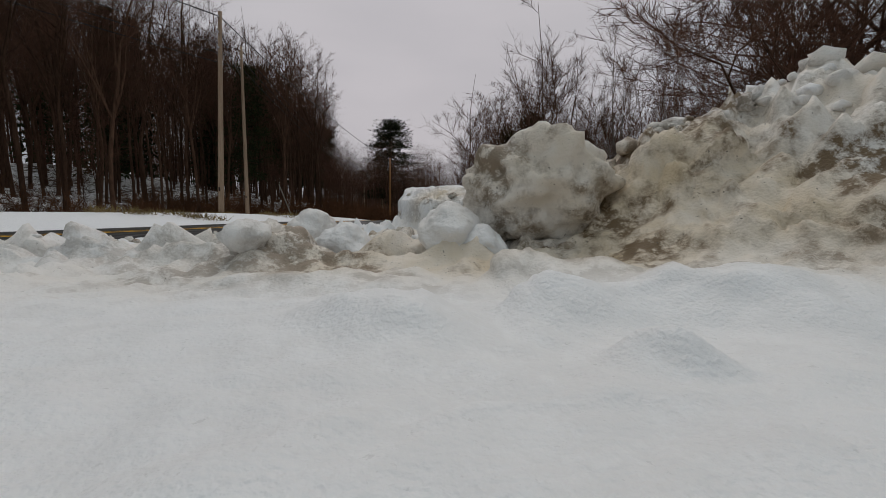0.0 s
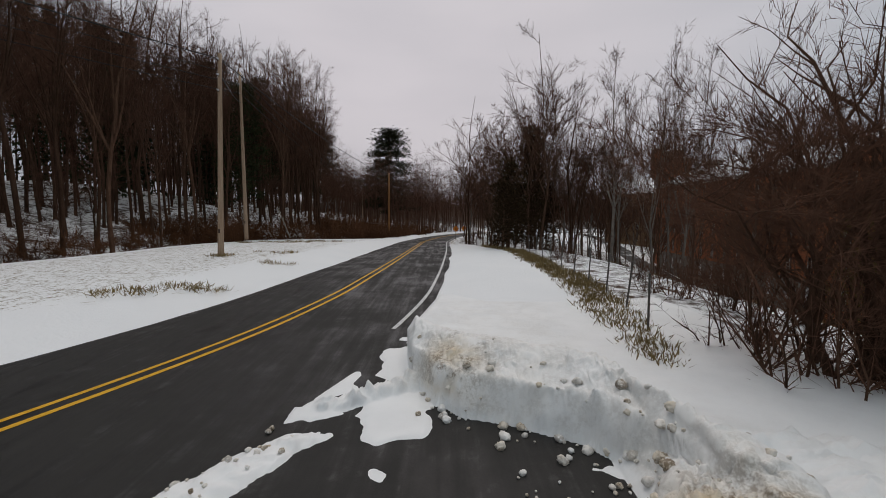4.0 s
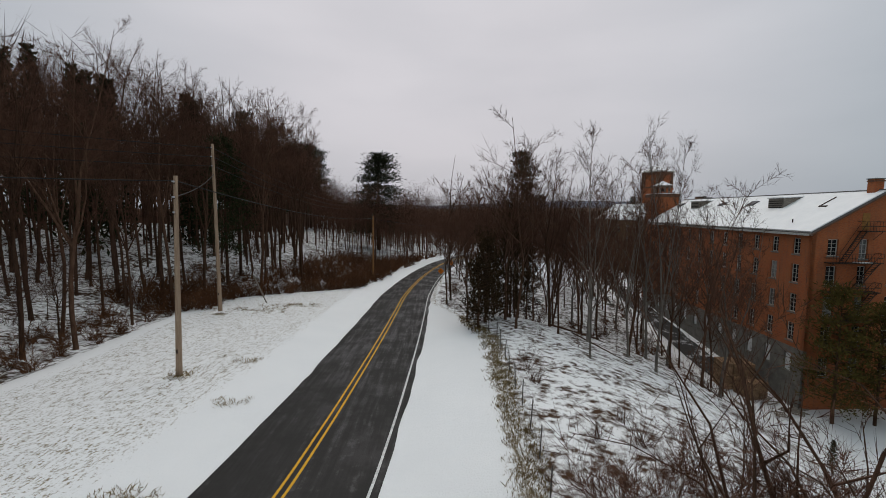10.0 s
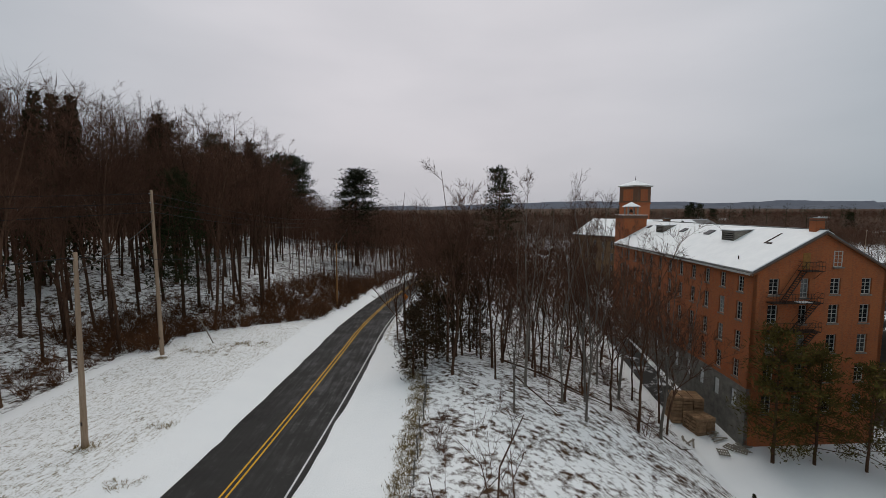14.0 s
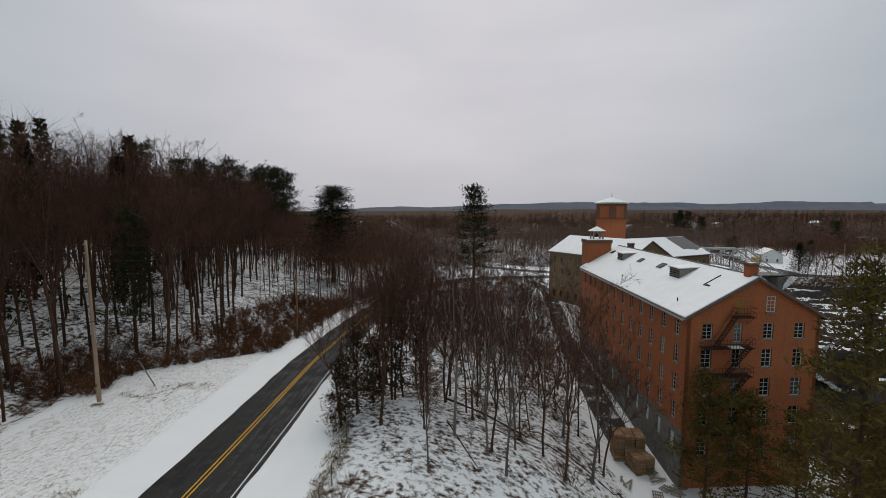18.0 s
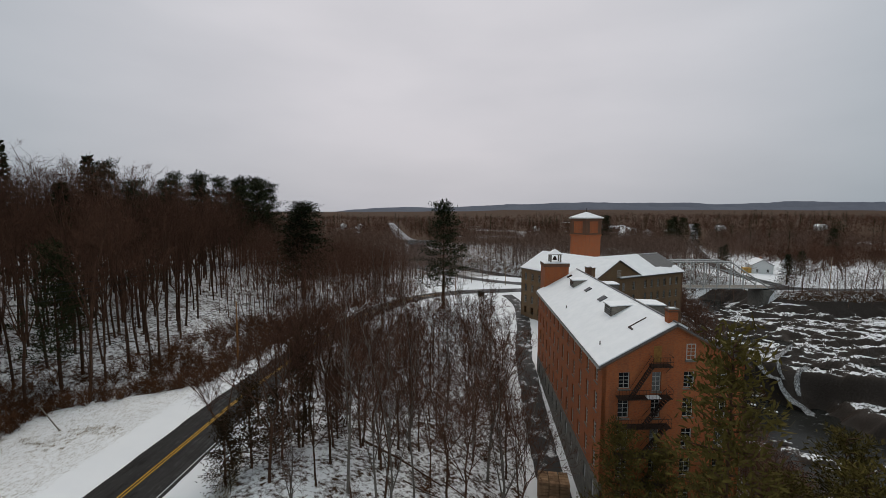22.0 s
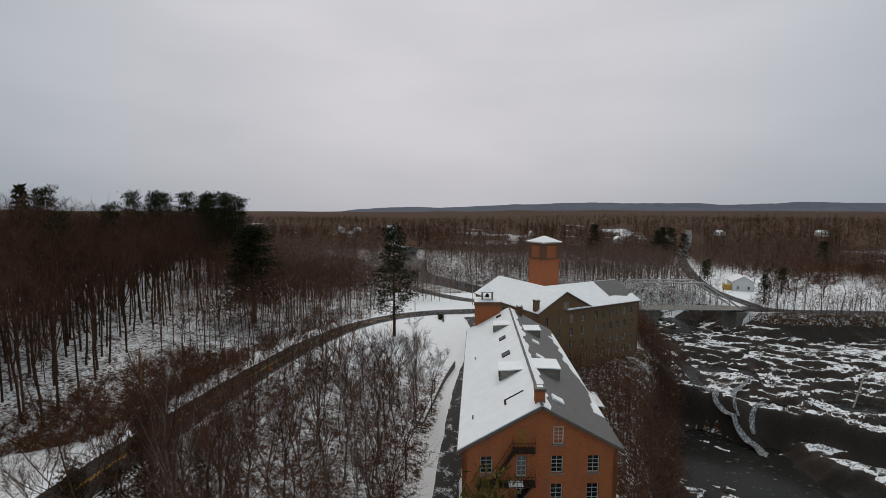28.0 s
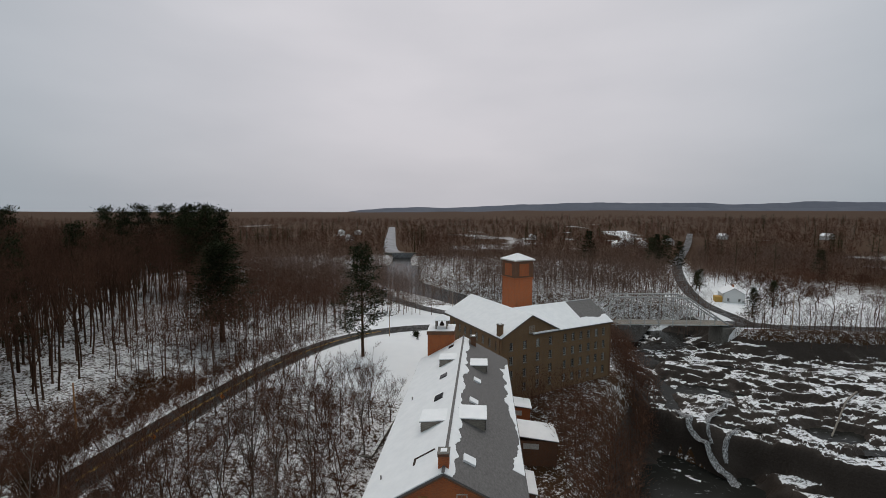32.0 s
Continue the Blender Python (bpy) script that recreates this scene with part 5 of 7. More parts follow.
    u2 = 0.848 * (x + 2.4) + 0.53 * (y - 6.7)
    w2 = (0.13 + 0.08 * u2) * sst(0.34, 0.05, d2) * sst(-0.1, 0.3, u2) * sst(2.3, 1.9, u2) * (0.6 + 2.2 * np.abs(fbm(x * 4, y * 4, 3, 84)) + 1.0 * np.abs(fbm(x * 11, y * 11, 2, 85))) - 0.03
    # thin slush left on the apron
    slush = fbm(x * 0.9, y * 0.9, 4, 90) + 0.30 * np.exp(-((x + 0.78) / 0.75) ** 2 - ((y - 6.1) / 0.85) ** 2) - 0.35 * np.exp(-((x + 0.85) / 0.18) ** 2 - ((y - 5.75) / 0.16) ** 2) + 0.16 * np.exp(-((x + 0.65) / 0.3) ** 2 - ((y - 4.7) / 0.4) ** 2) - 0.13
    thin = np.where((x > -2.6) & (y > 3), np.minimum(0.03, slush * 0.4), -0.05)
    h = np.maximum.reduce([h, w, w2, thin + 0.012])
    # keep the carriageway clear
    lane = sst(0.1, 0.5, x - ROAD_X(y) - 3.45)
    return np.where(y > 6.8, h * lane - 0.1 * (1 - lane), h)


bx_ = np.array(axis([(-4.8, -2.4, 0.06), (-2.4, -0.7, 0.03), (-0.7, 0.9, 0.0125), (0.9, 2.5, 0.02), (2.5, 8.0, 0.1)]))
by_ = np.array(axis([(-3.0, -0.3, 0.12), (-0.3, 0.2, 0.03), (0.2, 1.4, 0.0125), (1.4, 3.2, 0.02), (3.2, 4.6, 0.03), (4.6, 10.4, 0.05), (10.4, 17.0, 0.14)]))
SX, SY = np.meshgrid(bx_, by_)
SH = bank_height(SX, SY)
edge = np.minimum.reduce([sst(-4.8, -4.2, SX), sst(8.0, 6.6, SX), sst(-3.0, -2.2, SY), sst(17.0, 14.0, SY)])
SH = SH * edge - 0.05 * (1 - edge)
# clods overhang a little
SXX = SX + (0.05 * fbm(SX * 6, SY * 6, 2, 95) + 0.14 * fbm(SX * 2.3 + SH * 4, SY * 2.3, 3, 97)) * sst(0.05, 0.2, SH)
SYY = SY + (0.05 * fbm(SX * 6 + 50, SY * 6, 2, 96) + 0.14 * fbm(SX * 2.3 + 70, SY * 2.3 + SH * 4, 3, 98)) * sst(0.05, 0.2, SH)
k = np.maximum.reduce([SH[:-1, :-1], SH[1:, :-1], SH[:-1, 1:], SH[1:, 1:]]) > -0.02
def set_dirt(me, values):
    me.attributes.new("dirt", "FLOAT", "POINT").data.foreach_set("value", np.asarray(values, np.float32).ravel())


bank_me = grid_mesh("ploughed_snow_bank", SXX, SYY, SH, k)
dirty = np.clip(sst(0.75, 1.25, np.hypot(SX * 0.7, SY)) * sst(3.4, 2.2, SX) * (0.12 + 0.88 * sst(4.6, 3.4, SY)) * (0.30 + 0.70 * sst(-1.2, 0.2, SX)) + 0.75 * np.exp(-((SX + 0.1) / 0.5) ** 2 - ((SY - 7.3) / 0.7) ** 2) + 0.05, 0, 1)
dirty = dirty * (0.15 + 0.85 * sst(0.06, 0.22, SH))
set_dirt(bank_me, dirty)
bank = link_mesh("ploughed_snow_bank", bank_me, SNOW_DIRTY, smooth=True)
tagged(bank, "lumpy ploughed snow bank stained with road sand beside the asphalt", "snow bank", kind="stuff")


def chunk_mesh(seed, sub, dirt=0.5, rough=0.0, soft=1.0):
    bm = bmesh.new()
    bmesh.ops.create_icosphere(bm, subdivisions=sub, radius=1.0)
    o = Vector((seed * 7.3, seed * 3.1, 0))
    for v in bm.verts:
        p = v.co.copy()
        n = noise.noise(p * 0.9 + o) * 0.30 + soft * (noise.noise(p * 2.1 + o) * 0.16 + abs(noise.noise(p * 4.5 + o)) * 0.10 + noise.noise(p * 11 + o) * 0.05) + noise.noise(p * 3.1 - o) * rough
        v.co = p * (0.86 + n)
        v.co.z = v.co.z * 0.86
    me = bpy.data.meshes.new("snow_chunk")
    bm.to_mesh(me)
    bm.free()
    me.shade_smooth()
    set_dirt(me, [dirt] * len(me.vertices))
    me.materials.append(SNOW_DIRTY)
    return me


chunk_big = [chunk_mesh(1, 5, 0.8, 0.22), chunk_mesh(2, 5, 0.1, soft=0.7), chunk_mesh(14, 5, 0.25, soft=0.7)]
chunk_small = [chunk_mesh(i, 3, 0.3 + 0.12 * (i % 6), 0.3) for i in range(3, 9)]


def chunk(me, x, y, r, sink=0.35, label="small clod of ploughed snow on the bank"):
    ob = new("snow_chunk", me)
    z = max(0.02, float(bank_height(np.array(x), np.array(y)))) + r * (1 - sink) * 0.8
    ob.location, ob.scale = (x, y, z), (r, r * random.uniform(0.8, 1.15), r * random.uniform(0.75, 1.0))
    ob.rotation_euler = (random.uniform(-0.4, 0.4), random.uniform(-0.4, 0.4), random.uniform(0, 6.3))
    return tagged(ob, label, "snow chunk", "snow chunks on the bank")


for x, y, r, k in ((0.02, 1.42, 0.13, 2), (-0.35, 1.5, 0.12, 1), (0.12, 1.36, 0.08, 1), (-0.55, 1.75, 0.13, 2)):
    chunk(chunk_big[k], x, y, r, 0.75, "smooth white lump of snow half sunk in the bank")
chunk(chunk_big[0], 0.32, 1.54, 0.27, 0.2, "large rounded block of dirty ploughed snow")
random.seed(11)
for i in range(90):
    x = random.uniform(-2.8, 3.2)
    y = float(NEAR_EDGE(x) if x < 2.2 else 5.5) - abs(random.gauss(0, 1.0)) + 0.25
    if math.hypot(x, y) < 1.25 or y < 0.8:
        continue
    chunk(random.choice(chunk_small), x, y, random.choice((0.02, 0.03, 0.04, 0.05, 0.08)), 0.75)
for i in range(70):
    x = random.uniform(-0.9, 2.4)
    y = float(NORTH_EDGE(x)) + random.gauss(0.1, 0.4)
    chunk(random.choice(chunk_small), x, y, random.choice((0.02, 0.03, 0.05, 0.08)), 0.7)
for i in range(50):
    t = random.random()
    x, y = -4.2 + 1.9 * t + random.gauss(0, 0.22), 2.9 + 3.2 * t + random.gauss(0, 0.22)
    chunk(random.choice(chunk_small), x, y, random.choice((0.02, 0.03, 0.045)), 0.3, "small clod of snow on wet asphalt")
for i in range(26):
    chunk(random.choice(chunk_small), random.uniform(0.6, 2.1), random.uniform(4.3, 5.6), random.choice((0.015, 0.02, 0.03, 0.045)), 0.4, "small clod of snow on wet asphalt")


def clods(places):
    """Uncounted crumbs and clods of ploughed snow, in one mesh."""
    g = np.random.RandomState(17)
    shapes = []
    for me in [chunk_mesh(20 + i, 2, 0.5, 0.45) for i in range(5)]:
        v = np.empty(len(me.vertices) * 3, np.float32)
        f = np.empty(len(me.polygons) * 3, np.int32)
        me.vertices.foreach_get("co", v)
        me.loops.foreach_get("vertex_index", f)
        shapes.append((v.reshape(-1, 3), f.reshape(-1, 3)))
    V, F, D, o = [], [], [], 0
    for x, y, r in places:
        v, f = shapes[g.randint(5)]
        z = max(0.02, float(bank_height(np.array(x), np.array(y))))
        t = g.uniform(0, 6.28)
        q = v * np.array([r, r * g.uniform(0.7, 1.2), r * g.uniform(0.6, 1.0)])
        V.append(np.column_stack([q[:, 0] * math.cos(t) - q[:, 1] * math.sin(t) + x, q[:, 0] * math.sin(t) + q[:, 1] * math.cos(t) + y, q[:, 2] + z - r * 0.1]))
        F.append(f + o)
        D.append(np.full(len(v), g.uniform(0.2, 1.0)))
        o += len(v)
    me = raw_mesh("snow_clods", np.concatenate(V), np.concatenate(F))
    set_dirt(me, np.concatenate(D))
    return tagged(link_mesh("snow_clods", me, SNOW_DIRTY, smooth=True), "crumbled clods of sandy ploughed snow heaped on the bank", "snow clods", kind="stuff")


g_c = random.Random(9)
clod_places = []
for i in range(760):
    x, y = g_c.gauss(1.35, 0.6), g_c.gauss(2.0, 0.7)
    if math.hypot(x, y) > 1.75 and y < float(NEAR_EDGE(x)) + 0.1 and x < 4:
        clod_places.append((x, y, g_c.choice((0.015, 0.02, 0.03, 0.045, 0.06))))
for i in range(160):
    x = g_c.uniform(-2.2, 1.2)
    y = float(NEAR_EDGE(x)) - abs(g_c.gauss(0, 0.8)) + 0.1
    if y > 1.4:
        clod_places.append((x, y, g_c.choice((0.015, 0.02, 0.03, 0.05))))
clods(clod_places)

# ---- trees ----
def tubes(segs, sides):
    """Prisms along segments: rows of x0 y0 z0 x1 y1 z1 r0 r1."""
    s = np.asarray(segs, float)
    a, b = s[:, :3], s[:, 3:6]
    d = b - a
    d /= np.maximum(np.linalg.norm(d, axis=1), 1e-6)[:, None]
    ref = np.where(np.abs(d[:, 2:3]) > 0.9, np.array([[1.0, 0, 0]]), np.array([[0, 0, 1.0]]))
    u = np.cross(d, ref)
    u /= np.linalg.norm(u, axis=1)[:, None]
    w = np.cross(d, u)
    ang = np.arange(sides) * 2 * math.pi / sides
    ring = u[:, None] * np.cos(ang)[None, :, None] + w[:, None] * np.sin(ang)[None, :, None]
    V = np.concatenate([a[:, None] + ring * s[:, 6, None, None], b[:, None] + ring * s[:, 7, None, None]], 1)
    n = len(s)
    base = np.arange(n)[:, None] * 2 * sides
    i = np.arange(sides)
    j = (i + 1) % sides
    f = np.stack([base + i, base + j, base + sides + j, base + sides + i], -1)
    return V.reshape(-1, 3), f.reshape(-1, 4)


def merge(parts):
    V, F, o = [], [], 0
    if any(f.shape[1] == 3 for _, f in parts):
        parts = [(v, f if f.shape[1] == 3 else np.concatenate([f[:, [0, 1, 2]], f[:, [0, 2, 3]]])) for v, f in parts]
    for v, f in parts:
        V.append(v), F.append(f + o)
        o += len(v)
    return np.concatenate(V), np.concatenate(F)


def unit(v):
    return v / max(1e-6, np.linalg.norm(v))


def ribbons(segs, g):
    """Fine twigs: one narrow tapering leaf of wood each, turned at random."""
    s = np.asarray(segs, float)
    a, b = s[:, :3], s[:, 3:6]
    d = b - a
    u = np.cross(d, g.normal(0, 1, d.shape))
    u /= np.maximum(np.linalg.norm(u, axis=1), 1e-6)[:, None]
    r0 = s[:, 6:7] * 1.15
    V = np.stack([a - u * r0, a + u * r0, b], 1).reshape(-1, 3)
    return V, np.arange(len(V)).reshape(-1, 3)


def polar(az, el):
    return np.array([math.cos(az) * math.cos(el), math.sin(az) * math.cos(el), math.sin(el)])


def grow(seed, H, r0, start, spread, limbs, branches, twigs=6, up=0.6, crook=0.12, thin=0.012, leaders=3, splay=0.32, low=False):
    """Bare tree: a trunk that forks into leaders, and limbs, as one mesh; branches and twigs as another."""
    g = np.random.RandomState(seed)
    wood, fine, stems = [], [], []
    fork = H * g.uniform(start, start + 0.18)

    def run(p, d, length, ra, rb, k, wander):
        pts = [p]
        for i in range(k):
            d = unit(d + g.normal(0, wander, 3) + np.array([0, 0, 0.05]))
            q = pts[-1] + d * length / k
            r_a, r_b = ra + (rb - ra) * i / k, ra + (rb - ra) * (i + 1) / k
            wood.append((*pts[-1], *q, r_a, r_b))
            pts.append(q)
        return pts
    wood.append((0, 0, -0.2, 0, 0, 0.5, r0 * 1.45, r0 * 1.05))
    tr = run(np.array([0, 0, 0.5]), np.array([g.normal(0, 0.04), g.normal(0, 0.04), 1.0]), fork, r0 * 1.05, r0 * 0.78, 4, crook * 0.35)
    stems.append((tr[2:], r0 * 0.5, 0.12))
    a0 = g.rand() * 6.28
    for j in range(leaders):
        tilt = g.uniform(0.05, 0.14) if j == 0 else g.uniform(0.6, 1.15) * splay
        L = (H - fork) * (1.0 if j == 0 else g.uniform(0.7, 0.98))
        d = polar(a0 + j * 6.28 / max(1, leaders - 1) + g.normal(0, 0.3), math.pi / 2 - tilt)
        r = r0 * (0.68 if j == 0 else 0.52)
        stems.append((run(tr[-1] if j < 2 else tr[-2], d, L, r, 0.015, 5, crook * 0.7), r, 1.0))
    weights = np.array([q[2] for q in stems])
    weights /= weights.sum()
    for i in range(limbs):
        pts, rs, _ = stems[g.choice(len(stems), p=weights)]
        f = g.uniform(0.12, 0.97)
        q = f * (len(pts) - 1)
        a = int(min(len(pts) - 2, q))
        p = pts[a] + (pts[a + 1] - pts[a]) * (q - a)
        along_d = unit(pts[a + 1] - pts[a])
        L = spread * (1.05 - 0.62 * f) * g.uniform(0.6, 1.25)
        d = unit(polar(i * 2.4 + g.normal(0, 0.5), up + g.normal(0, 0.2)) + along_d * 0.35)
        r = min(rs * (1 - f) * 0.6 + 0.012, 0.016 + L * 0.012)
        for s in range(3):
            d = unit(d + g.normal(0, crook * 0.9, 3) + np.array([0, 0, 0.05]))
            e = p + d * L / 3
            wood.append((*p, *e, r, r * 0.62))
            nb = branches if s else max(1, branches // 2)
            for t in range(nb):
                u = p + (e - p) * g.rand()
                db = unit(d + g.normal(0, 0.6, 3) + np.array([0, 0, 0.08]))
                lb = L * g.uniform(0.25, 0.55) * (1.0 - 0.15 * s)
                m = u + db * lb * 0.5
                db2 = unit(db + g.normal(0, 0.2, 3) + np.array([0, 0, 0.1]))
                w = m + db2 * lb * 0.5
                rb = max(thin * 1.3, r * 0.2)
                fine.append((*u, *m, rb, rb * 0.75)), fine.append((*m, *w, rb * 0.75, thin * 0.6))
                for _ in range(twigs):
                    c = g.rand()
                    st = u + (m - u) * (0.3 + 1.4 * c) if c < 0.5 else m + (w - m) * (2 * c - 1)
                    dt = unit(db2 + g.normal(0, 0.42, 3) + np.array([0, 0, 0.12]))
                    fine.append((*st, *(st + dt * lb * g.uniform(0.45, 1.0)), thin, thin * 0.4))
            p, r = e, r * 0.62
    big = [s for s in wood if s[6] > 0.07]
    small = [s for s in wood if s[6] <= 0.07]
    if low:
        return merge([tubes(big, 3)]), ribbons(small + fine, g)
    parts_ = ([tubes(big, 6)] if big else []) + ([tubes(small, 3)] if small else [])
    return merge(parts_), ribbons(fine, g)


def blades(points, dirs, length, width, g):
    """Thin two-sided leaf or needle sprays: one quad each."""
    n = len(points)
    d = dirs / np.maximum(np.linalg.norm(dirs, axis=1), 1e-6)[:, None]
    u = np.cross(d, g.normal(0, 1, (n, 3)))
    u /= np.maximum(np.linalg.norm(u, axis=1), 1e-6)[:, None]
    L, W = length * g.uniform(0.7, 1.3, (n, 1)), width * g.uniform(0.7, 1.3, (n, 1))
    p = points
    V = np.stack([p - u * W * 0.3, p + d * L * 0.5 - u * W, p + d * L, p + d * L * 0.5 + u * W], 1).reshape(-1, 3)
    return V, np.arange(4 * n).reshape(n, 4)


def spruce(seed, H, spread, r0, whorls=24, per=7, sprays=9, start=0.08):
    g = np.random.RandomState(seed)
    wood = [(0, 0, H * i / 6, 0, 0, H * (i + 1) / 6, r0 * (1 - i / 6) + 0.02, r0 * (1 - (i + 1) / 6) + 0.02) for i in range(6)]
    P, D = [], []
    for i in range(whorls):
        f = start + (1 - start) * i / whorls
        for j in range(per):
            az = j * 2 * math.pi / per + i * 0.7 + g.normal(0, 0.2)
            L = spread * (1 - f) ** 0.85 * g.uniform(0.7, 1.15) + 0.25
            el = -0.25 + 0.75 * f + g.normal(0, 0.08)
            d = np.array([math.cos(az) * math.cos(el), math.sin(az) * math.cos(el), math.sin(el)])
            p = np.array([0, 0, f * H])
            wood.append((*p, *(p + d * L), 0.03, 0.01))
            for s in range(sprays):
                t = (s + g.rand()) / sprays
                P.append(p + d * L * t)
                D.append(d + g.normal(0, 0.7, 3) + np.array([0, 0, -0.25]))
    return tubes(wood, 5), blades(np.array(P), np.array(D), 0.16 * spread ** 0.6 + 0.32, 0.09 + 0.018 * spread, g)


def pine(seed, H, spread, r0, start=0.4, limbs=34, clumps=4, per=20):
    g = np.random.RandomState(seed)
    wood = [(0, 0, H * i / 8, g.normal(0, 0.03), g.normal(0, 0.03), H * (i + 1) / 8, r0 * (1 - i / 8) + 0.03, r0 * (1 - (i + 1) / 8) + 0.03) for i in range(8)]
    per = int(per * 1.35)
    P, D = [], []
    for i in range(limbs):
        f = start + (1 - start) * (i + g.rand()) / limbs
        az = i * 2.4 + g.normal(0, 0.5)
        L = spread * (1 - 0.75 * ((f - start) / (1 - start)) ** 1.6) * g.uniform(0.55, 1.2)
        el = 0.05 + 0.5 * (f - start) + g.normal(0, 0.15)
        d = np.array([math.cos(az) * math.cos(el), math.sin(az) * math.cos(el), math.sin(el)])
        p = np.array([0, 0, f * H])
        e = p + d * L
        wood.append((*p, *e, 0.07, 0.02))
        for c in range(clumps):
            o = p + d * L * (0.35 + 0.65 * (c + g.rand()) / clumps) + g.normal(0, 0.25, 3)
            P.append(o + g.normal(0, 1, (per, 3)) * np.array([0.6, 0.6, 0.28]))
            D.append(g.normal(0, 1, (per, 3)) + d + np.array([0, 0, 0.5]))
    return tubes(wood, 5), blades(np.concatenate(P), np.concatenate(D), 0.58, 0.078, g)


def shrub_shape(seed, H, stems, subs, thin=0.009, flare=0.5):
    g = np.random.RandomState(seed)
    segs = []
    for i in range(stems):
        az, tilt = g.rand() * 6.283, abs(g.normal(flare, 0.2))
        p = np.array([g.normal(0, 0.12 * H), g.normal(0, 0.12 * H), 0.0])
        d = np.array([math.cos(az) * math.sin(tilt), math.sin(az) * math.sin(tilt), math.cos(tilt)])
        L = H * g.uniform(0.6, 1.1)
        r = 0.012 + 0.006 * H
        for s in range(3):
            d = unit(d + g.normal(0, 0.14, 3))
            e = p + d * L / 3
            segs.append((*p, *e, r, r * 0.65))
            for t in range(subs):
                u = p + (e - p) * g.rand()
                dd = unit(d + g.normal(0, 0.55, 3))
                m1 = u + dd * L * g.uniform(0.15, 0.38)
                segs.append((*u, *m1, max(thin, r * 0.4), thin * 0.5))
                m2 = u + (m1 - u) * 0.5
                segs.append((*m2, *(m2 + unit(dd + g.normal(0, 0.6, 3)) * L * 0.15), thin, thin * 0.4))
            p, r = e, r * 0.65
    return tubes([q for q in segs if q[6] > 0.016] or segs[:1], 3), ribbons([q for q in segs if q[6] <= 0.016] or segs[:1], g)


class Kind:
    """A kind of tree or bush: meshes made once, then placed as things with their parts."""

    def __init__(self, name, meshes, label, category, group):
        self.name, self.label, self.category, self.group = name, label, category, group
        self.meshes = [(n, raw_mesh(n, *vf), m) for n, vf, m in meshes]
        self.first = None

    def place(self, x, y, z, scale=1.0, turn=None, squash=1.0):
        turn = random.uniform(0, 360) if turn is None else turn
        m = pose(x, y, z, 0, 0, turn) @ Matrix.Diagonal((scale * squash, scale * squash, scale, 1))
        if self.first is None:
            if len(self.meshes) == 1:
                n, me, mt = self.meshes[0]
                self.first = link_mesh(self.name, me, mt)
            else:
                self.first = new(self.name)
                for n, me, mt in self.meshes:
                    piece = link_mesh(n, me, mt, self.first)
                    if self.category == "bush":
                        piece["kind"] = "stuff"
            tagged(self.first, self.label, self.category, self.group)
            self.first.matrix_basis = m
            return self.first
        ob = self.first
        keep = ob.matrix_basis.copy()
        ob.matrix_basis = Matrix.Identity(4)
        c = copy_thing(ob, m)
        ob.matrix_basis = keep
        return c


def tree_kind(seed, H, r0, start, spread, limbs, subs, twigs, bark=None, twig=None, label="", group="", **kw):
    w, t = grow(seed, H, r0, start, spread, limbs, subs, twigs, **kw)
    return Kind("bare_tree", [("trunk", w, bark or BARK), ("crown", t, twig or TWIG)], label, "tree", group)


FOREST = [tree_kind(100 + i, 25, 0.18, 0.38, 5.0, 32, 5, 7, thin=0.0085, up=0.6, crook=0.15, leaders=5, splay=0.42, label="tall leafless forest tree with dark bark, on snowy slope", group="forest trees") for i in range(5)]
FOREST_GREY = [tree_kind(120 + i, 20, 0.15, 0.22, 4.3, 40, 5, 8, bark=BARK_GREY, thin=0.0075, up=0.85, splay=0.36, crook=0.10, leaders=4, label="tall leafless tree with pale grey bark", group="forest trees") for i in range(2)]
SCRUB_TREE = [tree_kind(140 + i, 12, 0.085, 0.16, 3.9, 24, 5, 7, crook=0.18, up=0.55, thin=0.0075, leaders=4, splay=0.5, label="slender leafless tree in scrub woodland", group="scrub trees") for i in range(5)]
OPEN_TREE = [tree_kind(160 + i, 11, 0.17, 0.1, 5.8, 30, 8, 10, label="spreading leafless tree with a dense twiggy crown", group="open-grown trees", up=0.4, crook=0.28, thin=0.009, leaders=4, splay=0.75) for i in range(3)]
SPARSE_TREE = tree_kind(168, 11, 0.12, 0.14, 4.6, 12, 3, 4, label="thin leafless tree with long bare arching twigs", group="open-grown trees", up=0.6, crook=0.3, thin=0.0075, leaders=3, splay=0.6)
SPRUCE = [Kind("spruce_tree", [("trunk", s[0], BARK), ("crown", s[1], NEEDLE)], "dark green spruce with drooping boughs", "tree", "conifers") for s in (spruce(180, 20, 3.8, 0.25), spruce(181, 16, 3.4, 0.22))]
PINE = [Kind("pine_tree", [("trunk", s[0], BARK), ("crown", s[1], NEEDLE)], "tall dark pine with ragged needle clumps", "tree", "conifers") for s in (pine(190, 23, 4.6, 0.28, 0.22, 58, 4, 18), pine(191, 27, 4.6, 0.34, 0.16, 115, 5, 15))]
BROAD_PINE = Kind("cedar_tree", [(n, s, m) for n, s, m in zip(("trunk", "crown"), pine(193, 13, 3.2, 0.2, 0.1, 44, 4, 12), (BARK, NEEDLE_BROWN))], "broad winter-brown cedar at the roadside with boughs to the ground", "tree", "conifers")
OLIVE = [Kind("cedar_tree", [("trunk", s[0], BARK), ("crown", s[1], NEEDLE_OLIVE)], "olive-brown winter cedar close to the mill gable", "tree", "conifers") for s in (pine(195, 17, 4.4, 0.2, 0.14, 52, 4, 14),)]
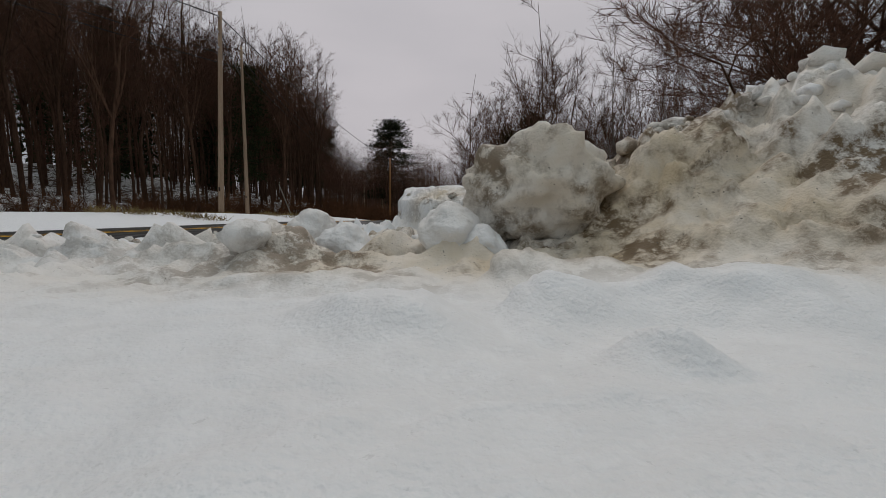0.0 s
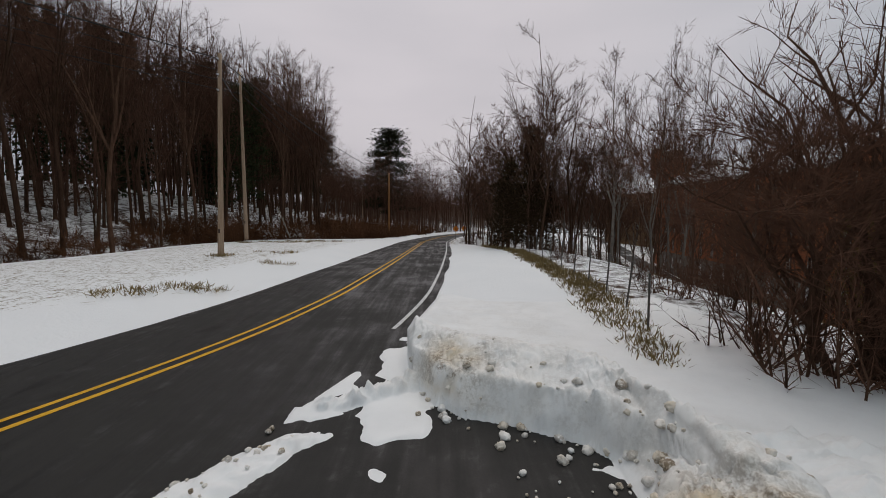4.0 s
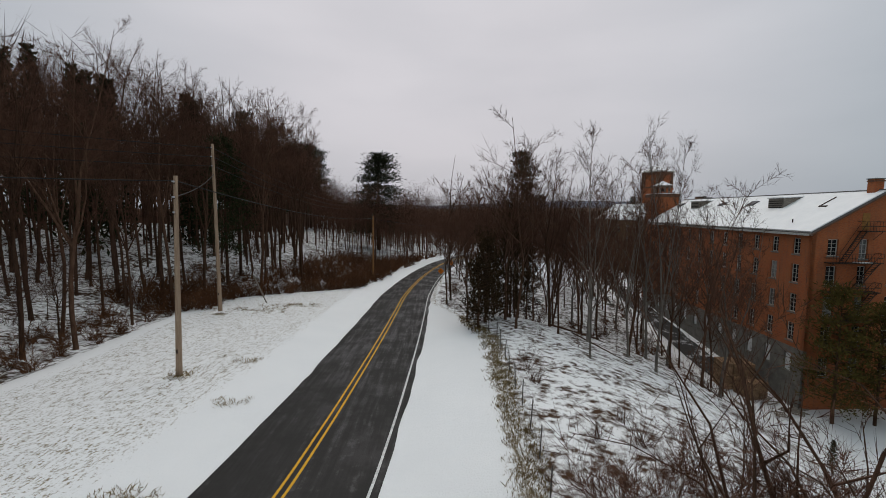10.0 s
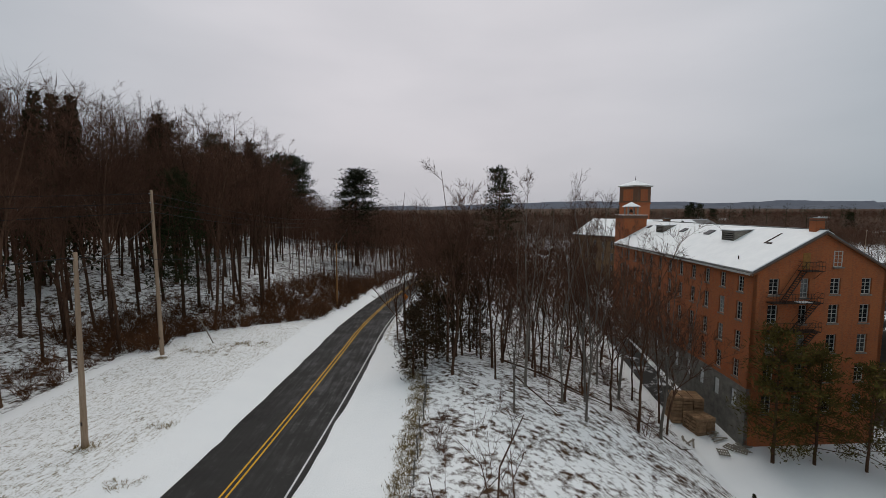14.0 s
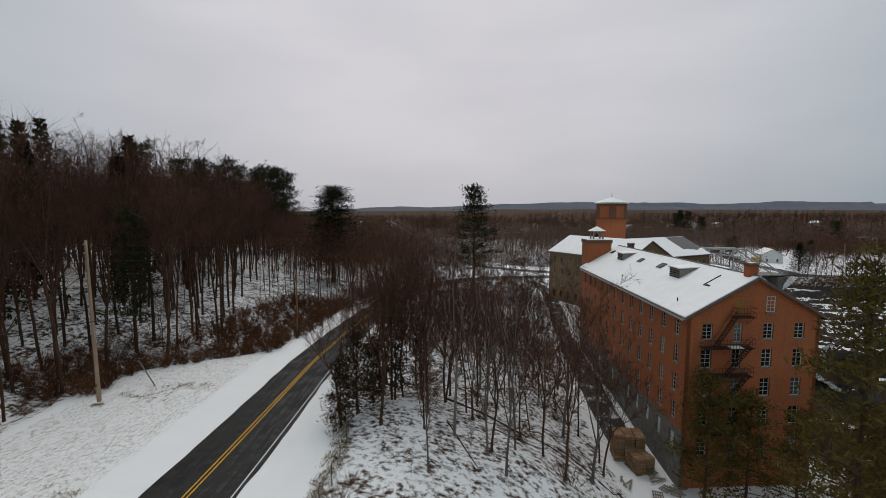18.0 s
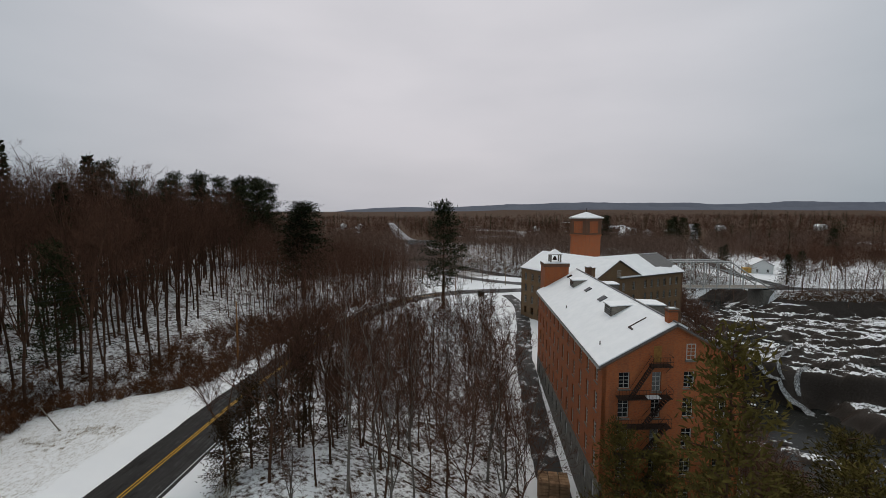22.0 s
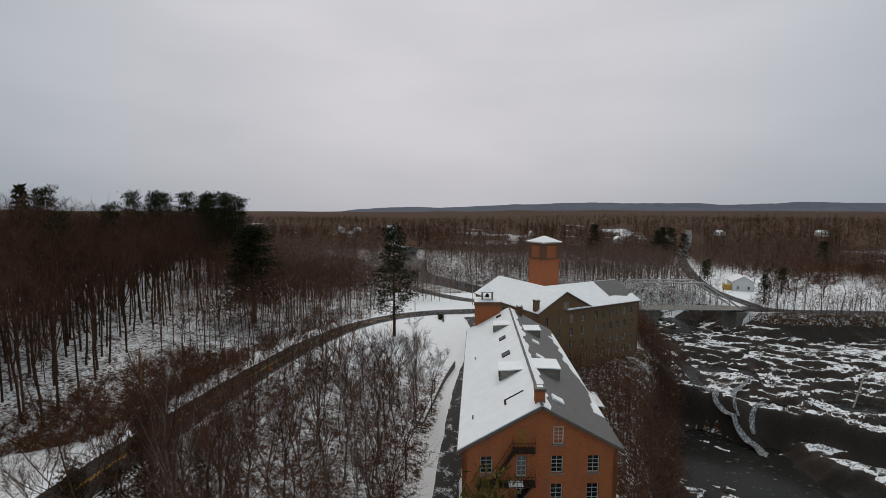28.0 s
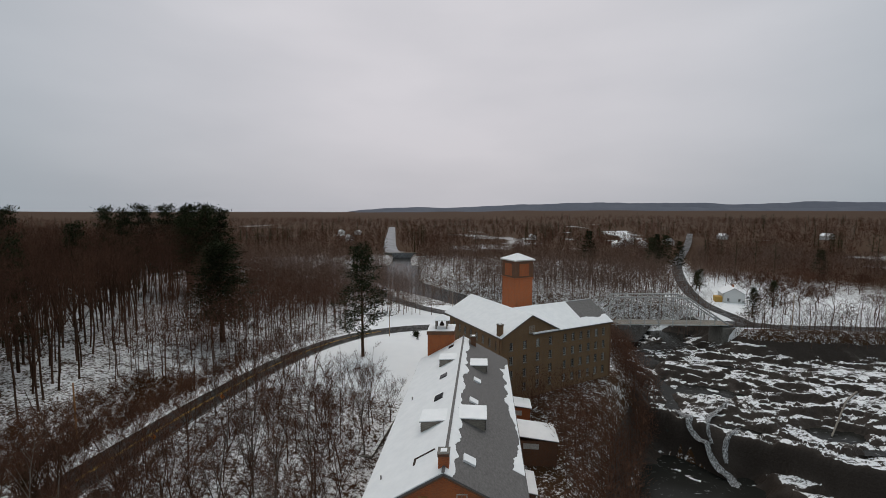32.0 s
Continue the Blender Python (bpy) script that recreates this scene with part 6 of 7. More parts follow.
tall_shape = pine(197, 28, 4.2, 0.26, 0.35, 56, 3, 18)
OLIVE_TALL = Kind("pine_tree", [("trunk", tall_shape[0], BARK), ("crown", tall_shape[1], NEEDLE_OLIVE)], "tall thin olive-green pine before the mill gable", "tree", "conifers")
BRUSH = [Kind("brush", [("stem_base", w[0], TWIG_RED), ("crown", w[1], TWIG_RED)], "reddish-brown leafless brush at the wood's edge", "bush", "brush") for w in (shrub_shape(200 + i, 1.9, 18, 6, 0.010, 0.6) for i in range(4))]
SHRUB = [Kind("shrub", [("stem_base", w[0], BARK), ("crown", w[1], TWIG)], "dark leafless shrub with dense twigs on the snowy slope", "bush", "shrubs") for w in (shrub_shape(210 + i, 3.2, 16, 7, 0.0055) for i in range(3))]

random.seed(21)


def spots(n, x0, x1, y0, y1, ok, gap, seed):
    """Scattered places at least gap apart where ok holds."""
    g = random.Random(seed)
    out, cell = [], {}
    tries = 0
    while len(out) < n and tries < n * 30:
        tries += 1
        x, y = g.uniform(x0, x1), g.uniform(y0, y1)
        if not ok(x, y):
            continue
        c = (int(x // gap), int(y // gap))
        if any((x - a) ** 2 + (y - b) ** 2 < gap * gap for i in (-1, 0, 1) for j in (-1, 0, 1) for a, b in cell.get((c[0] + i, c[1] + j), ())):
            continue
        cell.setdefault(c, []).append((x, y))
        out.append((x, y))
    if not out:
        return []
    xs, ys = np.array([p[0] for p in out]), np.array([p[1] for p in out])
    return list(zip(xs, ys, height(xs, ys) - 0.08))


def field_edge(y):
    return float(ROAD_X(y)) - float(field_width(y))


def west_wood(x, y):
    return x < field_edge(y) - 3.0 and x < 1.0 - 0.30 * y - 3.0 * float(sst(66, 58, y))


def wood_front(x, y):
    return min(field_edge(y) - 3.0, 1.0 - 0.30 * y) - x


for x, y, z in spots(175, -66, 0, 4, 128, lambda x, y: west_wood(x, y) and wood_front(x, y) < 25, 2.9, 1):
    k = random.choice(FOREST)
    if random.random() < 0.03:
        k = PINE[0]
    k.place(x, y, z, random.uniform(0.78, 1.12) * (1.0 + 0.12 * float(sst(30, 80, y))), squash=random.uniform(0.8, 1.05))
# named conifers of the skyline
def at(kind, x, y, scale=1.0, squash=1.0, sink=0.1):
    return kind.place(x, y, float(height(np.array(x), np.array(y))) - sink, scale, squash=squash)


def up_to(kind, tall, x, y, top, wide):
    """Place a tree so that its tip reaches a given height."""
    g_z = float(height(np.array(x), np.array(y)))
    at(kind, x, y, (top - g_z) / tall, wide * tall / (top - g_z))


for x, y, top, wide in ((-57.6, 104, 38.0, 1.35), (-74.0, 100, 41.0, 1.3), (-67.6, 88, 38.0, 1.2), (-71.0, 80, 40.0, 1.2), (-62.0, 78, 36.0, 1.1), (-58.0, 62, 33.0, 1.1)):
    up_to(SPRUCE[0], 20, x, y, top, wide)
for x, y, top in ((-48, 62, 29.0), (-50, 70, 31.0), (-43, 80, 30.0)):
    up_to(SPRUCE[1], 16, x, y, top, 1.25)
for x, y, top in ((-60, 112, 36.5), (-52, 140, 36.0), (-66, 150, 37.0)):
    up_to(PINE[0], 23, x, y, top, 1.2)
for x, y, top in ((-54.0, 187.0, 37.0), (-57.0, 192.0, 38.5), (-60.0, 185.0, 38.0), (-64.0, 190.0, 37.5), (-53.0, 196.0, 36.5), (-68.0, 183.0, 38.0), (-75.0, 178.0, 38.0), (-56.0, 176.0, 34.0)):
    up_to(PINE[0], 23, x, y, top, 1.75)
at(PINE[1], -16.6, 129.6, 1.04, 2.0)
at(PINE[0], 25.4, 125.0, 1.32, 1.2)
# scrub wood between the road and the lane
def east_wood(x, y):
    return ROAD_X(y) + 5.6 < x < DRIVE_X(y) - 4.5 and not (y > 96 and x > 14 + (y - 96) * 0.3)


for x, y, z in spots(92, 1, 38, 41, 116, east_wood, 2.75, 4):
    k = random.choice(SCRUB_TREE + SCRUB_TREE + FOREST_GREY)
    k.place(x, y, z, random.uniform(0.9, 1.35) * (0.72 if k in FOREST_GREY else 1.0) * (1.18 - 0.18 * float(sst(66, 80, y))))
for x, y, s in ((13.5, 46, 1.0), (10.5, 50, 0.95), (15.5, 52, 1.0), (8.0, 55, 0.95), (18.0, 50, 0.9), (21.0, 55, 0.95)):
    at(random.choice(FOREST), x, y, 0.74 * s)
for x, y, top, wide in ((20.7, 37.5, 17.6, 0.8), (19.3, 40.0, 15.6, 0.75), (13.8, 34.5, 11.5, 0.55), (22.5, 43.0, 15.8, 0.8)):
    up_to(FOREST_GREY[round(x) % 2], 20, x, y, top, wide)
for x, y, s, q in ((5.4, 40.5, 0.5, 1.1), (6.4, 43.5, 0.68, 0.95), (7.6, 46.5, 0.55, 0.9), (9.4, 48.5, 0.95, 0.75), (12.5, 53.0, 0.7, 0.8)):
    at(BROAD_PINE, x, y, s, q)
# rough trees on the bank beside the start
for x, y, s, k in ((7.4, 9.0, 0.72, 1), (6.9, 8.0, 0.60, 0), (8.6, 8.2, 0.70, 0), (11.4, 8.4, 0.74, 2), (12.0, 6.6, 0.75, 1), (15.0, 8.0, 0.7, 0), (9.6, 14.6, 0.30, 2), (13.0, 3.0, 0.8, 2), (10.4, 6.2, 0.75, 0), (17.0, 8.0, 0.7, 1)):
    at(OPEN_TREE[k], x, y, 0.81 * s, 1.08)
for x, y, s in ((9.3, 9.5, 1.0), (8.2, 8.6, 0.82), (11.6, 10.4, 0.9)):
    at(SPARSE_TREE, x, y, s)
for x, y, z in [(x, y, float(height(np.array(x), np.array(y))) - 0.1) for x, y in ((6.3, 8.4), (6.9, 7.6), (6.6, 9.8), (7.9, 7.2), (8.4, 8.0), (8.3, 9.2), (9.2, 8.8), (9.6, 7.6))]:
    random.choice(SHRUB).place(x, y, z, random.uniform(0.75, 1.2))
for x, y, z in spots(4, 8.4, 15, 12, 21, lambda x, y: x < 19 - 0.3 * y, 1.9, 5):
    random.choice(SHRUB).place(x, y, z, random.uniform(0.6, 1.0))
for x, y, z in spots(10, 10, 30, 19, 40, lambda x, y: True, 3.0, 25):
    random.choice(SHRUB[:1] + SCRUB_TREE[:2]).place(x, y, z, random.uniform(0.2, 0.36), squash=0.6)
for x, y, z in spots(9, 7.6, 24, 14, 34, lambda x, y: x < 18.5 - 0.3 * y, 1.6, 15):
    random.choice(SHRUB).place(x, y, z, random.uniform(0.35, 0.75))
for x, y, z in spots(26, 3, 38, 40, 110, east_wood, 1.8, 6):
    random.choice(SHRUB + BRUSH).place(x, y, z, random.uniform(0.6, 1.2))
# brush belts along the wood's edge and the ditch
for x, y, z in spots(150, -40, 0, 2, 140, lambda x, y: -7 < x - field_edge(y) < (-1.5 if y < 48 else 1.0) and x < ROAD_X(y) - 6, 1.3, 7):
    random.choice(BRUSH).place(x, y, z, random.uniform(0.7, 1.3))
for x, y, z in spots(175, -36, -5, 48, 104, lambda x, y: x < field_edge(y) + 0.5 and x < ROAD_X(y) - 6.5 and x > field_edge(y) - 14, 1.65, 8):
    random.choice(BRUSH).place(x, y, z, random.uniform(1.0, 1.9))
for x, y, z in spots(60, -62, -20, 6, 120, lambda x, y: west_wood(x, y) and wood_front(x, y) < 22, 2.0, 28):
    random.choice(SHRUB + BRUSH[:1] + SCRUB_TREE[:2]).place(x, y, z, random.uniform(0.4, 0.85))
# mill garden and river bank
at(OLIVE_TALL, 42.6, 28.2, 1.03)
for x, y, s in ((43.4, 44.6, 0.86), (47.6, 44.2, 0.74), (52.0, 43.0, 0.66), (57.0, 40.5, 0.75), (60.5, 37.0, 0.9), (63.5, 42.0, 0.95), (56.0, 34.0, 0.8), (66.0, 36.0, 0.9)):
    at(OLIVE[0], x, y, s)
at(SPRUCE[1], 32.5, 33.0, 0.16)
at(SPRUCE[1], 38.9, 143.6, 0.16)
for x, y, z in spots(26, 178, 300, 172, 246, lambda x, y: True, 9, 13):
    random.choice(OPEN_TREE).place(x, y, z, random.uniform(0.8, 1.2))
at(SPRUCE[0], 166.5, 177.0, 0.62, 1.9)
at(SPRUCE[0], 188.0, 196.0, 0.6, 1.9)
at(SPRUCE[0], 186.0, 300.0, 1.3, 1.4)
for x, y, s in ((181.0, 296.0, 1.0), (193.0, 303.0, 1.05), (199.0, 297.0, 0.9), (172.0, 226.0, 0.45), (176.5, 231.0, 0.5), (180.0, 240.0, 0.42), (150.0, 330.0, 1.1), (262.0, 262.0, 0.8)):
    at(PINE[0], x, y, s, 1.2)


def joined_wood(name, protos, places, material, label, category="woodland", low=0.75, high=1.2):
    """Many far trees in one mesh."""
    V, F, o = [], [], 0
    g = np.random.RandomState(len(places))
    for x, y, z in places:
        v, f = protos[g.randint(len(protos))]
        s, a = g.uniform(low, high), g.uniform(0, 6.28)
        c, n = math.cos(a) * s, math.sin(a) * s
        V.append(np.column_stack([v[:, 0] * c - v[:, 1] * n + x, v[:, 0] * n + v[:, 1] * c + y, v[:, 2] * s + z]))
        F.append(f + o)
        o += len(v)
    ob = link_mesh(name, raw_mesh(name, np.concatenate(V), np.concatenate(F)), material)
    return tagged(ob, label, category, kind="stuff")


def fuzzy(seed, H, n, thin, spread, r0=0.12, base=0.28):
    """A bare tree for the woods: trunk, rising leaders, and a rounded haze of twigs."""
    g = np.random.RandomState(seed)
    bx1, by1, bx2, by2 = g.normal(0, 0.022 * H), g.normal(0, 0.022 * H), g.normal(0, 0.04 * H), g.normal(0, 0.04 * H)
    wood = [(0, 0, -0.3, bx1 * 0.5, by1 * 0.4, H * 0.25, r0, r0 * 0.85), (bx1 * 0.5, by1 * 0.4, H * 0.25, bx1, by1, H * 0.48, r0 * 0.85, r0 * 0.7), (bx1, by1, H * 0.48, bx2, by2, H * 0.9, r0 * 0.7, 0.03)]
    for i in range(4):
        p, d = np.array([bx1 * 0.8, by1 * 0.8, H * g.uniform(base, 0.5)]), polar(i * 1.6 + g.rand(), g.uniform(0.7, 1.1))
        wood.append((*p, *(p + d * H * g.uniform(0.3, 0.42)), r0 * 0.5, 0.02))
    segs = []
    for i in range(n):
        f = g.uniform(0, 1) ** 0.8
        z = H * (base + (0.97 - base) * f)
        R = spread * math.sin(math.pi * (0.14 + 0.82 * f)) ** 0.75 * g.uniform(0.75, 1.1)
        az, t = i * 2.399 + g.normal(0, 0.4), g.uniform(0.05, 0.85)
        p = np.array([math.cos(az) * R * t, math.sin(az) * R * t, z - 0.12 * H * (1 - t)])
        d = unit(polar(az, g.uniform(0.1, 1.2)) + g.normal(0, 0.35, 3))
        segs.append((*p, *(p + d * H * g.uniform(0.07, 0.17)), thin * g.uniform(0.7, 1.4), 0))
    return merge([tubes(wood, 3), ribbons(segs, g)])


def river_clear(x, y):
    for a, b in zip(RIVER[:-1], RIVER[1:]):
        ex, ey = b[0] - a[0], b[1] - a[1]
        t = min(1, max(0, ((x - a[0]) * ex + (y - a[1]) * ey) / (ex * ex + ey * ey)))
        if math.hypot(x - a[0] - t * ex, y - a[1] - t * ey) < (9.5 if y > 400 else 14):
            return False
    return True


def far_clear(x, y):
    return float(fbm(np.array(x / 90), np.array(y / 120), 3, 55)) > 0.2 or (abs(x - 345) < 26 and abs(y - 560) < 60)


_er, _ur = EAST_ROAD[::3], UPPER_ROAD[::2]


UPPER_X = column([(p[1], p[0]) for p in UPPER_ROAD])


def mid_ok(x, y):
    if not river_clear(x, y):
        return False
    if np.min(np.hypot(_er[:, 0] - x, _er[:, 1] - y)) < 8 or np.min(np.hypot(_ur[:, 0] - x, _ur[:, 1] - y)) < 6:
        return False
    if 163 < x < 300 and y < 246:
        return False
    if x < float(UPPER_X(y)) - 6 and y > 176:
        return True
    if 5 < x < 105 and y < 226 - 0.42 * x:
        return False
    if x <= 5 and y < 178:
        return False
    return y > 178 or x < -20 or x > 160


WOODS = [fuzzy(290 + i, 22.5, 200, 0.019, 4.4, 0.14, 0.42) for i in range(6)]
hill_places = spots(620, -130, 0, -10, 205, lambda x, y: x < 0.0 - 0.30 * y and wood_front(x, y) > (22 if y < 128 else 0), 3.3, 3)
joined_wood("hill_woodland", WOODS, hill_places, TWIG, "dense leafless woodland climbing the snowy hill beside the road", low=1.08, high=1.42)
bend_places = spots(330, -60, 20, 98, 200, lambda x, y: -0.30 * y + 3 < x < float(ROAD_X(min(y, 149))) - 6.0 - max(0, y - 150) * 0.5, 3.0, 2)
joined_wood("roadside_woodland", WOODS, bend_places, TWIG, "lower leafless woodland between the hill and the bend of the road", low=0.55, high=0.98)
MID = [fuzzy(300 + i, 15, 150, 0.024, 4.6, 0.14, 0.22) for i in range(6)]
SCRUB = [fuzzy(310 + i, 9, 150, 0.032, 3.0, 0.07, 0.12) for i in range(5)]
bank_places = spots(340, 58, 106, 40, 122, lambda x, y: 62.5 + (y - 47) * 0.05 < x < BANK_X(y) + 7 and not (60 < x < 70 and 68 < y < 98) and not (y > 103 and x < 95), 1.9, 9)
bank_places += spots(90, 76, 108, 92, 150, lambda x, y: BANK_X(y) - 9 < x < BANK_X(y) + 5 and x > 95, 1.9, 19)
joined_wood("bank_scrub", SCRUB, bank_places, TWIG, "dense dark leafless scrub on the steep river bank below the mills")
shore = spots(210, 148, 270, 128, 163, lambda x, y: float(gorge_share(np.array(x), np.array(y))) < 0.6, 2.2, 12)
joined_wood("shore_scrub", SCRUB + MID[:2], shore, TWIG_HAZED, "leafless scrub and small trees on the snowy river shore")
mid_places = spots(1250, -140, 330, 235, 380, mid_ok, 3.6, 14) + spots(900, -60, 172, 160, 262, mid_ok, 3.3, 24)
joined_wood("woodland", MID, mid_places, TWIG_HAZED, "leafless woodland, hazed grey-brown in its colour, on snowy ground beyond the junction")
FAR = [fuzzy(320 + i, 14, 44, 0.12, 4.8, 0.12, 0.12) for i in range(6)]
far_places = []
g_far = random.Random(33)
while len(far_places) < 9500:
    r, a = 330 * (6.0 ** g_far.random() ** 0.85), g_far.uniform(-0.98, 0.98)
    x, y = r * math.sin(a), r * math.cos(a)
    if not river_clear(x, y) or np.min(np.hypot(_er[:, 0] - x, _er[:, 1] - y)) < 14 or far_clear(x, y):
        continue
    far_places.append((x, y))
fx, fy = np.array(far_places).T
joined_wood("far_woodland", FAR, list(zip(fx, fy, height(fx, fy) - 0.3)), TWIG, "distant leafless woodland rolling to the horizon")
FARPINE = [merge(pine(340 + i, 21, 5.0, 0.3, 0.2, 12, 2, 7)) for i in range(2)]
fp = [(x, y) for x, y in far_places if float(fbm(np.array(x / 60), np.array(y / 60), 2, 77)) > 0.13][:420]
px_, py_ = np.array(fp).T
joined_wood("far_pines", FARPINE, list(zip(px_, py_, height(px_, py_))), NEEDLE, "distant dark pines among bare woodland")

# ---- lane, retaining wall, poles, wires, fence, signs, timber, houses ----
lane = ribbon("lane", np.array([p for p in DRIVEWAY[8:] if p[1] > 53.0]), [wobble(-2.0, 0.7, 14), 0.0, wobble(1.8, 0.7, 15)], 0.05, SLUSHY)
tagged(lane, "narrow wet asphalt lane between snow strips beside the mill", "lane", kind="structure")
WALL = catmull([(35.8, 83.6, -7.4), (37.4, 91, -6.6), (39.6, 101, -5.6), (42.2, 110, -4.9)], 1.5)
wall_thing = thing("retaining_wall", (0, 0, 0), "low stone retaining wall capped with snow beside the lane", "wall")
for i, (p, q) in enumerate(zip(WALL[:-1], WALL[1:])):
    d = unit(np.append((q - p)[:2], 0))
    a = math.atan2(d[1], d[0])
    L = float(np.linalg.norm((q - p)[:2]))
    ob = boxed("wall_block", (0, L + 0.02, -0.25, 0.25, -3.2, 0.0), STONE, wall_thing, "", 0.02)
    ob.location, ob.rotation_euler = p, (0, 0, a)
    ob = boxed("wall_snow", (0, L + 0.02, -0.27, 0.27, 0.0, 0.1), ROOF_SNOW, wall_thing)
    ob.location, ob.rotation_euler = p, (0, 0, a)
ob = boxed("wall_return", (-4.5, 0.2, -0.25, 0.25, -2.6, 0.0), STONE, wall_thing)
ob.location = WALL[0]

CABLE = simple("black_cable", (0.012, 0.012, 0.013), (0.02, 0.02, 0.021), 5, 0.6, 0.0)
PORCELAIN = simple("grey_insulator", (0.25, 0.25, 0.26), (0.4, 0.4, 0.42), 5, 0.4, 0.0)


def utility_pole(x, y, z0, top, r, material, lean, label, arms=0):
    """Tapered wooden pole with hardware; lean: where the top stands from the foot."""
    p = thing("utility_pole", (x, y, z0 - 0.3), label, "utility pole", "utility poles")
    h = top - z0 + 0.3
    n, sides = 10, 12
    ang = np.arange(sides) * 2 * math.pi / sides
    V = [(lean[0] * i / n + math.cos(t) * r * (1 - 0.42 * i / n), lean[1] * i / n + math.sin(t) * r * (1 - 0.42 * i / n), h * i / n) for i in range(n + 1) for t in ang]
    F = [(i * sides + j, i * sides + (j + 1) % sides, (i + 1) * sides + (j + 1) % sides, (i + 1) * sides + j) for i in range(n) for j in range(sides)]
    shaft = raw_mesh("pole_shaft", V, F)
    bm = bmesh.new()
    bm.from_mesh(shaft)
    bmesh.ops.holes_fill(bm, edges=bm.edges)
    part("pole_shaft", bm, material, p, "", True)
    for k in range(3):
        zz = h - 0.35 - k * 0.9
        f = zz / h
        part("insulator", rod(bmesh.new(), (lean[0] * f, lean[1] * f - r, zz), (lean[0] * f, lean[1] * f - r - 0.16, zz), 0.06, 0.04, 8), PORCELAIN, p)
        part("through_bolt", rod(bmesh.new(), (lean[0] * f, lean[1] * f + r, zz - 0.1), (lean[0] * f, lean[1] * f - r * 1.2, zz - 0.1), 0.02, sides=6), IRON, p)
    part("pole_tag", box(bmesh.new(), lean[0] * 0.13 - 0.05, lean[0] * 0.13 + 0.05, lean[1] * 0.13 - r * 1.06, lean[1] * 0.13 - r * 0.9, 1.7, 1.95), IRON, p)
    return Vector((x + lean[0], y + lean[1], z0 - 0.3 + h))


def wire(a, b, sag, r=0.03):
    w = new("overhead_wire", bpy.data.curves.new("overhead_wire", "CURVE"))
    c = w.data
    c.dimensions, c.bevel_depth, c.bevel_resolution = "3D", r, 1
    s = c.splines.new("POLY")
    n = 24
    s.points.add(n)
    for i in range(n + 1):
        t = i / n
        q = Vector(a).lerp(Vector(b), t)
        s.points[i].co = (q.x, q.y, q.z - sag * 4 * t * (1 - t), 1)
    c.materials.append(CABLE)
    return tagged(w, "thin black overhead cable strung between wooden poles", "cable", "overhead cables")


t1 = utility_pole(-14.55, 27.65, 0.27, 12.55, 0.19, WOOD_POLE, (0.7, -0.5), "weathered brown utility pole standing in the snowy field")
t2 = utility_pole(-21.05, 45.4, 0.35, 17.05, 0.21, WOOD_POLE, (0.15, -0.5), "tall weathered grey utility pole at the edge of the wood")
t3 = utility_pole(-9.6, 74.1, -2.15, 9.55, 0.17, WOOD_POLE_ORANGE, (0.05, 0.0), "orange-brown utility pole beside the road")
t4 = utility_pole(-27.0, 142.0, -2.0, 13.0, 0.17, WOOD_POLE, (0.1, 0.0), "distant wooden utility pole among trees")
t5 = utility_pole(-22.0, 150.0, -3.0, 13.5, 0.17, WOOD_POLE, (0.0, 0.1), "distant wooden utility pole among trees")
t6 = utility_pole(29.5, 146.5, -4.0, 5.5, 0.15, WOOD_POLE, (0.0, 0.0), "wooden utility pole at the road junction")
t7 = utility_pole(50.0, 171.0, -4.6, 6.0, 0.15, WOOD_POLE, (0.0, 0.0), "wooden utility pole at the road junction")
t8 = utility_pole(167.0, 158.0, -5.0, 8.5, 0.16, WOOD_POLE, (0.0, 0.0), "wooden utility pole beside the river road")
back1, back2 = Vector((-46.0, -30.0, 13.0)), Vector((-52.0, -20.0, 16.5))
for dz in (0.0, 0.9, 1.8):
    wire(t2 - Vector((0, 0, 0.35 + dz)), back2 - Vector((0, 0, dz)), 1.2)
    wire(t2 - Vector((0, 0, 0.35 + dz)), t4 - Vector((0, 0, dz)), 1.6)
wire(t1 - Vector((0, 0, 0.3)), back1, 1.0)
wire(t1 - Vector((0, 0, 0.3)), t3 - Vector((0, 0, 0.3)), 0.9)
wire(t1 - Vector((0, 0, 1.2)), t2 - Vector((0, 0, 3.0)), 0.3)
wire(t3 - Vector((0, 0, 0.3)), t5 - Vector((0, 0, 0.3)), 1.0)
wire(t6 - Vector((0, 0, 0.3)), t7 - Vector((0, 0, 0.3)), 0.6)
wire(t3 - Vector((0, 0, 0.5)), t6 - Vector((0, 0, 0.3)), 1.2)

stub = thing("guy_stub", (-17.9, 49.5, 0.2), "pale leaning guy stub post in brush", "post")
part("stub_shaft", rod(bmesh.new(), (0, 0, -0.2), (-0.85, -1.2, 3.2), 0.07, 0.06, 8), WOOD_GREY, stub)


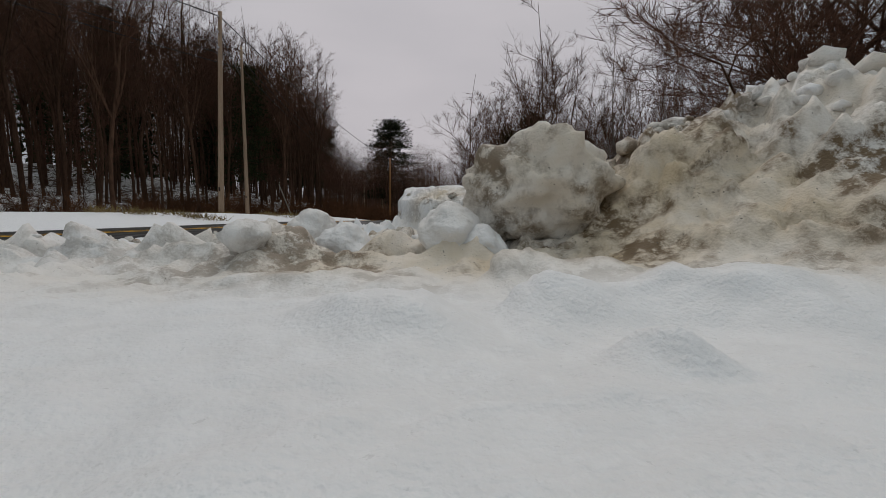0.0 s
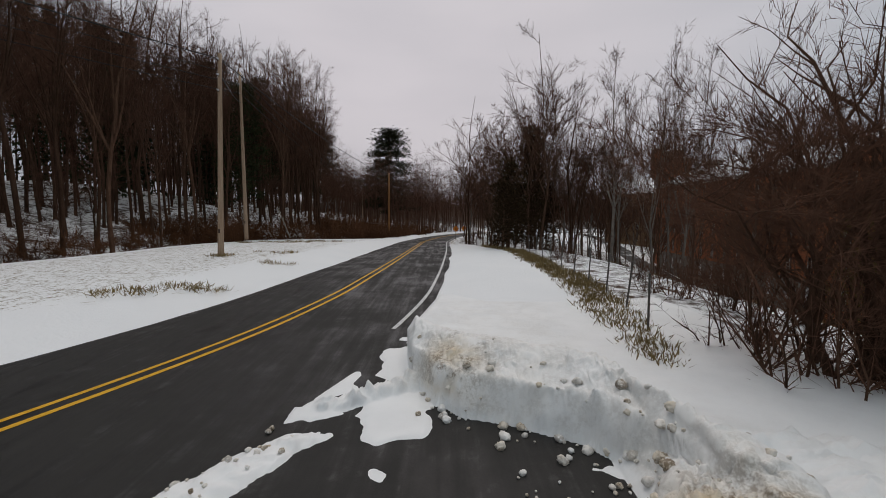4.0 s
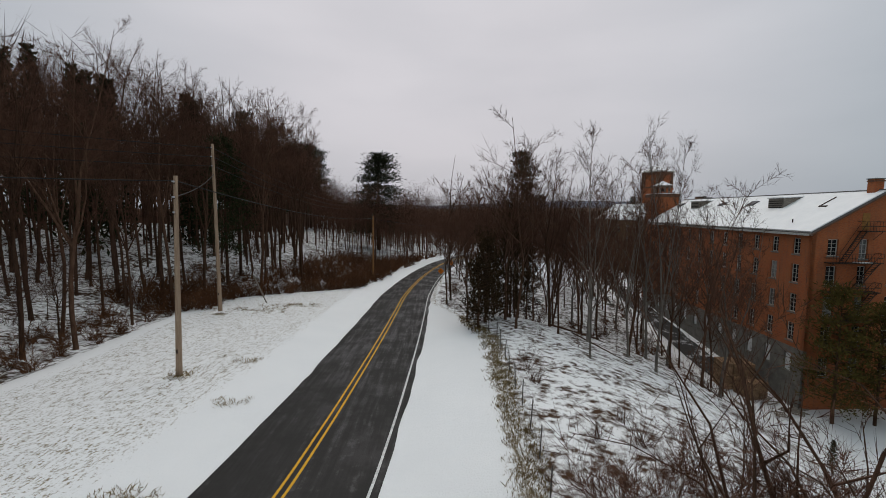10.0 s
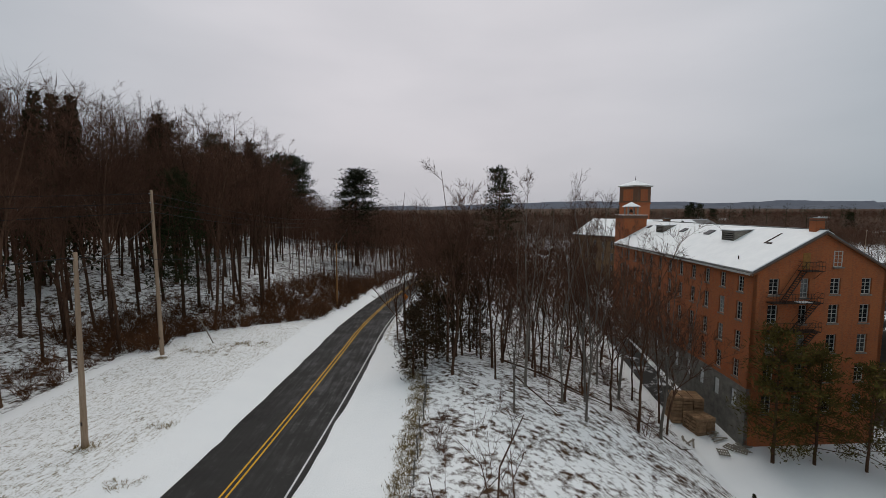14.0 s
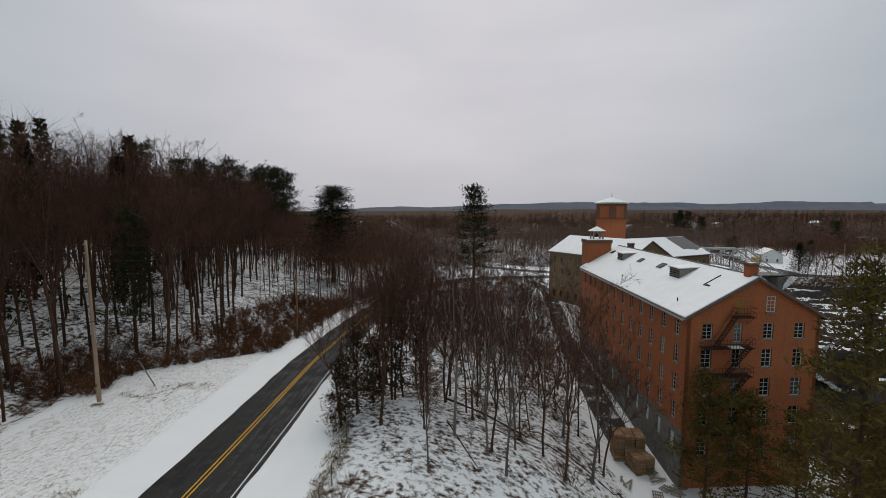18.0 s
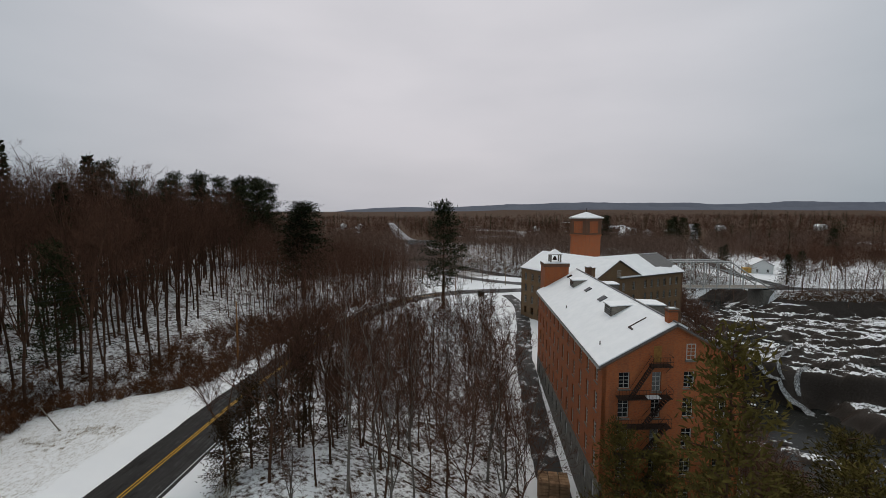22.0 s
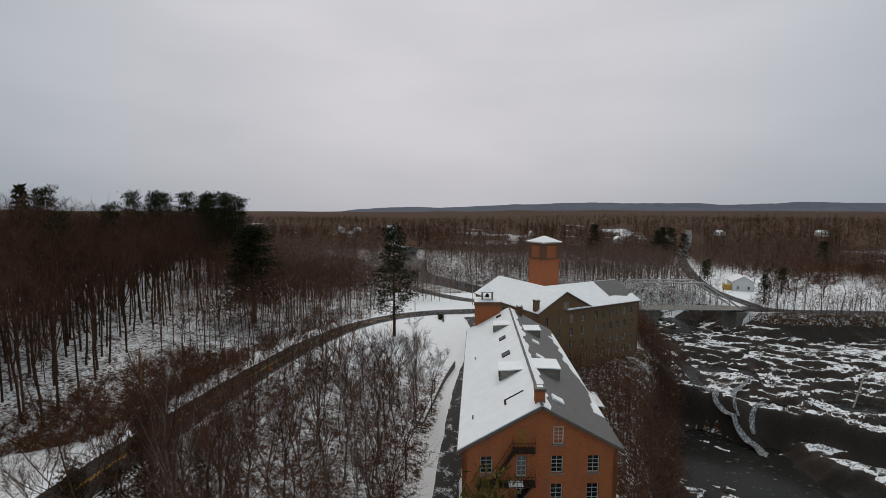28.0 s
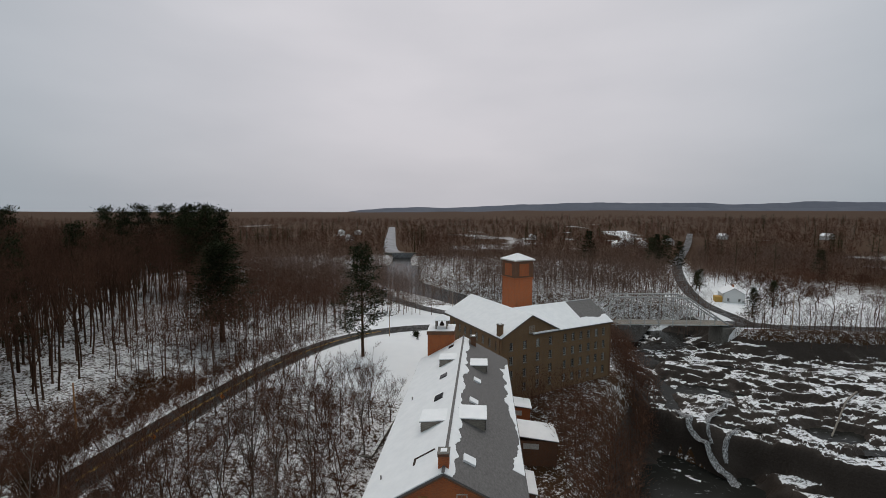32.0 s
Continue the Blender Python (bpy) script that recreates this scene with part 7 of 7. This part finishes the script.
def road_sign(x, y, z):
    s = thing("warning_sign", (x, y, z), "orange diamond road warning sign on a thin post", "road sign", "road signs")
    part("sign_post", rod(bmesh.new(), (0, 0, -0.3), (0, 0, 2.3), 0.035, sides=6), IRON, s)
    bm = bmesh.new()
    box(bm, -0.38, 0.38, -0.03, 0.0, -0.38, 0.38, 0.01)
    bmesh.ops.rotate(bm, verts=bm.verts, cent=(0, 0, 0), matrix=Matrix.Rotation(radians(45), 3, "Y"))
    bmesh.ops.translate(bm, verts=bm.verts, vec=(0, -0.04, 1.85))
    part("sign_plate", bm, simple("orange_sign_face", (0.62, 0.16, 0.012), (0.75, 0.22, 0.02), 3, 0.5), s, "orange diamond plate")
    part("sign_mark", box(bmesh.new(), -0.05, 0.05, -0.085, -0.075, 1.62, 2.05), IRON, s, "dark curved-road mark")
    return s


road_sign(2.0, 75.5, float(height(np.array(2.0), np.array(75.5))))
road_sign(4.2, 92.0, float(height(np.array(4.2), np.array(92.0))))

# sagging wire fence along the verge
fence = thing("wire_fence", (0, 0, 0), "old sagging chain-link fence with thin grey posts along the verge", "fence")
STEEL = simple("dull_galvanised_steel", (0.06, 0.055, 0.05), (0.12, 0.11, 0.10), 6, 0.6, 0.1, 0.3)
fy = np.arange(11.0, 52.0, 2.6)
fxs = np.array([float(ROAD_X(y)) + (10.0 - 4.9 * float(sst(36, 54, y))) for y in fy])
fzs = height(fxs, fy)
g_f = random.Random(5)
heads = []
for x, y, z in zip(fxs, fy, fzs):
    lx, ly = g_f.gauss(0, 0.08), g_f.gauss(0, 0.12)
    part("fence_post", rod(bmesh.new(), (x, y, z - 0.3), (x + lx, y + ly, z + 1.5), 0.03, sides=6), STEEL, fence)
    heads.append(((x, y, z), (x + lx, y + ly, z + 1.45)))
for (a0, a1), (b0, b1) in zip(heads[:-1], heads[1:]):
    part("top_wire", rod(bmesh.new(), a1, b1, 0.006, sides=4), STEEL, fence)
    bm = bmesh.new()
    n = 14
    A0, A1, B0, B1 = (Vector(v) for v in (a0, a1, b0, b1))
    for i in range(-6, n):
        for s in (0, 1):
            u0, u1 = i / n, (i + 6) / n
            if s:
                u0, u1 = u1, u0
            lo_u, hi_u = max(0.0, min(1.0, u0)), max(0.0, min(1.0, u1))
            v0 = (lo_u - u0) / (u1 - u0)
            v1 = (hi_u - u0) / (u1 - u0)
            p = A0.lerp(B0, lo_u).lerp(A1.lerp(B1, lo_u), v0)
            q = A0.lerp(B0, hi_u).lerp(A1.lerp(B1, hi_u), v1)
            if (p - q).length > 0.05:
                rod(bm, p, q, 0.0011, sides=3, caps=False)
    ob = part("mesh_wire", bm, STEEL, fence)
    ob["kind"] = "stuff"

# dry grass tufts
def tuft_shape(seed, n, h):
    g = np.random.RandomState(seed)
    p = g.normal(0, 0.16, (n, 3)) * np.array([1, 1, 0])
    d = g.normal(0, 0.5, (n, 3)) + np.array([0, 0, 1.2])
    return blades(p, d, h, 0.012, g)


def grass_stuff(name, places, low, high, label, flat=1.0):
    """Dry grass in tufts through the snow, as one mesh."""
    V, F, o = [], [], 0
    g = np.random.RandomState(len(places))
    protos = [tuft_shape(430 + i, 30, 0.28) for i in range(4)]
    for x, y, z in places:
        v, f = protos[g.randint(4)]
        s, t = g.uniform(low, high), g.uniform(0, 6.28)
        V.append(np.column_stack([(v[:, 0] * math.cos(t) - v[:, 1] * math.sin(t)) * s * 1.4 + x, (v[:, 0] * math.sin(t) + v[:, 1] * math.cos(t)) * s * 1.4 + y, v[:, 2] * s * flat + z + 0.05]))
        F.append(f + o)
        o += len(v)
    ob = link_mesh(name, raw_mesh(name, np.concatenate(V), np.concatenate(F)), GRASS_DRY)
    return tagged(ob, label, "grass", kind="stuff")


field_places = []
for cx, cy, n, sp in ((-10.6, 14.6, 8, 0.5), (-9.8, 16.2, 10, 0.7), (-9.0, 24.0, 5, 0.5), (-11.5, 30.5, 6, 0.8), (-18.0, 47.5, 22, 1.6), (-15.5, 50.5, 18, 1.8), (-14.5, 27.6, 6, 0.3), (-21.0, 45.3, 7, 0.3)):
    for _ in range(n):
        x, y = cx + random.gauss(0, sp), cy + random.gauss(0, sp * 0.6)
        field_places.append((x, y, float(height(np.array(x), np.array(y))) - 0.06))
grass_stuff("field_grass", field_places, 0.6, 1.2, "dry straw-coloured grass tufts poking through the snowy field", 0.8)
grass_stuff("verge_grass", spots(420, 4.0, 8.8, 8, 50, lambda x, y: abs(x - float(ROAD_X(y)) - 9.4 + 4.9 * float(sst(36, 54, y))) < 0.75, 0.2, 41), 0.45, 1.0, "dry yellow-brown grass along the foot of the fence")
grass_stuff("slope_grass", spots(150, 8.5, 35, 14, 46, lambda x, y: x < DRIVE_X(y) - 4 and float(fbm(np.array(x * 0.3), np.array(y * 0.3), 2, 5)) > 0.02, 0.5, 44), 0.4, 0.9, "brown dry grass poking through thin snow on the slope", 0.45)

# fallen trunks on the slope
def ground_z(x, y):
    return float(height(np.array(float(x)), np.array(float(y))))


for pts, r in ((((15.6, 44.9), (16.8, 41.0), (18.1, 37.2)), 0.07), (((15.5, 53.9), (20.0, 51.8), (25.0, 49.4)), 0.16), (((28.7, 49.6), (31.0, 47.2), (33.4, 44.3)), 0.10), (((25.5, 50.5), (28.4, 48.4), (31.5, 46.8)), 0.08), (((21.0, 47.0), (23.5, 46.0), (26.0, 46.4)), 0.06)):
    bm = bmesh.new()
    p, q, w = (Vector((x, y, ground_z(x, y) + r * 0.8)) for x, y in pts)
    rod(bm, p, q, r, r * 0.8, 7)
    rod(bm, q, w, r * 0.8, r * 0.45, 7)
    rod(bm, q, q + Vector((0.5, -0.9, 0.7)), r * 0.4, 0.015, 5)
    rod(bm, w, w + Vector((0.9, -0.5, 0.35)), r * 0.4, 0.015, 5)
    log = link_mesh("fallen_log", bpy.data.meshes.new("fallen_log"), BARK)
    bm.to_mesh(log.data)
    bm.free()
    tagged(log, "dark fallen trunk lying across the snowy slope", "log", "fallen logs")
for x, y, a, n in ((39.6, 48.4, 20, 6), (40.6, 47.4, -35, 5), (36.5, 47.2, 60, 4)):
    t = thing("plank_pile", (x, y, ground_z(x, y) + 0.04), "loose dark planks scattered in the snow", "planks", "plank piles", radians(a))
    for k in range(n):
        ob = boxed("plank", (0, 2.2 - 0.2 * k, -0.1, 0.1, 0, 0.06), WOOD_GREY, t, "", 0.01)
        ob.location, ob.rotation_euler = (0.2 * k, 0.35 * k, 0.03 * k), (0, 0, 0.5 * math.sin(k * 2.1))

# stacked timber crates by the mill corner
def crate_stack(x, y, z, turn, rows, high, label):
    s = thing("timber_stack", (x, y, z), label, "lumber stack", "timber stacks", radians(turn))
    for i in range(rows):
        for k in range(high):
            for j in range(5):
                boxed("plank", (i * 1.25, i * 1.25 + 1.15, j * 0.5, j * 0.5 + 0.46, k * 0.42 + 0.06 * (j % 2), k * 0.42 + 0.36), WOOD_BROWN, s, "", 0.02)
    return s


crate_stack(37.0, 52.6, -11.35, -8, 3, 8, "brown stacked timber pallets lightly dusted with snow")
crate_stack(38.6, 49.8, -11.6, 12, 2, 5, "brown stacked timber beams beside the mill wall")
for i, (x, y, a) in enumerate(((40.5, 46.5, 30), (41.6, 45.8, 50), (42.2, 46.9, 20), (39.6, 45.6, 70))):
    t = thing("pallet", (x, y, float(height(np.array(x), np.array(y))) + 0.05), "dark broken pallet lying in snow", "pallet", "pallets", radians(a))
    for k in range(5):
        boxed("slat", (0, 1.2, k * 0.24, k * 0.24 + 0.12, 0.1, 0.13), WOOD_GREY, t)
    for k in range(3):
        boxed("bearer", (k * 0.55, k * 0.55 + 0.08, 0, 1.1, 0.0, 0.1), WOOD_GREY, t)


# houses across the river and far off
SIDING = simple("white_clapboard", (0.62, 0.62, 0.61), (0.74, 0.74, 0.73), 1.5, 0.6, 0.2, stretch=(1, 1, 8))


def house(x, y, w, d, h, rise, turn, wall, label, porch=False):
    z = float(height(np.array(x), np.array(y))) - 0.2
    o = thing("house", (x, y, z), label, "house", "houses", radians(turn))
    hs = [(w * f - 0.45, w * f + 0.45, zz, zz + 1.3) for f in (0.25, 0.75) for zz in ((1.0, 3.6) if h > 4.5 else (1.0,))]
    wall_with_holes("gable_wall", w, 0, h, hs, 0.2, wall, o, Matrix.Identity(4), h + rise)
    for a, b, c, e in hs:
        window(o, Matrix.Translation((a, 0, c)), b - a, e - c, 2, 2, depth=0.06)
    wall_with_holes("back_wall", w, 0, h, [], 0.2, wall, o, Matrix.Translation((w, d, 0)) @ Matrix.Rotation(radians(180), 4, "Z"), h + rise)
    hl = [(d * f - 0.45, d * f + 0.45, 1.0, 2.3) for f in (0.2, 0.5, 0.8)]
    for m in (Matrix.Translation((0, d, 0)) @ Matrix.Rotation(radians(-90), 4, "Z"), Matrix.Translation((w, 0, 0)) @ Matrix.Rotation(radians(90), 4, "Z")):
        wall_with_holes("side_wall", d, 0, h, hl, 0.2, wall, o, m)
        for a, b, c, e in hl:
            window(o, m @ Matrix.Translation((a, 0, c)), b - a, e - c, 2, 2, depth=0.06)
    for s in (0, 1):
        x0 = -0.4 if s == 0 else w + 0.4
        slope_slab("roof", x0, h - 0.2, w / 2, h + rise, -0.4, d + 0.4, 0.12, SLATE, o)
        slope_slab("roof_snow", x0, h - 0.2 + 0.13, w / 2, h + rise + 0.13, -0.38, d + 0.38, 0.12, ROOF_SNOW, o)
    boxed("chimney", (w / 2 + 0.6, w / 2 + 1.2, d * 0.6, d * 0.6 + 0.6, h + rise - 0.8, h + rise + 0.9), BRICK, o)
    if porch:
        boxed("porch", (-3.0, -0.02, 0.5, 4.5, 0.0, 2.6), simple("yellow_porch_siding", (0.42, 0.25, 0.06), (0.55, 0.34, 0.09), 2, 0.7), o, "yellow-brown porch")
    return o


house(172.4, 205.0, 8.5, 10.5, 4.2, 2.6, -20, SIDING, "small white clapboard house with a snowy roof on a lawn", True)
for x, y, t in ((258, 532, 10), (-150, 745, 30), (-120, 720, -10), (250, 480, -20), (225, 470, 15), (300, 520, 0), (-56, 203, 20), (420, 610, 10), (160, 640, 0), (-90, 560, 25), (520, 560, 10)):
    house(x, y, 9, 12, 5.2, 3.0, t, SIDING, "distant pale house with a snowy roof among trees")

# hedge ball and hydrants near the junction
BUSHG = Kind("round_yew", [("foliage", blades(np.random.RandomState(7).normal(0, 0.5, (700, 3)) + np.array([0, 0, 0.9]), np.random.RandomState(8).normal(0, 1, (700, 3)), 0.35, 0.08, np.random.RandomState(9)), NEEDLE)], "small round dark evergreen bush on the snowy lawn", "bush", "conifers")
at(BUSHG, 38.0, 147.5, 1.1)
